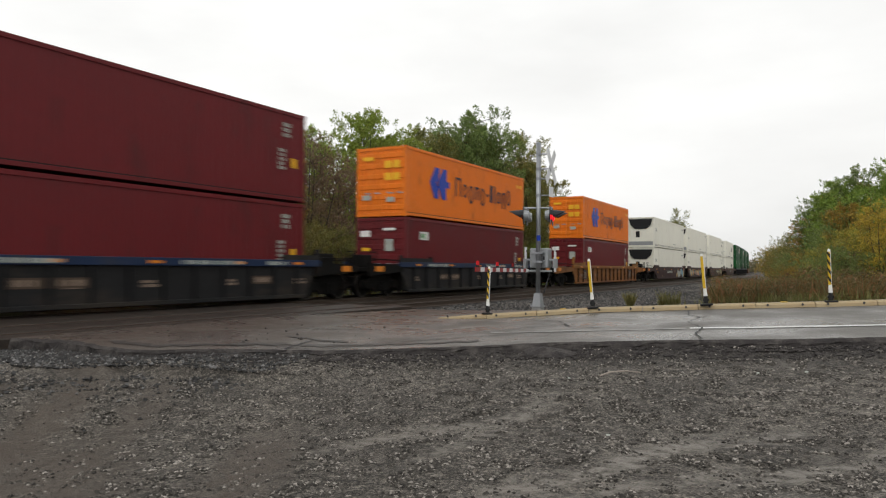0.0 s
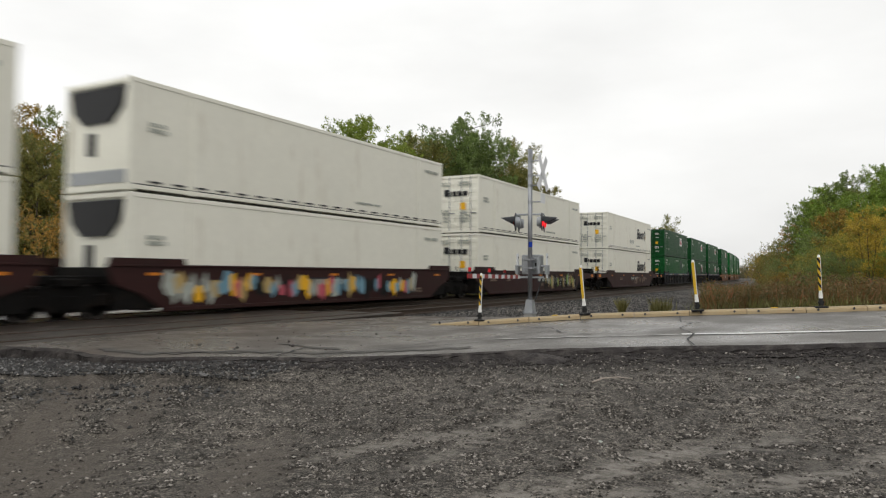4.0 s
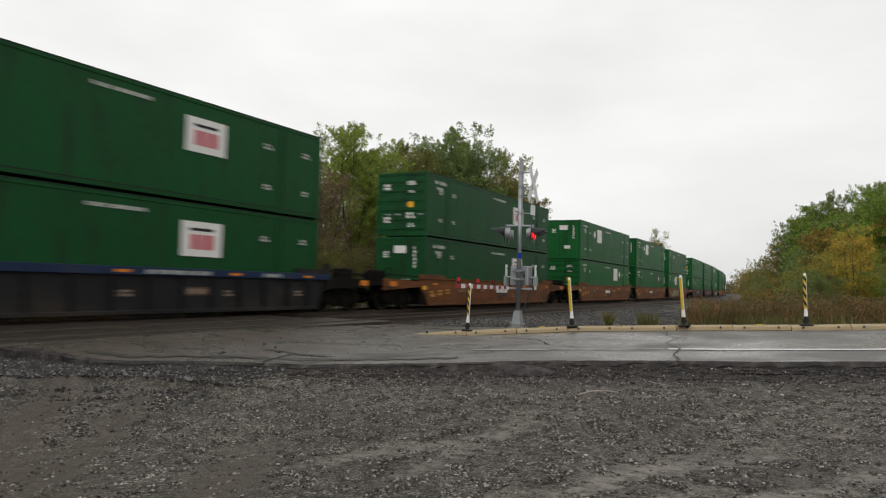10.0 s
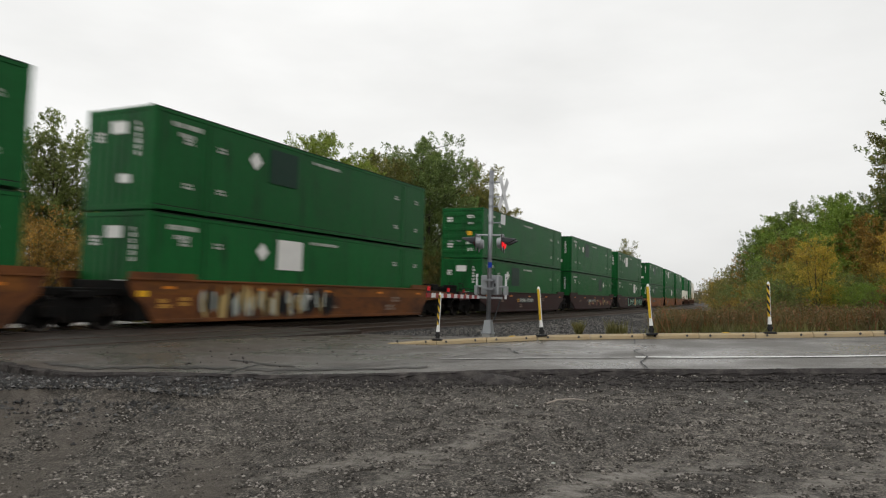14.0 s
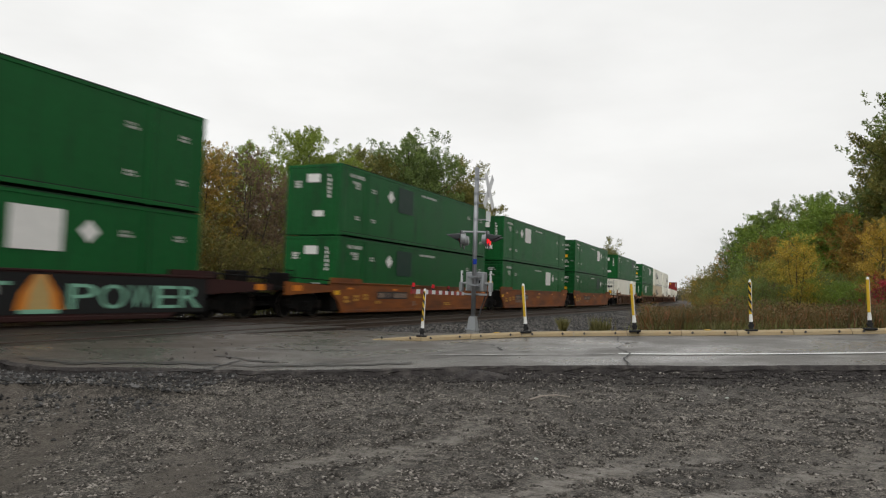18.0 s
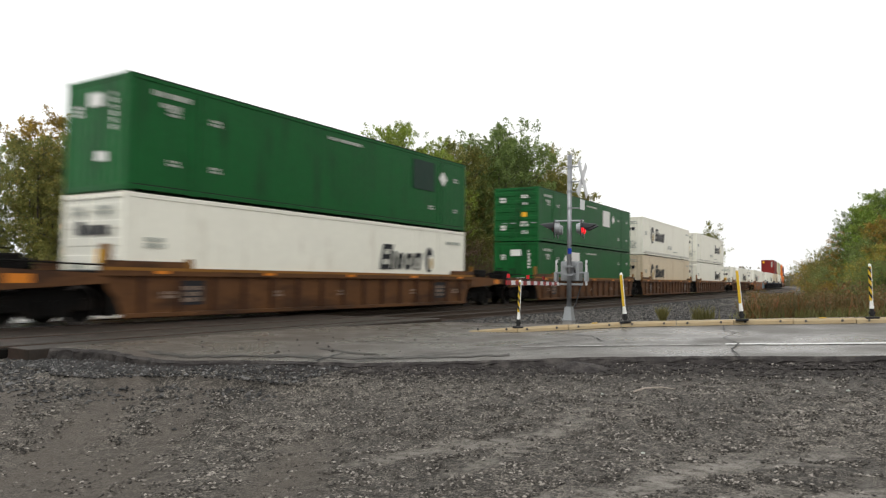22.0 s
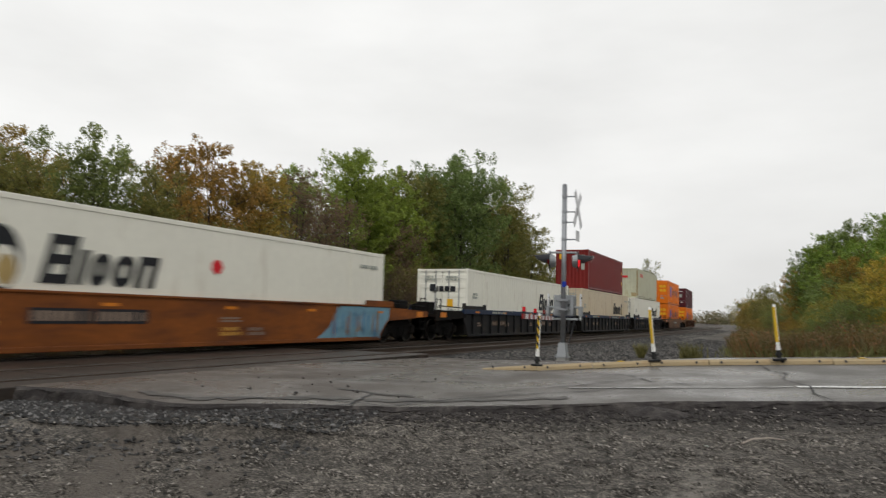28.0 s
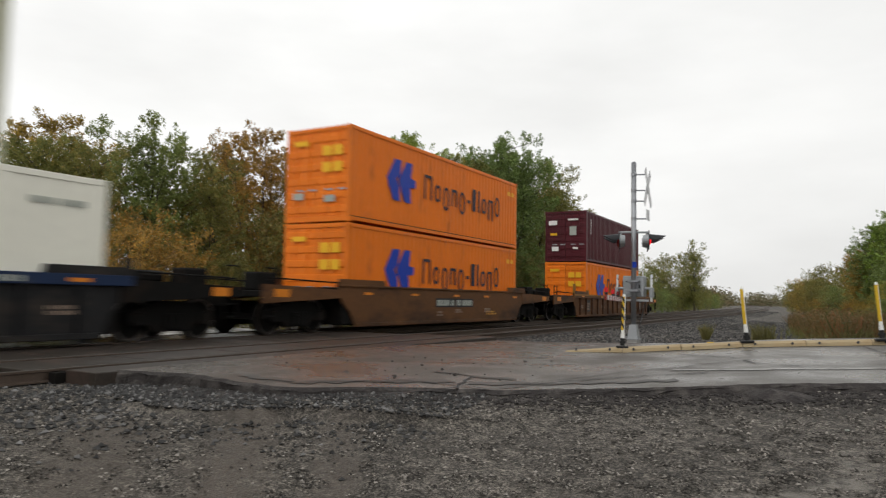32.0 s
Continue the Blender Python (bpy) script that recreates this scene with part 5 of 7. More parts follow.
def well_car(style, body, lead_end, trail_end, lead_kind, trail_kind, seed=0):
    """One well unit; y runs from its leading end. body: the well's (y0, y1). kinds: 'art' (shared truck) or 'end' (platform and coupler)."""
    car = thing("well_car", STYLE_WORDS[style], "well car", "well cars of the train")
    side = {"blue": "well_black", "tan": "well_tan", "orange": "well_orange", "brown": "well_brown", "maroon": "well_maroon", "rust": "well_brown", "streaked": "well_rust"}[style]
    chord = {"blue": "well_blue", "tan": "chord_yellow", "orange": "well_orange", "brown": "chord_yellow", "maroon": "well_maroon", "rust": "well_brown", "streaked": "well_rust"}[style]
    ribbed = style in ("blue", "tan", "brown")
    y0, y1 = body
    rng = random.Random(seed)
    low = 0.2
    taper = 1.4 if style == "maroon" else (0.35 if ribbed else 0.6)
    for s in (-1, 1):
        xo, xi = s * 1.385, s * 1.325
        a, b = sorted((xo if not ribbed else s * 1.335, s * 1.30 if ribbed else xi))
        part("side_plate", prism([(y0 + taper, low), (y1 - taper, low), (y1 - taper * 0.5, 0.62), (y1 + 0.05, 0.86), (y1 + 0.25, 1.3), (y0 - 0.25, 1.3), (y0 - 0.05, 0.86), (y0 + taper * 0.5, 0.62)], a, b), M[side], car)
        a, b = sorted((s * 1.425, s * 1.3))
        part("top_chord", box(a, b, y0 - 0.25, y1 + 0.25, 1.15 if ribbed else 1.3, 1.36, 0.01), M[side if style in ("brown", "tan") else chord], car)
        if style in ("brown", "tan") and s > 0:
            part("chord_edge", box(1.4255, 1.431, y0 - 0.25, y1 + 0.25, 1.285, 1.362), M[chord], car, "thin yellow edge of the top chord")
        a, b = sorted((s * 1.41, s * 1.29))
        part("bottom_sill", box(a, b, y0 + taper, y1 - taper, low - 0.06, low + 0.05, 0.01), M[side], car)
        # raised plates over the ends of the well
        for e0, e1 in ((y0 - 0.25, y0 + 2.1), (y1 - 1.6, y1 + 0.25)):
            a, b = sorted((s * 1.42, s * 1.36))
            part("end_rail", prism([(e0, 1.36), (e1, 1.36), (e1 - 0.05, 1.52), (e0 + 0.05, 1.52)], a, b), M["well_black" if style == "blue" else (side if style in ("brown", "tan") else chord)], car)
    if ribbed:
        me = None
        n = int((y1 - y0 - 1.6) / 1.02)
        for i in range(n + 1):
            y = y0 + 0.85 + i * (y1 - y0 - 1.7) / n
            if me is None:
                bm = box(1.30, 1.42, -0.05, 0.05, low + 0.05, 1.16, 0.008)
                me = bpy.data.meshes.new("rib")
                bm.to_mesh(me)
                bm.free()
                # the ribs' shading is painted in by a darker material
                me.materials.append(M["rib_shade_black" if style == "blue" else "rib_shade_brown"])
            o = new("rib", me)
            o.parent = car
            o.location = (0, y, 0)
    if style == "streaked":
        # the upper band of the side keeps more of its paint
        part("upper_band", box(1.386, 1.3885, y0 + 0.3, y1 - 0.3, 0.93, 1.29), M["well_band"], car, "brighter orange upper band of the side")
    if style in ("streaked", "orange"):
        part("yellow_tag", box(1.39, 1.396, y0 + 0.06, y0 + 0.4, 0.86, 1.02), M["yellow_mark"], car)
        for j in range(3):
            writing("stencil", 1.39, y0 + 0.75 + 0.75 * j, y0 + 1.2 + 0.75 * j, 0.55 + 0.06 * j, 0.85 + 0.04 * j, M["faded_yellow"], car, 2)
    if style == "blue":
        for f, wide in ((0.17, 1.7), (0.56, 2.2), (0.83, 0.9)):
            ys = y0 + (y1 - y0) * f + rng.uniform(-0.4, 0.4)
            writing("chord_mark", 1.4265, ys, ys + wide, 1.19, 1.30, M["grey_mark"], car)
        step = (y1 - y0 - 1.7) / int((y1 - y0 - 1.6) / 1.02)
        for k in (2, 3, 9):
            ys = y0 + 0.85 + k * step
            plate("faded_panel", 1.337, ys + 0.12, ys + step - 0.12, 0.62, 0.86, M["faded_field"], car, "faded tan paint field")
            writing("panel_mark", 1.3445, ys + 0.2, ys + step - 0.2, 0.67, 0.81, M["faded_stencil"], car)
    if ribbed:
        tint = M["well_black" if style == "blue" else "chord_yellow"]
        for yg, top in ((y0 - 0.14, 1.9 if style != "blue" else 1.62), (y1 + 0.14, 1.72), (y0 + 2.2, 1.6)):
            part("container_guide", prism([(yg - 0.11, 1.36), (yg + 0.11, 1.36), (yg + 0.08, top), (yg - 0.08, top)], 1.31, 1.41), tint, car)
    # dark cast gussets behind the cut-away corners of the sides
    for s in (-1, 1):
        a, b = sorted((s * 1.328, s * 1.304))
        for e0, e1 in ((y0 + 0.05, y0 + taper + 0.1), (y1 - taper - 0.1, y1 - 0.05)):
            part("end_gusset", box(a, b, e0, e1, 0.24, 1.0, 0.008), M["running_gear"], car)
    for y in (y0 + 0.1, y1 - 0.1):
        part("bulkhead", box(-1.3, 1.3, y - 0.06, y + 0.06, 0.2, 1.28, 0.02), M["running_gear"], car)
    # floor members
    for f in (0.06, 0.3, 0.5, 0.7, 0.94):
        y = y0 + (y1 - y0) * f
        part("floor_beam", box(-1.32, 1.32, y - 0.18, y + 0.18, 0.18, 0.31, 0.01), M["running_gear"], car)
    # reflectors and stencils
    for k in range(5):
        y = y0 + 1.0 + k * (y1 - y0 - 2.0) / 4 + rng.uniform(-0.2, 0.2)
        z = 1.21 if ribbed else 1.08
        part("reflector", box(1.388 if not ribbed else 1.426, 1.394 if not ribbed else 1.432, y, y + 0.42, z, z + 0.075), M["reflector"], car, "orange reflective strip")
    if not ribbed:
        yb = y0 + (y1 - y0) * rng.uniform(0.36, 0.5) - (4.3 if style == "orange" else 0.0)
        if style == "streaked":
            part("number_panel", box(1.3895, 1.3945, yb, yb + 1.75, 0.66, 1.04), M["black_mark"], car, "black panel with three white blocks")
            for j in range(3):
                part("panel_block", box(1.3945, 1.3985, yb + 0.14 + 0.52 * j, yb + 0.56 + 0.52 * j, 0.73, 0.97), M["white_mark"], car)
        else:
            for j in range(2):
                part("number_panel", box(1.3895, 1.3945, yb + j * 1.45, yb + 1.4 + j * 1.45, 0.7, 1.02), M["black_mark"], car)
                writing("number_mark", 1.395, yb + 0.08 + j * 1.45, yb + 1.32 + j * 1.45, 0.76, 0.96, M["faded_stencil" if style == "orange" else "grey_mark"], car)
        for j in range(4):
            y = y0 + rng.uniform(1.2, y1 - y0 - 1.6)
            zs = rng.choice((0.4, 0.5, 0.75, 0.8))
            writing("stencil", 1.386, y, y + rng.uniform(0.3, 0.9), zs, zs + rng.uniform(0.12, 0.28), M[rng.choice(("faded_stencil", "faded_stencil", "faded_yellow"))], car, 2)
    else:
        for j in range(5):
            y = y0 + 1.3 + j * (y1 - y0 - 2.6) / 4 + rng.uniform(-0.4, 0.4)
            writing("stencil", 1.336, y, y + rng.uniform(0.3, 0.6), 0.6, 0.8, M["faded_stencil"], car, 2)
    if style in ("brown", "tan"):
        for y in (y0 + 1.95, y1 - 2.75):
            panel = part("number_panel", box(1.336, 1.345, y, y + 0.8, 0.42, 1.05), M["black_mark"], car, "black panel with pale number marks")
            tagged(writing("number_mark", 1.3455, y + 0.1, y + 0.7, 0.5, 0.95, M["faded_stencil"], panel, 3), kind="stuff")
    # ends
    for kind, inner, outer, sg in ((lead_kind, y0, lead_end, -1), (trail_kind, y1, trail_end, 1)):
        if kind == "art":
            part("end_platform", box(-0.9, 0.9, min(inner, outer), max(inner, outer), 0.86, 1.06, 0.02), M["running_gear"], car)
            if sg < 0:
                add_truck(car, outer)
                part("side_bearing", box(-1.2, 1.2, outer - 0.3, outer + 0.3, 0.8, 1.0, 0.03), M["running_gear"], car)
                part("hand_rail", rod((1.25, outer - 0.4, 1.06), (1.25, outer - 0.4, 1.5), 0.025, 6), M["running_gear"], car)
        else:
            p0, p1 = sorted((inner, outer - sg * 0.35))
            part("end_platform", box(-1.32, 1.32, p0, p1, 0.98, 1.14, 0.02), M["running_gear"], car)
            for s in (-1, 1):
                a, b = sorted((s * 1.40, s * 1.34))
                part("platform_side", prism([(p0, 0.82), (p1, 0.98), (p1, 1.2), (p0, 1.3)], a, b), M[side if style != "blue" else "running_gear"], car)
                part("grab_rail", rod((s * 1.38, p0 + 0.2, 1.46), (s * 1.38, p1 - 0.2, 1.4), 0.02, 6), M["running_gear"], car)
            mid = (inner + outer) / 2 - sg * 0.25
            add_truck(car, mid)
            part("coupler", box(-0.14, 0.14, min(outer - sg * 0.5, outer + sg * 0.02), max(outer - sg * 0.5, outer + sg * 0.02), 0.72, 0.98, 0.04), M["running_gear"], car)
            ladder = part("ladder", rod((1.34, outer - sg * 0.45, 0.45), (1.34, outer - sg * 0.45, 1.75), 0.022, 6), M["running_gear"], car)
            for z in (0.5, 0.8, 1.1, 1.4, 1.7):
                part("rung", rod((1.34, outer - sg * 0.45, z), (1.34, outer - sg * 0.85, z), 0.016, 6), M["running_gear"], ladder)
            part("ladder_post", rod((1.34, outer - sg * 0.85, 0.45), (1.34, outer - sg * 0.85, 1.75), 0.022, 6), M["running_gear"], ladder)
            part("brake_housing", box(0.2, 0.75, min(outer - sg * 0.8, outer - sg * 1.5), max(outer - sg * 0.8, outer - sg * 1.5), 1.14, 1.62, 0.04), M["running_gear"], car)
            part("brake_cylinder", rod((-0.2, outer - sg * 1.4, 1.38), (-0.2, outer - sg * 2.1, 1.38), 0.17, 10), M["running_gear"], car)
            part("end_reflector", box(1.402, 1.408, min(outer - sg * 0.75, outer - sg * 1.25), max(outer - sg * 0.75, outer - sg * 1.3), 0.98, 1.18), M["reflector"], car)
    return car


# lead position at the start, length, upper load, lower load, car style, kind of the joint to the next car
G, B = "green", "bison"
CONSIST = [
    (5.6, 40, ("maroon", "wall"), ("maroon", "wall"), "blue", "end"),
    (23.93, 40, ("orange",), ("maroon", "door"), "blue", "end"),
    (46.64, 40, ("orange",), ("maroon", "door"), "tan", "end"),
    (68.44, 53, (B, "none", "white", "reefer"), (B, "none", "white", "reefer"), "maroon", "art"),
    (87.39, 53, (B, "none", "white", "reefer"), (B, "none", "white", "reefer"), "maroon", "art"),
    (107.25, 53, (B, "none", "white", "door"), (B, "none", "white", "door"), "maroon", "end"),
    (130.77, 53, (B, "trail", "white", "door"), (B, "trail", "white", "door"), "maroon", "end"),
    (154.19, 53, (G, "a", 0.675, "door"), (G, "c", 0.675, "door"), "blue", "art"),
    (173.8, 53, (G, "a", 0.675, "wall"), (G, "s", 0.675, "wall"), "blue", "art"),
    (193.28, 53, (G, "a", 0.675, "wall"), (G, "a", 0.675, "wall"), "blue", "end"),
    (216.98, 53, (G, "a", 0.675, "door"), (G, "a", 0.675, "wall"), "streaked", "end"),
    (240.35, 53, (G, "b", 0.33, "wall"), (G, "b", 0.675, "door"), "streaked", "art"),
    (259.81, 53, (G, "b", 0.33, "wall"), (G, "c", 0.675, "door"), "streaked", "art"),
    (279.42, 53, (G, "c", 0.35, "wall"), (G, "b", 0.38, "wall"), "streaked", "end"),
    (302.94, 53, (G, "p", 0.5, "door"), (G, "c", 0.35, "wall"), "maroon", "art"),
    (322.29, 53, (G, "c", 0.33, "wall"), (G, "c", 0.675, "wall"), "maroon", "art"),
    (341.86, 53, (G, "b", 0.33, "wall"), (G, "b", 0.675, "door"), "maroon", "end"),
    (365.53, 53, (G, "c", 0.35, "wall"), (G, "c", 0.35, "wall"), "orange", "art"),
    (385.04, 53, (G, "b", 0.33, "wall"), (G, "b", 0.675, "door"), "orange", "art"),
    (404.95, 53, (G, "b", 0.675, "door"), (G, "c", 0.675, "door"), "orange", "end"),
    (428.02, 53, (G, "c", 0.80, "wall"), (B, "trail", "white", "door"), "brown", "end"),
    (451.84, 53, (G, "b", 0.675, "door"), (G, "b", 0.33, "wall"), "brown", "art"),
    (471.3, 53, (B, "lead", "white", "wall"), (B, "lead", "cream", "wall"), "brown", "art"),
    (491.01, 53, (B, "trail", "white", "door"), (B, "trail", "white", "door"), "brown", "end"),
    (514.38, 53, None, (B, "trail", "white", "door"), "brown", "end"),
    (537.85, 53, None, (B, "lead", "white", "wall", True), "orange", "end"),
    (561.32, 53, None, (B, "trail", "white", "door"), "blue", "art"),
    (580.93, 53, ("brick", "wall"), (B, "trail", "cream", "door"), "blue", "art"),
    (600.48, 53, ("greygreen", "wall"), (B, "trail", "white", "door"), "blue", "end"),
    (624.48, 40, ("orange",), ("orange",), "rust", "end"),
    (646.57, 40, ("burgundy", "door"), ("orange",), "brown", "end"),
]
WELL53 = {46.64, 646.57}
TEMPLATES = {}


def load(spec):
    """A container of that kind: the first is built, the rest are copies of it."""
    if spec not in TEMPLATES:
        kind = spec[0]
        if kind == G:
            ob = green_container(*spec[1:])
        elif kind == B:
            ob = bison_container(*spec[1:])
        elif kind == "orange":
            ob = orange_container()
        elif kind == "maroon":
            marks = [("logo_mark", -4.6, 2.0, 0.7, 0.34, "white_mark"), ("logo_mark", -4.7, 2.06, 0.4, 0.2, "lime_mark"), ("number_mark", 5.2, 2.05, 0.35, 0.5, "grey_mark"), ("caution_mark", 5.55, 1.1, 0.22, 0.3, "yellow_mark"), ("number_mark", 5.0, 1.0, 0.3, 0.7, "grey_mark")]
            ob = plain_container("maroon", "maroon corrugated forty foot container, stacked on the train", spec[1], marks)
        elif kind == "brick":
            marks = [("number_mark", -5.0, 1.9, 0.12, 0.6, "grey_mark"), ("caution_mark", -4.6, 2.35, 0.4, 0.2, "grey_mark"), ("caution_mark", 5.6, 0.8, 0.2, 0.3, "yellow_mark"), ("caution_mark", 5.6, 1.7, 0.2, 0.25, "yellow_mark")]
            ob = plain_container("brick", "brick red corrugated container on top of a cream one", spec[1], marks)
        elif kind == "burgundy":
            marks = [("number_mark", -5.2, 1.6, 0.14, 0.9, "white_mark"), ("number_mark", 5.0, 2.3, 0.7, 0.12, "white_mark")]
            ob = plain_container("burgundy", "dark burgundy container with white door lettering shapes", spec[1], marks)
        else:
            marks = []
            ob = plain_container("greygreen", "pale grey-green container with red logo shapes and rust", spec[1], marks)
        TEMPLATES[spec] = ob
        return ob
    return copy_thing(TEMPLATES[spec], Matrix())


def build_train():
    bodies = []
    for lead, feet, *_ in CONSIST:
        length = 16.15 if feet == 53 else 12.19
        mid = lead + length / 2
        half = 16.85 / 2 if feet == 53 or lead in WELL53 else 12.9 / 2
        bodies.append((mid - half, mid + half, mid))
    for i, (lead, feet, upper, lower, style, joint) in enumerate(CONSIST):
        y0, y1, mid = bodies[i]
        lead_end = (bodies[i - 1][1] + y0) / 2 if i else y0 - 2.6
        trail_end = (y1 + bodies[i + 1][0]) / 2 if i + 1 < len(bodies) else y1 + 3.1
        lead_kind = CONSIST[i - 1][5] if i else "end"
        car = well_car(style, (y0 - mid, y1 - mid), lead_end - mid, trail_end - mid, lead_kind, joint, i)
        MOVING.append((car, mid, 0.0))
        if lead == 87.39:
            graffiti(car, -7.0, 5.5, 5, [M["pink_mark"], M["grey_mark"], M["tan_mark"], M["yellow_mark"], M["seam"], M["sky_paint"], M["sky_paint"]], 60)
        if lead == 68.44:
            graffiti(car, 3.0, 7.5, 6, [M["grey_mark"], M["sky_paint"], M["tan_mark"]], 8)
        if lead == 107.25:
            graffiti(car, 1.0, 6.8, 7, [M["lime_paint"], M["tan_mark"], M["seam"], M["grey_mark"], M["seam"]], 44)
        if lead == 279.42:
            graffiti(car, -6.2, 0.5, 8, [M["grey_mark"], M["seam"], M["tan_mark"], M["seam"]], 60, 1.1)
        if lead == 130.77:
            graffiti(car, 0.5, 4.5, 15, [M["faded_stencil"], M["well_maroon"], M["faded_field"]], 30, 0.6)
        if lead == 341.86:
            painted_words(car)
        if lead == 322.29:
            graffiti(car, -2.0, 7.6, 12, [M["faded_stencil"], M["burgundy"], M["brick"], M["faded_field"], M["tan_mark"]], 46, 0.42)
        if lead == 537.85:
            part("graffiti_field", prism([(4.15, 0.26), (7.75, 0.26), (8.05, 0.62), (8.35, 0.86), (8.6, 1.29), (5.35, 1.29), (5.0, 0.95), (4.75, 0.6)], 1.3855, 1.3875), M["sky_paint"], car, "pale blue sprayed field")
            graffiti(car, 4.9, 7.7, 10, [M["blue_paint"], M["sky_paint"], M["faded_stencil"], M["sky_paint"]], 40, 1.1)
        z = 0.31
        for spec in (lower, upper):
            if spec is None:
                continue
            ob = load(spec)
            MOVING.append((ob, mid, z))
            z += H_BOX + 0.03


M["faded_yellow"] = material("faded_yellow_stencil", (0.46, 0.24, 0.05), 0.7, vary=0.3, scale=5)
M["faded_field"] = material("faded_brown_field_paint", (0.075, 0.052, 0.036), 0.7, vary=0.35, scale=3)
M["faded_stencil"] = material("faded_stencil_paint", (0.23, 0.17, 0.13), 0.7, vary=0.35, scale=6)
M["sky_paint"] = material("pale_blue_spray_paint", (0.16, 0.30, 0.38), 0.55, vary=0.25)
M["lime_paint"] = material("lime_green_spray_paint", (0.22, 0.42, 0.06), 0.55, vary=0.2)
M["pale_green_paint"] = material("pale_green_spray_paint", (0.20, 0.42, 0.30), 0.55, vary=0.2)
M["blue_paint"] = material("blue_spray_paint", (0.06, 0.17, 0.33), 0.55, vary=0.3)
build_train()


# ---- crossing signal ----
MAST = (-7.87, 19.72)


def build_signal():
    mx, my = MAST
    gz = 0.0
    t = thing("crossing_signal", "grey steel crossing signal mast with flashing red lamps and a crossbuck", "crossing signal")
    part("foundation", box(mx - 0.15, mx + 0.15, my - 0.15, my + 0.15, -0.5, -0.01, 0.02), M["concrete"], t)
    bm = bmesh.new()
    bmesh.ops.create_cone(bm, cap_ends=True, segments=4, radius1=0.20, radius2=0.135, depth=0.4, matrix=Matrix.Translation((mx, my, 0.2)) @ Matrix.Rotation(radians(45), 4, "Z"))
    add_box(bm, mx - 0.165, mx + 0.165, my - 0.165, my + 0.165, -0.02, 0.03, 0.008)
    part("base_casting", bm, M["aluminium"], t)
    for bx in (-1, 1):
        part("anchor_bolt", rod((mx + 0.16 * bx, my - 0.17, 0.0), (mx + 0.16 * bx, my - 0.17, 0.09), 0.02, 6), M["steel"], t)
    smooth(part("mast", rod((mx, my, 0.1), (mx, my, 4.93), 0.07, 14), M["steel"], t))
    part("mast_cap", rod((mx, my, 4.93), (mx, my, 4.97), 0.075, 14, 0.03), M["steel"], t)
    # the road runs along +x here: the crossbuck faces the traffic that comes from +x
    d = ROAD_DIR
    side = ROAD_SIDE
    def at(a, s, z):
        return (mx + d.x * a + side.x * s, my + d.y * a + side.y * s, z)
    for z in (3.35, 3.85, 4.15, 4.6):
        br = part("bracket", rod(at(0, 0, z), at(0.34, 0.0, z), 0.02, 6), M["steel"], t)
        part("clamp", rod((mx, my, z - 0.04), (mx, my, z + 0.04), 0.078, 12), M["steel"], t)
    for sg in (-1, 1):
        bm = bmesh.new()
        m = Matrix.Translation(at(0.38 + 0.012 * sg, 0, 4.22)) @ Matrix.Rotation(radians(1), 4, "Z") @ Matrix.Rotation(radians(37 * sg), 4, "X")
        r = bmesh.ops.create_cube(bm, size=1.0, matrix=m @ Matrix.Diagonal((0.01, 0.23, 1.22, 1)))
        part("crossbuck_blade", bm, M["sign_white"], t, "white crossbuck blade seen nearly edge-on")
    bm = bmesh.new()
    bmesh.ops.create_cube(bm, size=1.0, matrix=Matrix.Translation(at(0.38, 0, 3.45)) @ Matrix.Rotation(radians(-1), 4, "Z") @ Matrix.Diagonal((0.01, 0.34, 0.3, 1)))
    part("tracks_sign", bm, M["sign_white"], t)
    # one arm along the road; at each end a pair of lamps that face the traffic from that side
    part("lamp_arm", rod(at(-0.42, 0, 2.97), at(0.42, 0, 2.97), 0.03, 8), M["aluminium"], t)
    for face in (-1, 1):
        part("cross_arm", rod(at(face * 0.36, -0.42, 2.93), at(face * 0.36, 0.42, 2.93), 0.03, 8), M["aluminium"], t)
        for s in (-0.38, 0.38):
            c = Vector(at(face * 0.4, s, 2.72))
            axis = d * face
            disc = part("lamp_backboard", rod(c - axis * 0.02, c, 0.27, 24), M["lamp_black"], t, "round black lamp backboard")
            part("lamp_housing", rod(c - axis * 0.16, c - axis * 0.02, 0.13, 14, 0.17), M["aluminium"], t)
            on = face > 0
            part("lens", rod(c + axis * 0.001, c + axis * 0.05, 0.145, 18, 0.10), M["lens_red"] if on else M["lens_dark"], disc, "red lamp lens")
            bm = bmesh.new()
            n = 12
            ring = []
            for i in range(n + 1):
                ang = math.pi * (0.02 + 0.96 * i / n)
                off = side * (0.17 * math.cos(ang)) + Vector((0, 0, 0.17 * math.sin(ang)))
                ring.append((c + off, c + off * 0.9 + axis * (0.14 + 0.30 * math.sin(ang)) - Vector((0, 0, 0.03))))
            va = [bm.verts.new(a) for a, _ in ring]
            vb = [bm.verts.new(b) for _, b in ring]
            for i in range(n):
                bm.faces.new((va[i], va[i + 1], vb[i + 1], vb[i]))
            hood = part("hood", bm, M["lamp_black"], disc, "long black lamp visor")
            mod = hood.modifiers.new("wall", "SOLIDIFY")
            mod.thickness = 0.008
            part("lamp_hanger", rod(at(face * 0.36, s, 2.93), at(face * 0.36, s, 2.75), 0.025, 8), M["aluminium"], t)
    # blue plate and the gate machine with its counterweight arms
    bm = bmesh.new()
    bmesh.ops.create_cube(bm, size=1.0, matrix=Matrix.Translation((mx + 0.04, my - 0.075, 2.06)) @ Matrix.Diagonal((0.12, 0.008, 0.16, 1)))
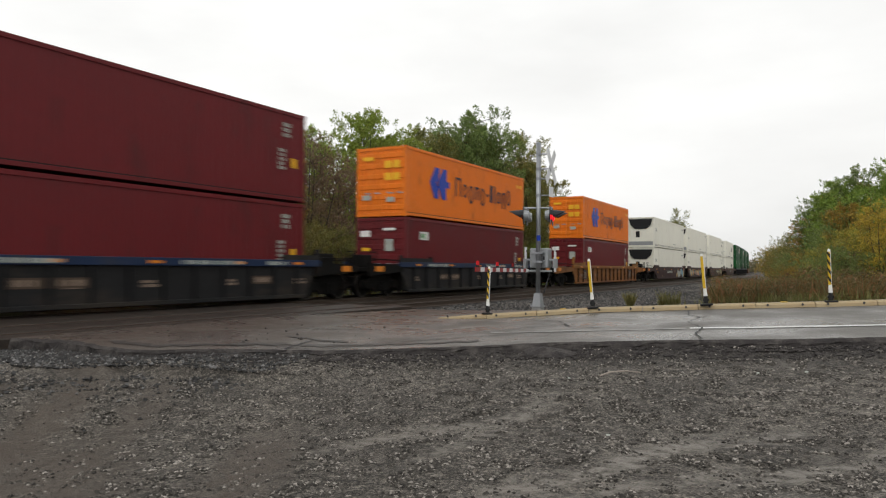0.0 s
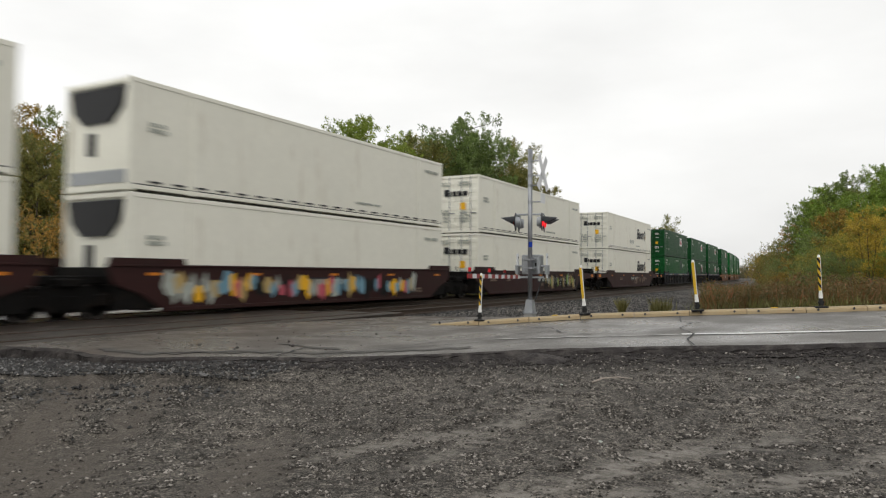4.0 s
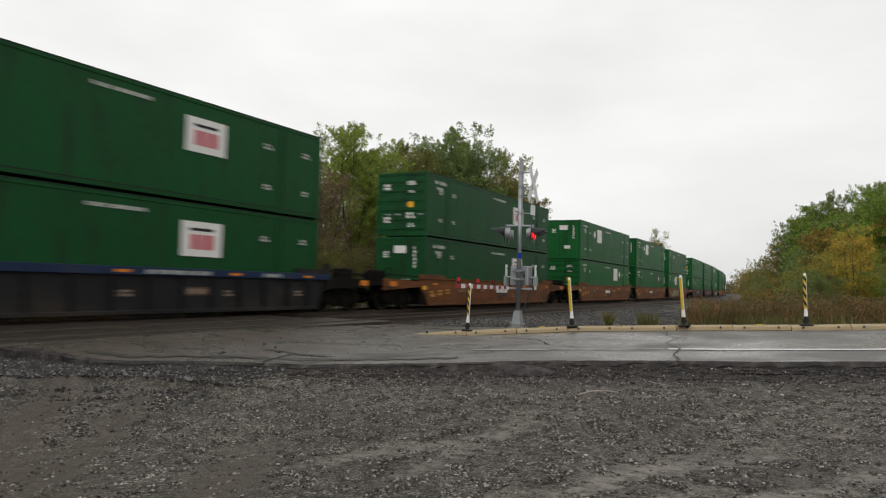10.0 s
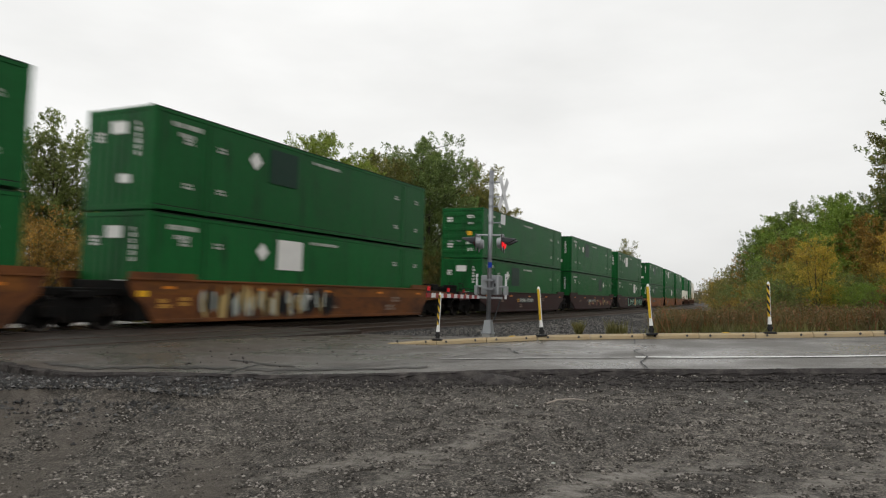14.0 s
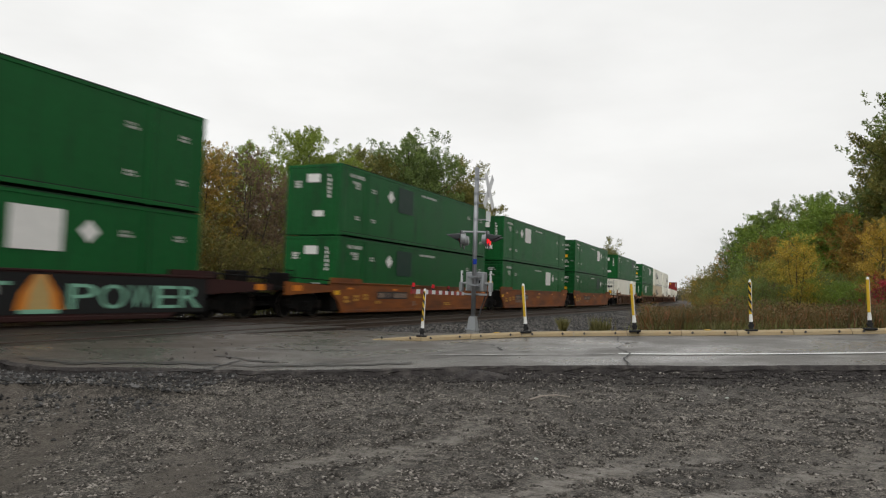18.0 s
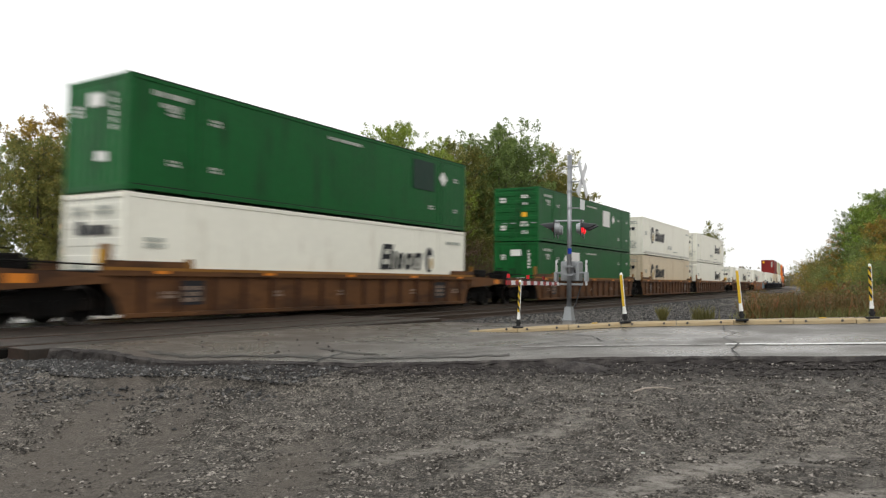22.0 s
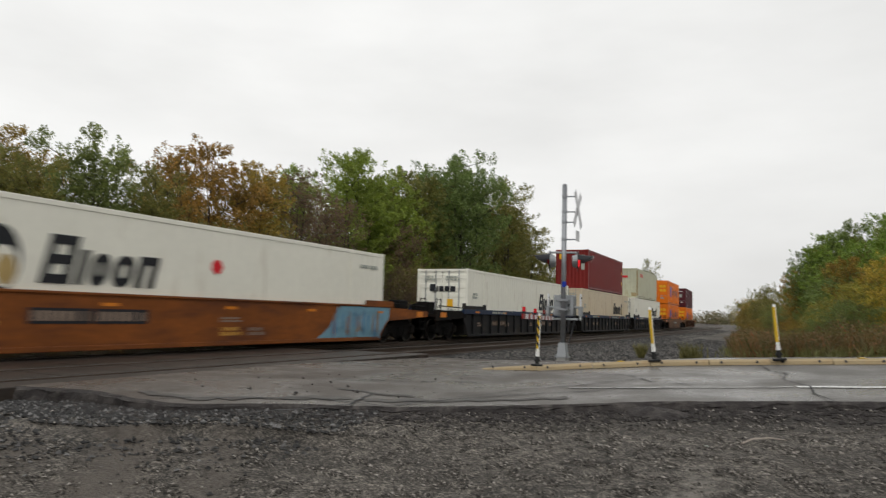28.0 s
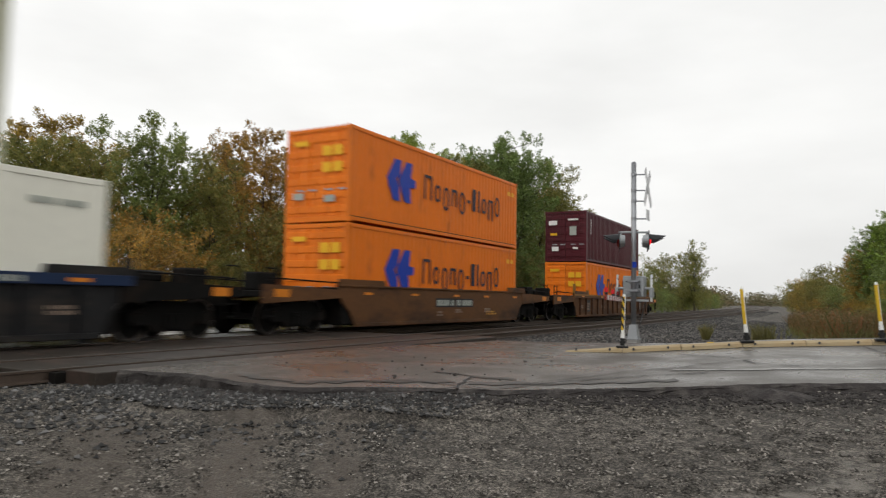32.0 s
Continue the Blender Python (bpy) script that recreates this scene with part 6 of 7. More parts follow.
    part("notice_plate", bm, M["blue_mark"], t, "small blue notice plate")
    return t


def build_gate():
    """Crossing gate machine and its lowered striped arm, which runs across the far lane towards the railway."""
    mx, my = MAST
    t = thing("crossing_gate", "lowered crossing gate with grey machine and red-white striped arm", "crossing gate")
    c = Vector((mx - 0.05, my + 0.34, 1.46))
    bm = box(c.x - 0.3, c.x + 0.28, c.y - 0.18, c.y + 0.2, c.z - 0.3, c.z + 0.3, 0.03)
    part("machine_case", bm, M["aluminium"], t, "grey gate machine case")
    part("case_door", box(c.x - 0.24, c.x + 0.22, c.y - 0.2, c.y - 0.18, c.z - 0.22, c.z + 0.22, 0.008), M["aluminium"], t)
    part("case_latch", box(c.x + 0.16, c.x + 0.2, c.y - 0.225, c.y - 0.2, c.z - 0.05, c.z + 0.05), M["lamp_black"], t)
    part("case_vent", box(c.x - 0.2, c.x - 0.02, c.y - 0.21, c.y - 0.2, c.z + 0.12, c.z + 0.15), M["lamp_black"], t)
    for x in (c.x - 0.5, c.x + 0.46):
        part("counterweight_arm", box(x - 0.022, x + 0.022, c.y - 0.05, c.y + 0.05, c.z - 0.42, c.z + 0.34, 0.008), M["sign_white"], t, "white-painted counterweight arm")
        for k in range(4):
            part("counterweight", box(x - 0.045, x + 0.045, c.y - 0.10 + 0.055 * k, c.y - 0.055 + 0.055 * k, c.z - 0.3, c.z - 0.02, 0.008), M["aluminium"], t)
        part("arm_bolt", rod((x - 0.03, c.y, c.z + 0.22), (x + 0.03, c.y, c.z + 0.22), 0.03, 8), M["lamp_black"], t)
    part("cable_conduit", rod((c.x + 0.3, c.y + 0.1, c.z - 0.3), (MAST[0] + 0.16, MAST[1] + 0.05, 0.4), 0.018, 6), M["lamp_black"], t)
    for z in (c.z - 0.12, c.z + 0.14):
        part("mounting_clamp", box(c.x - 0.12, c.x + 0.2, c.y - 0.42, c.y - 0.2, z - 0.03, z + 0.03, 0.006), M["steel"], t)
    part("shaft", rod((c.x - 0.52, c.y, c.z - 0.05), (c.x + 0.48, c.y, c.z - 0.05), 0.035, 8), M["aluminium"], t)
    part("arm_base", box(c.x - 0.45, c.x + 0.45, c.y - 0.26, c.y - 0.22, c.z - 0.42, c.z - 0.36, 0.008), M["aluminium"], t)
    # striped arm over the lane
    a = Vector((mx - 0.25, my - 0.2, 1.08))
    b_end = Vector((-6.81, 13.5, 1.12))
    d = (b_end - a).normalized()
    n = 16
    length = (b_end - a).length
    for i in range(n):
        p, q = a + d * (length * i / n), a + d * (length * (i + 1) / n - 0.004)
        bm = bmesh.new()
        m = Matrix.Translation((p + q) / 2) @ Matrix.Rotation(math.atan2(d.y, d.x), 4, "Z")
        bmesh.ops.create_cube(bm, size=1.0, matrix=m @ Matrix.Diagonal(((q - p).length, 0.03, 0.1, 1)))
        part("arm_stripe", bm, M["gate_red"] if i % 2 else M["sign_white"], t)
    for f in (0.97, 0.66, 0.36):
        p = a + d * (length * f)
        lamp = part("arm_lamp_base", box(p.x - 0.03, p.x + 0.03, p.y - 0.03, p.y + 0.03, p.z + 0.05, p.z + 0.1), M["lamp_black"], t)
        part("arm_lamp", rod((p.x, p.y, p.z + 0.1), (p.x, p.y, p.z + 0.19), 0.04, 10, 0.034), M["lens_dim"] if f > 0.6 else M["lens_dark"], t, "small red gate arm lamp")


build_signal()
build_gate()


# ---- median curb and posts ----
POSTS = [(-6.44, 13.35, 2.0), (-4.31, 13.91, -5.0), (-2.19, 14.45, -5.0), (-0.05, 15.19, -2.0), (2.05, 15.72, -2.5), (4.15, 16.33, 1.0)]


def curb_xy(a):
    p = ROAD_DIR * a + ROAD_SIDE * 14.66
    return p.x, p.y


def build_curb():
    t = thing("median_curb", "weathered yellow plastic kerb bolted along the road edge", "kerb")
    ang = math.degrees(math.atan2(ROAD_DIR.y, ROAD_DIR.x))
    a0 = -3.55
    seg = 1.06
    rng = random.Random(12)
    for i in range(16):
        x, y = curb_xy(a0 + (i + 0.5) * seg)
        slope = math.degrees(math.atan2(road_z(x + 0.4, 14.6) - road_z(x - 0.4, 14.6), 0.8))
        bm = prism([(-0.16, 0.0), (0.16, 0.0), (0.145, 0.06), (0.07, 0.095), (-0.07, 0.095), (-0.145, 0.06)], -seg / 2 + 0.006, seg / 2 - 0.006)
        if i == 0:
            for v in bm.verts:
                if v.co.x < 0:
                    v.co.z *= 0.15
        o = part("curb_section", bm, M["curb"], t)
        o.matrix_basis = pose(x, y, road_z(x, 14.6) + 0.002, 0, -slope, ang + rng.uniform(-0.7, 0.7))
        for k in (-0.32, 0.3):
            b = part("bolt", rod((k, -0.13, 0.045), (k, -0.165, 0.06), 0.022, 8), M["lamp_black"], o)
        if i % 4 == 2:
            part("curb_reflector", box(-0.06, 0.06, -0.05, 0.05, 0.095, 0.111, 0.01), M["post_yellow"], o)


build_curb()


def build_post(x, y, lean, striped):
    t = thing("delineator_post", "leaning yellow and white flexible road marker post" + (" with black stripes" if striped else ""), "marker post", "posts along the kerb")
    t.matrix_basis = pose(x, y, road_z(x, 14.6) + 0.075, 0, lean, 16)
    bm = box(-0.115, 0.115, -0.065, 0.065, 0.0, 0.04, 0.012)
    part("foot", bm, M["post_black"], t, "black rubber foot")
    part("hinge", rod((0, 0, 0.05), (0, 0, 0.19), 0.045, 10, 0.036), M["post_black"], t)
    part("hinge_bar", box(-0.055, 0.055, -0.03, 0.03, 0.09, 0.14, 0.01), M["post_black"], t)
    part("sleeve", rod((0, 0, 0.19), (0, 0, 0.32), 0.040, 12, 0.031), M["post_white"], t)
    # flattened tube that tapers to a round tip
    bm = bmesh.new()
    secs = [(0.3, 0.026), (0.6, 0.027), (0.95, 0.028), (0.99, 0.026), (1.02, 0.018), (1.03, 0.004)]
    rings = []
    n = 14
    for z, r in secs:
        rings.append([bm.verts.new((r * 1.12 * math.cos(i * math.tau / n), r * 0.75 * math.sin(i * math.tau / n), z)) for i in range(n)])
    for ra, rb_ in zip(rings, rings[1:]):
        for i in range(n):
            bm.faces.new((ra[i], ra[(i + 1) % n], rb_[(i + 1) % n], rb_[i]))
    tube = smooth(part("tube", bm, M["post_white"], t))
    # sheeting wraps two thirds of the tube
    bm = bmesh.new()
    k = 9
    lo, hi = 0.34, 0.975
    rows = 13
    grid = []
    for j in range(rows):
        z = lo + (hi - lo) * j / (rows - 1)
        grid.append([bm.verts.new((0.030 * 1.12 * math.cos(math.pi * (0.98 + 0.68 * i / (k - 1))), 0.030 * 0.78 * math.sin(math.pi * (0.98 + 0.68 * i / (k - 1))), z)) for i in range(k)])
    for j in range(rows - 1):
        for i in range(k - 1):
            bm.faces.new((grid[j][i], grid[j][i + 1], grid[j + 1][i + 1], grid[j + 1][i]))
    smooth(part("sheeting", bm, M["post_yellow"], t, "yellow reflective sheeting"))
    if striped:
        for s in range(4):
            z0 = 0.36 + s * 0.16
            bm = bmesh.new()
            a = []
            b = []
            for i in range(k):
                ang = math.pi * (0.98 + 0.68 * i / (k - 1))
                p = (0.0312 * 1.12 * math.cos(ang), 0.0312 * 0.78 * math.sin(ang))
                z = z0 + 0.11 * (1 - i / (k - 1))
                a.append(bm.verts.new((*p, z)))
                b.append(bm.verts.new((*p, min(z + 0.075, 0.97))))
            for i in range(k - 1):
                bm.faces.new((a[i], a[i + 1], b[i + 1], b[i]))
            part("stripe", bm, M["post_black"], t)


for i, (px, py, pl) in enumerate(POSTS):
    build_post(px, py, pl, i in (0, 3))


# ---- trees ----
def ball(rs, n):
    """Even points in a unit ball."""
    p = rs.normal(0, 1, (n, 3))
    return p / np.linalg.norm(p, axis=1)[:, None] * rs.rand(n, 1) ** (1 / 1.8)


def tree_mesh(seed, height, width, leaf, leaves, trunk_r, leaf_size, low, stems):
    """Stems that part low down, limbs that climb along them, twigs that turn upwards; pointed sprays of small leaves along the twigs."""
    rng = random.Random(seed)
    bm = bmesh.new()
    sprays = []
    half_w = width * height / 2
    shrub = stems >= 6
    fork = 0.0 if shrub else height * 0.2
    root = Vector((0, 0, -0.25))
    up = Vector((0, 0, 1))

    def spray(o, d, length):
        o.z = max(o.z, 0.06)
        sprays.append((tuple(o), tuple(d.normalized()), length))

    if fork:
        add_rod(bm, root, (0, 0, fork), trunk_r, 7, trunk_r * 0.75)
    for s in range(stems):
        az = s * 2.4 + rng.uniform(-0.4, 0.4)
        out = Vector((math.cos(az), math.sin(az), 0))
        reach = half_w * rng.uniform(0.3, 0.72) * (0 if s == 0 else 1)
        top = out * reach + up * height * (rng.uniform(0.72, 0.95) if s else 0.97)
        base = up * fork * rng.uniform(0.75, 1.0) if fork else root + out * 0.08 * half_w
        mid = base.lerp(top, 0.5) + out * reach * 0.18
        add_rod(bm, base, mid, trunk_r * 0.6, 5, trunk_r * 0.38)
        add_rod(bm, mid, top, trunk_r * 0.38, 4, trunk_r * 0.08)
        n = max(7, int((46 if shrub else 66) / stems) + 4)
        for i in range(n):
            g = (i + rng.random()) / n
            z = height * low + (top.z - height * low) * g
            f = min(1.0, max(0.0, (z - base.z) / (top.z - base.z)))
            p = base.lerp(mid, f * 2) if f < 0.5 else mid.lerp(top, f * 2 - 1)
            p = Vector((p.x, p.y, max(z, 0.05)))
            a = az + i * 2.4 + rng.uniform(-0.5, 0.5)
            length = half_w * (0.3 + 0.7 * math.sin(math.pi * (0.2 + 0.68 * g))) * rng.uniform(0.5, 1.08) * (0.88 if stems > 1 else 1.0)
            d = Vector((math.cos(a), math.sin(a), rng.uniform(0.15, 0.8) + 0.35 * g)).normalized()
            q = p + d * length
            q.z = min(q.z, height * 0.98)
            add_rod(bm, p, q, trunk_r * 0.2, 3, trunk_r * 0.04)
            for k in range(16):
                u = 0.2 + 0.85 * rng.random() ** 0.8
                side = Vector((rng.gauss(0, 1), rng.gauss(0, 1), rng.gauss(0.25, 0.8)))
                o = p.lerp(q, u) + side * length * 0.13
                o.z = min(o.z, height)
                w = d * 0.5 + side * 0.45 + up * rng.uniform(0.0, 0.6)
                size = height * rng.uniform(0.022, 0.055) * (1.5 if shrub else 1.0)
                if k < 3 and not shrub:
                    add_rod(bm, p.lerp(q, u * 0.9), o + w.normalized() * size, trunk_r * 0.06, 3, trunk_r * 0.015)
                spray(o, w, size)
        for k in range(4):
            spray(mid.lerp(top, 0.55 + 0.15 * k), up + out * rng.uniform(-0.3, 0.5), height * 0.05)
    wood = bpy.data.meshes.new("trunk")
    bm.to_mesh(wood)
    bm.free()
    wood.materials.append(M["bark"])
    rs = np.random.RandomState(seed)
    o = np.array([a for a, _, _ in sprays])
    d = np.array([b for _, b, _ in sprays])
    size = np.array([c for _, _, c in sprays]) * rs.uniform(0.75, 1.25, len(o))
    weight = size**1.8
    count = np.maximum(3, leaves * weight / weight.sum()).astype(int)
    o, d, size = np.repeat(o, count, 0), np.repeat(d, count, 0), np.repeat(size, count)
    n = len(o)
    along = rs.rand(n) ** 0.8
    girth = size * 0.75 * (1.08 - along) ** 0.6
    c = o + d * (along * size * 1.15)[:, None] + ball(rs, n) * girth[:, None]
    c[:, 2] = np.abs(c[:, 2])
    s = leaf_size * rs.uniform(0.55, 1.3, n)
    u = rs.normal(0, 1, (n, 3)) + d * 0.8
    u /= np.linalg.norm(u, axis=1)[:, None]
    w = np.cross(u, rs.normal(0, 1, (n, 3)))
    w /= np.linalg.norm(w, axis=1)[:, None]
    u, w = u * s[:, None], w * s[:, None] * 0.62
    v = np.stack([c - u, c + w + 0.2 * u, c + 1.1 * u - 0.4 * w], 1).reshape(-1, 3)
    me = bpy.data.meshes.new("crown")
    me.vertices.add(3 * n)
    me.vertices.foreach_set("co", v.ravel().astype(np.float32))
    me.loops.add(3 * n)
    me.loops.foreach_set("vertex_index", np.arange(3 * n, dtype=np.int32))
    me.polygons.add(n)
    me.polygons.foreach_set("loop_start", np.arange(0, 3 * n, 3, dtype=np.int32))
    me.polygons.foreach_set("loop_total", np.full(n, 3, dtype=np.int32))
    me.materials.append(LEAF[leaf])
    me.update()
    me.validate()
    return wood, me


LEAF_WORDS = {"green": "mid-green", "bright": "fresh green", "olive": "olive green", "rust": "rust-orange autumn", "yellow": "yellow autumn", "brown": "half-bare brown", "gold": "yellow-green", "red": "crimson"}
TREES = {}


def tree(kind, x, y, z, height, turn, lean=0.0, name="tree", where="behind the railway"):
    """One tree; the mesh of its kind is shared and scaled."""
    seed, base_h, width, leaf, leaves, r, size, low, stems = KINDS[kind]
    if kind not in TREES:
        TREES[kind] = tree_mesh(seed, base_h, width, leaf, leaves, r, size, low, stems)
    wood, crown = TREES[kind]
    noun = "shrub" if name == "shrub" else "tree"
    t = thing(name, LEAF_WORDS[leaf] + " broadleaf " + noun + " standing " + where, noun, "woods along the line")
    k = height / base_h
    t.matrix_basis = pose(x, y, z, lean, 0, turn) @ Matrix.Diagonal((k, k, k, 1))
    for nm, me in (("trunk", wood), ("crown", crown)):
        o = new(nm, me)
        o.parent = t


# seed, height, spread, leaf, leaf count, trunk radius, leaf size
KINDS = {
    "maple": (11, 12.0, 0.62, "green", 48000, 0.17, 0.094, 0.06, 5),
    "ash": (12, 13.0, 0.60, "bright", 56000, 0.16, 0.094, 0.06, 4),
    "willow": (13, 12.0, 0.60, "olive", 46000, 0.16, 0.094, 0.05, 4),
    "rusty": (14, 11.0, 0.56, "rust", 36000, 0.15, 0.09, 0.06, 4),
    "thin": (15, 12.0, 0.46, "olive", 30000, 0.14, 0.086, 0.08, 4),
    "bare": (16, 9.0, 0.50, "brown", 16000, 0.10, 0.07, 0.06, 4),
    "golden": (17, 8.0, 0.60, "yellow", 15000, 0.10, 0.07, 0.03, 4),
    "bush": (18, 4.0, 1.15, "green", 13000, 0.035, 0.054, 0.0, 7),
    "bush_olive": (19, 4.0, 1.15, "olive", 13000, 0.035, 0.054, 0.0, 7),
    "bush_rust": (20, 4.0, 1.1, "rust", 12000, 0.035, 0.054, 0.0, 7),
    "bush_brown": (21, 4.0, 0.9, "brown", 6500, 0.035, 0.045, 0.0, 15),
    "bush_bright": (24, 4.0, 1.15, "bright", 13000, 0.035, 0.054, 0.0, 7),
    "bush_gold": (25, 4.0, 1.1, "gold", 13000, 0.035, 0.054, 0.0, 7),
    "sumac": (22, 3.0, 1.2, "red", 9000, 0.03, 0.045, 0.0, 7),
    "cottonwood": (23, 14.0, 0.60, "green", 58000, 0.18, 0.096, 0.08, 5),
}


def plant_left_woods():
    """The wood behind the railway: a front row of shrubs, tall trees behind."""
    rows = [
        ("willow", -30, 16.0, 7.4), ("maple", -33, 14.6, 7.8), ("willow", -28, 16.5, 7.0), ("maple", -27.5, 19.2, 8.4), ("thin", -26.5, 21.5, 7.4),
        ("rusty", -27, 25.0, 9.3), ("rusty", -27.5, 28.6, 9.0), ("bare", -27, 31.5, 9.4), ("bare", -26.5, 34.0, 8.6), ("ash", -27.5, 38.6, 11.8), ("ash", -27, 41.5, 10.6), ("bare", -25.5, 40.5, 7.6),
        ("willow", -27, 45.5, 11.6), ("cottonwood", -25.5, 50.0, 14.2), ("cottonwood", -27.5, 54.0, 13.8), ("maple", -27, 48.0, 10.5), ("thin", -25.5, 59.5, 13.6), ("thin", -26.5, 63.0, 13.8), ("willow", -27, 69.0, 10.6), ("bush_olive", -26, 74.0, 8.0),
        ("willow", -40, 12.5, 8.6), ("rusty", -38, 22.0, 10.4), ("willow", -39, 33.0, 11.0), ("ash", -39, 46.0, 13.0), ("maple", -38, 58.0, 14.5), ("thin", -38, 70.0, 12.0), ("rusty", -36, 80.0, 9.5),
        ("thin", -24.2, 121.0, 11.4), ("bush_olive", -27, 112.0, 8.5), ("bush", -30, 118.0, 7.0), ("bush_olive", -27, 130.0, 6.5), ("willow", -36, 100.0, 8.0), ("bush_olive", -31, 90.0, 6.5), ("bush", -29, 99.0, 5.5),
    ]
    rng = random.Random(21)
    for k, x, y, h in rows:
        tree(k, x, y, -0.6, h, rng.uniform(0, 360), rng.uniform(-2, 2))
    # an unbroken front of shrubs, in two staggered rows
    for i in range(44):
        y = 16.5 + i * 1.75 + rng.uniform(-0.5, 0.5)
        k = rng.choice(("bush_brown", "bush_olive", "bush_rust", "bush") if y < 28 else (("bush_brown", "bush_brown", "bush_brown", "bush_olive") if y < 43 else ("bush", "bush_olive", "bush_bright", "bush_brown")))
        tree(k, -24.0 - 1.6 * (i % 2) + bend(y) + rng.uniform(-0.5, 0.5), y, -0.6, rng.uniform(3.0, 5.2), rng.uniform(0, 360), 0, "shrub")
    # older shrubs close the wood behind
    for i in range(22):
        y = 19 + i * 3.3 + rng.uniform(-0.8, 0.8)
        tree(rng.choice(("bush", "bush_olive", "bush_brown", "bush_olive")), -32.5 + bend(y) + rng.uniform(-1.5, 1.5), y, -0.6, rng.uniform(5.5, 7.0), rng.uniform(0, 360), 0, "shrub")
    for i in range(14):
        y = 94 + i * 7 + rng.uniform(-2, 2)
        tree(rng.choice(("bush", "bush_olive", "bush_olive")), -23.5 + bend(y) + rng.uniform(-2, 0.5), y, -0.5, rng.uniform(2.6, 4.4), rng.uniform(0, 360), 0, "shrub")


def plant_right_woods():
    """The edge of the wood on the other side: shrubs before taller trees, rising away from the line."""
    rng = random.Random(22)
    where = "beside the gravel bank"
    rows = [
        ("maple", 0.6, 46.0, 6.6), ("maple", -0.9, 46.5, 5.6), ("ash", -0.2, 45.2, 6.0), ("rusty", -1.8, 47.5, 4.3), ("ash", 3.0, 47.0, 7.4), ("maple", 5.4, 44.0, 7.6), ("rusty", 3.8, 40.0, 5.4), ("golden", 1.4, 33.4, 3.9), ("rusty", 0.2, 38.5, 4.2), ("ash", 3.0, 41.5, 6.2), ("rusty", -0.2, 47.0, 4.8), ("thin", -0.4, 52.0, 5.0),
        ("willow", 6.4, 42.5, 10.0), ("maple", 8.4, 43.5, 13.0), ("thin", 7.2, 42.0, 11.0), ("thin", 8.2, 44.5, 13.0), ("willow", 10.6, 42.0, 13.4), ("golden", 4.6, 34.0, 4.6), ("maple", 10.0, 36.0, 9.0), ("willow", 12.0, 40.0, 12.0), ("willow", 12.5, 33.0, 9.0),
        ("bush_olive", -3.2, 56.0, 2.2), ("bush_rust", -2.6, 44.0, 1.3), ("bush", -0.4, 42.0, 3.2), ("bush_olive", 1.8, 36.5, 2.7), ("bush_brown", 0.0, 36.0, 2.2), ("bush", 3.1, 35.0, 2.3), ("bush_olive", 5.2, 35.0, 2.8), ("bush_brown", 4.2, 33.6, 1.9), ("bush_rust", -2.0, 40.0, 1.3),
        ("sumac", 4.7, 30.6, 2.2), ("sumac", 6.1, 30.2, 2.4), ("sumac", 7.6, 30.6, 2.3), ("bush_olive", 8.6, 31.5, 3.0), ("bush", 10.5, 30.5, 3.2),
        ("bush_olive", -5.2, 68.0, 3.0), ("bush_rust", -6.3, 80.0, 3.4), ("bush_olive", -4.0, 76.0, 4.6), ("bush_olive", -8.4, 98.0, 3.6), ("bush_rust", -6.0, 92.0, 4.4), ("maple", -1.0, 72.0, 6.0), ("rusty", -2.0, 86.0, 6.0),
    ]
    for k, x, y, h in rows:
        tree(k, x, y, 0.0, h, rng.uniform(0, 360), rng.uniform(-2, 2), "shrub" if k.startswith(("bush", "sumac")) else "tree", where)
    # thicket that fills the edge of the wood down to the ground, rising away from the line
    def rise(x):
        return lerp_table(x, [(-3.5, 0.6), (-2.2, 0.9), (-1.4, 1.25), (-0.7, 2.1), (0.0, 3.1), (0.6, 4.3), (1.4, 5.8), (4.0, 5.8), (6.0, 6.5), (12.0, 7.0)])
    for row, (y, cut_h) in enumerate(((34.2, 2.0), (36.4, 2.7), (39.0, 3.6), (42.0, 5.0), (45.5, 7.0))):
        x = -2.6 - 0.06 * (y - 34)
        while x < 12.5:
            h = min(rise(x * 42 / y), cut_h) * rng.uniform(0.8, 1.1)
            kinds = ("bush_rust", "bush_olive", "bush_olive", "bush") if x < -0.8 else (("bush", "bush_gold", "bush_bright", "bush_olive", "bush_rust", "bush_bright", "bush") if row < 3 else ("bush", "bush_bright", "bush", "bush_olive"))
            tree(rng.choice(kinds), x, y + rng.uniform(-0.8, 0.8), 0.0, h, rng.uniform(0, 360), 0, "shrub", where)
            x += h * 0.42 + 0.35
    for i in range(10):
        y = 54 + i * 5
        tree(rng.choice(("bush_olive", "bush_rust", "bush_brown", "bush_olive", "bush")), brush_edge(y) + 2.2 + rng.uniform(0, 2.4), y + rng.uniform(-1.5, 1.5), -0.1, rng.uniform(1.5, 2.5), rng.uniform(0, 360), 0, "shrub", where)
    for i in range(18):
        y = 105 + i * 8
        tree(rng.choice(("bush_olive", "bush_rust", "bush", "bush_olive")), -9.0 + bend(y) + rng.uniform(0, 7) + 3, y + rng.uniform(-3, 3), -0.2, rng.uniform(3.5, 5.5), rng.uniform(0, 360), 0, "shrub", where)


def brush_edge(y):
    return lerp_table(y, [(15, -2.4), (23, -3.5), (35, -4.7), (60, -6.6), (95, -9.0), (140, -14.0)])


plant_left_woods()
plant_right_woods()


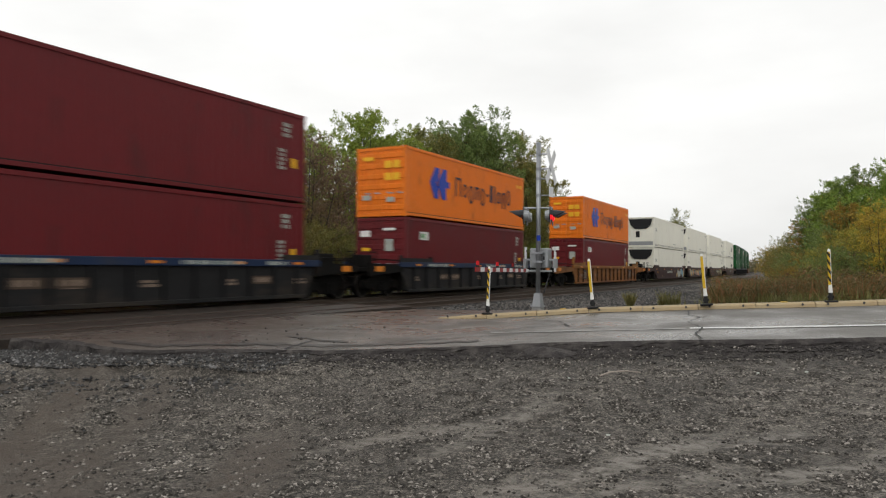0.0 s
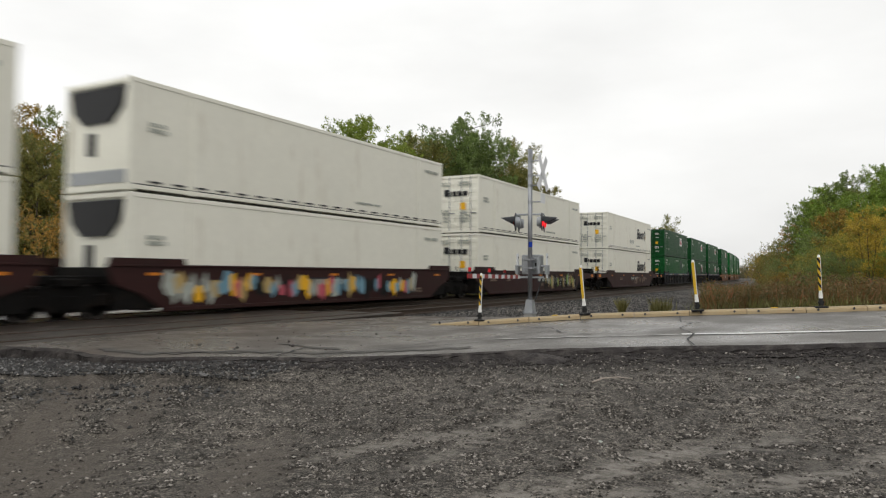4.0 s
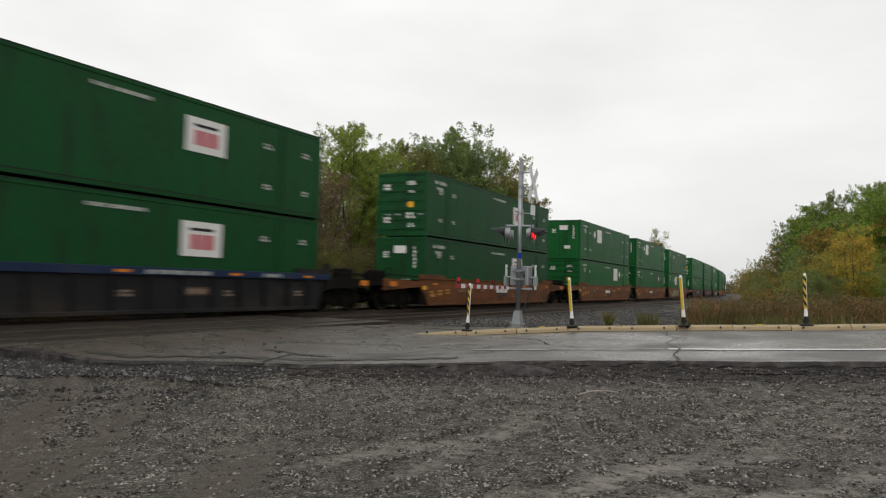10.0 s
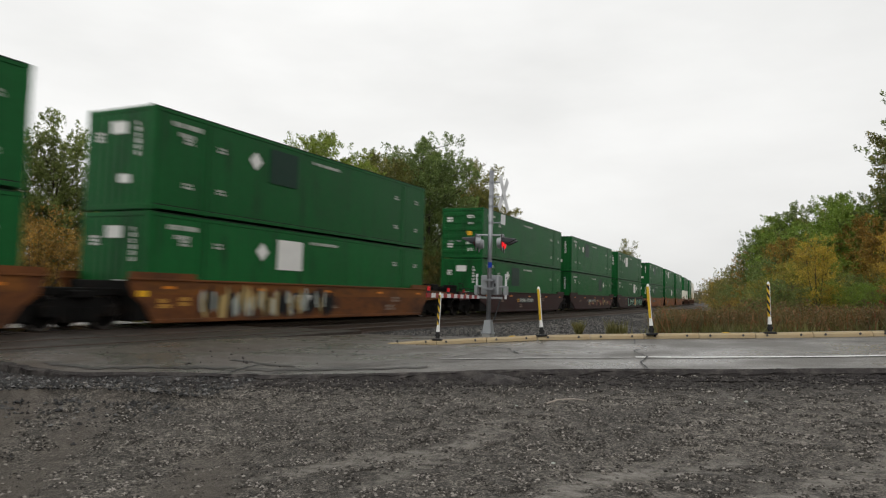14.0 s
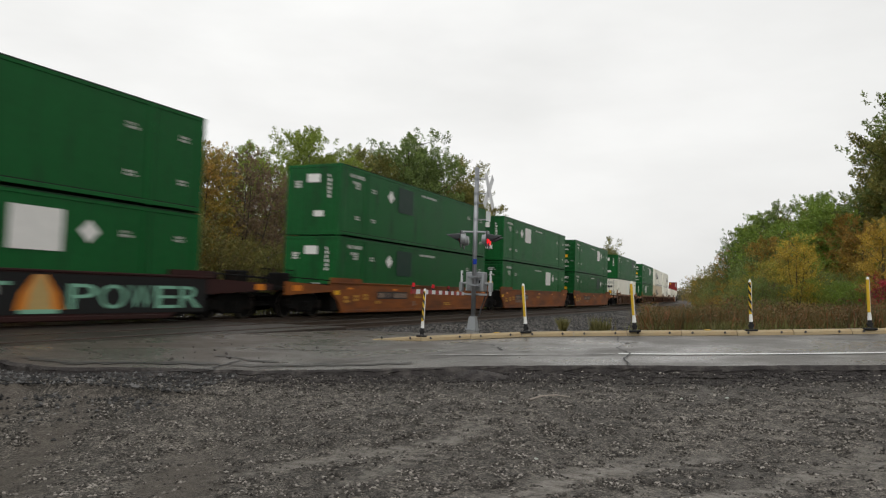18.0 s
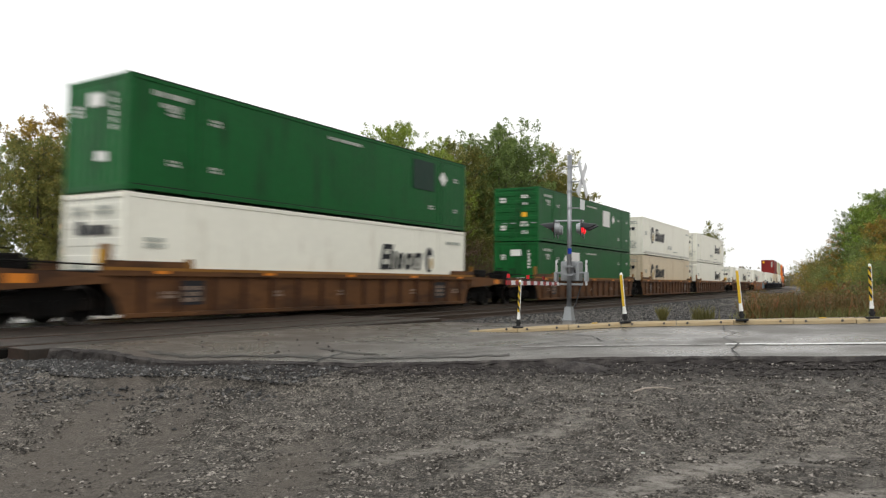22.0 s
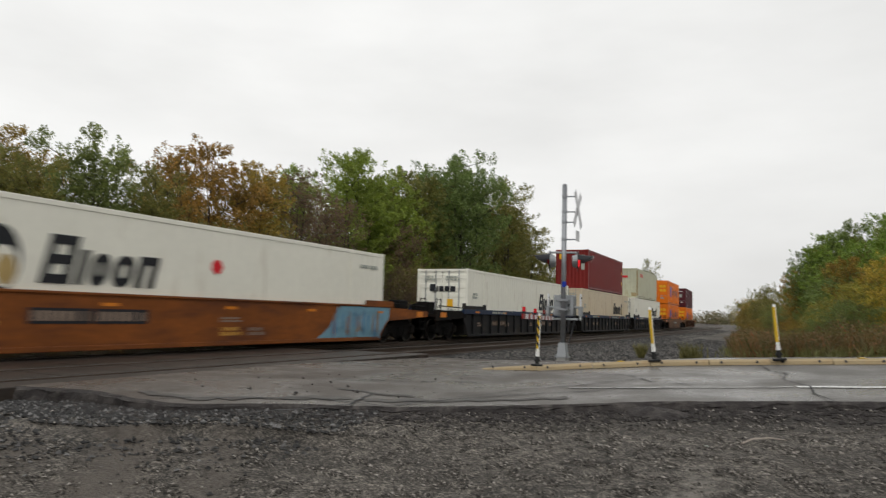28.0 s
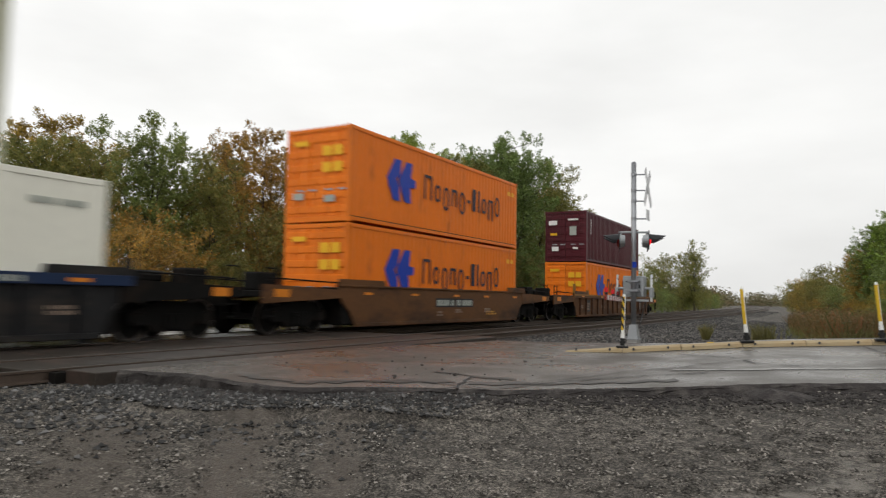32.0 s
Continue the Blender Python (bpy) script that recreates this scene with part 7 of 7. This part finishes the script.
def far_woods():
    """Low belt of distant trees that closes the view along the curve."""
    rs = np.random.RandomState(5)
    spots = []
    while len(spots) < 2300:
        ang = radians(rs.uniform(-10, 75))
        dist = rs.uniform(240, 520)
        cx, cy = -math.sin(ang) * dist, math.cos(ang) * dist
        if not (abs(cx - bend(cy) + 14) < 14 and cy < 380):
            spots.append((cx, cy, rs.uniform(5.5, 8.5)))
    leaves = 90
    at = np.repeat(np.array(spots), leaves, 0)
    n = len(at)
    p = np.stack([at[:, 0] + rs.normal(0, 2.4, n), at[:, 1] + rs.normal(0, 2.4, n), -0.8 + at[:, 2] * (1 - rs.rand(n) ** 0.7)], 1)
    u, w = rs.normal(0, 1, (n, 3)), rs.normal(0, 1, (n, 3))
    u, w = u / np.linalg.norm(u, axis=1)[:, None] * 0.75, w / np.linalg.norm(w, axis=1)[:, None] * 0.6
    verts = np.stack([p - u, p + w, p + u], 1).reshape(-1, 3)
    faces = np.arange(3 * n).reshape(-1, 3).tolist()
    ob = new("far_woods", mesh_from("far_woods", verts, faces, LEAF["far"]))
    tagged(ob, "distant belt of olive and rust coloured trees", "woods", kind="stuff")


far_woods()


def blades(name, label, spots, mat, size, lean=0.35, seed=1):
    """Thin upright stalks with a few side leaves, joined into one stand."""
    rs = np.random.RandomState(seed)
    n = len(spots)
    p = np.array(spots)
    h = size * rs.uniform(0.45, 1.25, n)
    w = 0.004 + 0.006 * rs.rand(n)
    a = rs.rand(n) * math.tau
    d = np.stack([np.cos(a), np.sin(a), np.zeros(n)], 1)
    tip = p + np.stack([rs.normal(0, lean, n) * h, rs.normal(0, lean, n) * h, h], 1)
    mid = p * 0.45 + tip * 0.55 + rs.normal(0, 0.02, (n, 3))
    v = np.stack([p - d * w[:, None], p + d * w[:, None], mid + d * w[:, None] * 1.6, tip, mid - d * w[:, None] * 1.6], 1).reshape(-1, 3)
    f = [(5 * i, 5 * i + 1, 5 * i + 2, 5 * i + 3, 5 * i + 4) for i in range(n)]
    ob = new(name, mesh_from(name, v, f, mat))
    return tagged(ob, label, "undergrowth", kind="stuff")


def build_brush():
    """Waist-high dry weeds in uneven stands, with grass along the edges."""
    rng = random.Random(31)
    weeds, grass = [], []
    while len(weeds) < 30000:
        y = 17.5 + 40 * rng.random() ** 1.7
        x = rng.uniform(brush_edge(y), 16)
        b = -0.277 * x + 0.961 * y
        if b < 20.6 + rng.random() * 0.5:
            continue
        thick = noise.noise((x * 0.5, y * 0.5, 9))
        if thick < -0.25 * rng.random() or (b < 21.4 and rng.random() < 0.5):
            (grass if rng.random() < 0.7 else weeds).append((x, y, ground_z(x, y) - 0.02))
            continue
        weeds.append((x, y, ground_z(x, y) - 0.02))
    rs = np.random.RandomState(6)
    n = 190000
    base = np.array([weeds[i] for i in rs.randint(0, len(weeds), n)])
    stand = np.array([0.88 + 0.5 * noise.noise((x * 0.7, y * 0.7, 2)) + 0.2 * noise.noise((x * 2.3, y * 2.3, 5)) for x, y, _ in base])
    base += np.stack([rs.normal(0, 0.07, n), rs.normal(0, 0.07, n), stand * rs.rand(n) ** 0.75], 1)
    u, w = rs.normal(0, 0.026, (n, 3)), rs.normal(0, 0.019, (n, 3))
    tri = np.stack([base - u, base + w, base + u], 1).reshape(-1, 3)
    ob = new("weed_leaves", mesh_from("weed_leaves", tri, np.arange(3 * n).reshape(-1, 3).tolist(), LEAF["weed"]))
    tagged(ob, "withered small leaves and seed heads of the weeds", "undergrowth", kind="stuff")
    blades("weeds", "dry brown and reddish weeds behind the kerb", weeds, LEAF["weed"], 0.74, 0.3, 1)
    while len(grass) < 18000:
        y = rng.uniform(18.0, 42)
        x = brush_edge(y) + rng.gauss(0.7, 0.5) + rng.random() * 12 * rng.random()
        if -0.277 * x + 0.961 * y < 20.5:
            continue
        grass.append((x, y, ground_z(x, y) - 0.02))
    blades("grass", "dull green grass along the gravel bank", grass, LEAF["grass"], 0.4, 0.4, 2)
    tuft = []
    for cx, cy, r in ((-5.0, 24.3, 0.17), (-7.3, 28.0, 0.05)):
        tuft += [(cx + rng.gauss(0, r), cy + rng.gauss(0, r), ground_z(cx, cy) - 0.02) for _ in range(200)]
    blades("grass_tuft", "lone green tufts growing in the gravel", tuft, LEAF["grass"], 0.55, 0.3, 3)


build_brush()


def stones(name, label, spots, lo, hi, mat, seed, flat=0.6):
    """Angular crushed stones, joined."""
    rs = np.random.RandomState(seed)
    p = np.array(spots)
    n = len(p)
    base = np.array([(1, 0, 0), (0, 1, 0), (-1, 0, 0), (0, -1, 0), (0, 0, 1), (0, 0, -1)], float)
    tri = np.array([(0, 1, 4), (1, 2, 4), (2, 3, 4), (3, 0, 4), (1, 0, 5), (2, 1, 5), (3, 2, 5), (0, 3, 5)])
    s = lo + (hi - lo) * rs.rand(n) ** 2.5
    v = base[None] * rs.uniform(0.65, 1.25, (n, 6, 1)) + rs.normal(0, 0.16, (n, 6, 3))
    v[:, :, 2] *= flat
    a = rs.rand(n) * math.tau
    c, sn = np.cos(a)[:, None], np.sin(a)[:, None]
    x, y = v[:, :, 0] * c - v[:, :, 1] * sn, v[:, :, 0] * sn + v[:, :, 1] * c
    v = np.stack([x, y, v[:, :, 2] + 0.2], 2) * s[:, None, None] + p[:, None, :]
    f = (tri[None] + 6 * np.arange(n)[:, None, None]).reshape(-1, 3)
    me = bpy.data.meshes.new(name)
    me.from_pydata(v.reshape(-1, 3).tolist(), [], f.tolist())
    me.materials.append(mat)
    ob = new(name, me)
    return tagged(ob, label, "gravel", kind="stuff")


def build_stones():
    rng = random.Random(41)
    lot = []
    while len(lot) < 96000:
        d = 1.6 + 10.5 * rng.random() ** 0.8
        ang = radians(rng.uniform(-12, 72))
        x, y = -math.sin(ang) * d, math.cos(ang) * d - 0.3
        b = -0.277 * x + 0.961 * y
        if b > near_edge(x) + 0.02 or x < -11.2 or x > 3.5:
            continue
        if rng.random() < 0.85 * rut(x, y):
            continue
        if noise.noise((x * 5.0, y * 5.0, 11)) < 0.25 * rng.random() - 0.05:
            continue
        lot.append((x, y, ground_z(x, y)))
    stones("gravel", "loose dark grey crushed gravel of the lot", lot, 0.005, 0.022, M["gravel_stone"], 1)
    crumbs = []
    while len(crumbs) < 11000:
        x = rng.uniform(-10.5, 6.0)
        b = edge_line(x) - 0.1 - abs(rng.gauss(0, 0.25))
        y = (b + 0.277 * x) / 0.961
        crumbs.append((x, y, ground_z(x, y)))
    stones("asphalt_crumbs", "crumbled asphalt along the broken road edge", crumbs, 0.008, 0.04, M["patch"], 4)
    bed = []
    while len(bed) < 30000:
        y = rng.uniform(-4, 60) if rng.random() < 0.8 else rng.uniform(60, 120)
        x = bend(y) + rng.uniform(-15.0, -9.2)
        b = -0.277 * x + 0.961 * y
        if near_edge(x) - 0.1 < b < 20.45:
            continue
        r = x - bend(y)
        if min(abs(r - NEAR_TRACK - 0.7535), abs(r - NEAR_TRACK + 0.7535)) < 0.09:
            continue
        bed.append((x, y, ground_z(x, y) + 0.0))
    while len(bed) < 46000:
        y = 17.5 + 45 * rng.random() ** 1.5
        x = rng.uniform(-9.3, brush_edge(y) + 0.6)
        if -0.277 * x + 0.961 * y < 20.45:
            continue
        bed.append((x, y, ground_z(x, y)))
    stones("ballast", "grey railway ballast stones", bed, 0.018, 0.05, M["ballast"], 2, 0.75)
    scree = []
    while len(scree) < 4500:
        x = rng.uniform(-11.2, -6.5)
        b = near_edge(x) - abs(rng.gauss(0, 0.9)) - 0.05
        scree.append((x, (b + 0.277 * x) / 0.961, 0))
    scree = [(x, y, ground_z(x, y)) for x, y, _ in scree]
    stones("ballast", "coarser grey ballast beside the asphalt apron", scree, 0.012, 0.042, M["ballast"], 3, 0.75)


build_stones()


def build_debris():
    """Dark chips of ballast thrown out on the apron."""
    rng = random.Random(61)
    chips = []
    for _ in range(46):
        x, b = rng.uniform(-10.4, -6.4), rng.uniform(9.6, 12.6)
        chips.append((x, (b + 0.277 * x) / 0.961, road_z(x, b) + 0.004))
    stones("ballast_chips", "dark ballast chips scattered on the asphalt apron", chips, 0.012, 0.034, M["patch"], 6, 0.7)


build_debris()


def build_stick():
    t = thing("stick", "dry bent pale stick lying on the gravel", "stick")
    pts = [(-2.42, 8.28), (-2.33, 8.43), (-2.17, 8.55), (-2.0, 8.58)]
    bm = bmesh.new()
    for i, (p, q) in enumerate(zip(pts, pts[1:])):
        add_rod(bm, (*p, ground_z(*p) + 0.02 + 0.015 * (i > 0)), (*q, ground_z(*q) + 0.035 - 0.015 * (i == 2)), 0.011 - 0.002 * i, 6, 0.009 - 0.002 * i)
    part("twig", bm, M["pole_wood"], t)
    rng = random.Random(51)
    for x, y in ((-2.75, 8.1), (-0.7, 8.9), (-0.2, 9.15), (-1.7, 6.2)):
        s = thing("pale_stone", "small pale chip lying on the dark gravel", "stone", "pale chips in the gravel")
        bm = bmesh.new()
        bmesh.ops.create_icosphere(bm, subdivisions=1, radius=0.024)
        for v in bm.verts:
            v.co *= rng.uniform(0.7, 1.2)
            v.co.z *= 0.5
        part("chip", bm, M["grey_mark"], s)
        s.location = (x, y, ground_z(x, y) + 0.012)


build_stick()


def build_heap():
    """Low heap of dark crumbled asphalt at the road's edge."""
    t = thing("dirt_heap", "low dark heap of crumbled asphalt at the road edge", "dirt heap")
    bm = bmesh.new()
    cx, cy = -3.45, 9.25
    n, rings = 22, 6
    grid = []
    for j in range(rings + 1):
        f = j / rings
        row = []
        for i in range(n):
            a = i * math.tau / n
            r = f * (1 + 0.3 * noise.noise((math.cos(a) * 1.7, math.sin(a) * 1.7, 3)))
            x, y = cx + 0.55 * r * math.cos(a), cy + 0.26 * r * math.sin(a)
            h = 0.085 * math.cos(f * math.pi / 2) ** 1.3 * (1 + 0.5 * noise.noise((x * 6, y * 6, 1))) - 0.03 * f
            row.append(bm.verts.new((x, y, ground_z(x, y) + h)))
        grid.append(row)
    for j in range(rings):
        for i in range(n):
            bm.faces.new((grid[j][i], grid[j][(i + 1) % n], grid[j + 1][(i + 1) % n], grid[j + 1][i]))
    bmesh.ops.remove_doubles(bm, verts=bm.verts, dist=0.0005)
    bmesh.ops.recalc_face_normals(bm, faces=bm.faces)
    part("mound", bm, M["patch"], t)


build_heap()


def motions():
    """The train runs towards -y at an even speed; every car and its load follows the track's curve."""
    for ob, start, z in MOVING:
        times = {0.0, 32.0}
        for y in (330, 270, 220, 175, 140, 110, 85, 64, 46, 34, 22, -10):
            t = round((start - y) / SPEED * FPS) / FPS
            if 0.15 < t < 31.85:
                times.add(t)
        rows = []
        for t in sorted(times):
            y = start - SPEED * t
            rows.append((t, pose(FAR_TRACK + bend(y), y, z, 0, 0, heading(y))))
        walk(ob, rows)


motions()
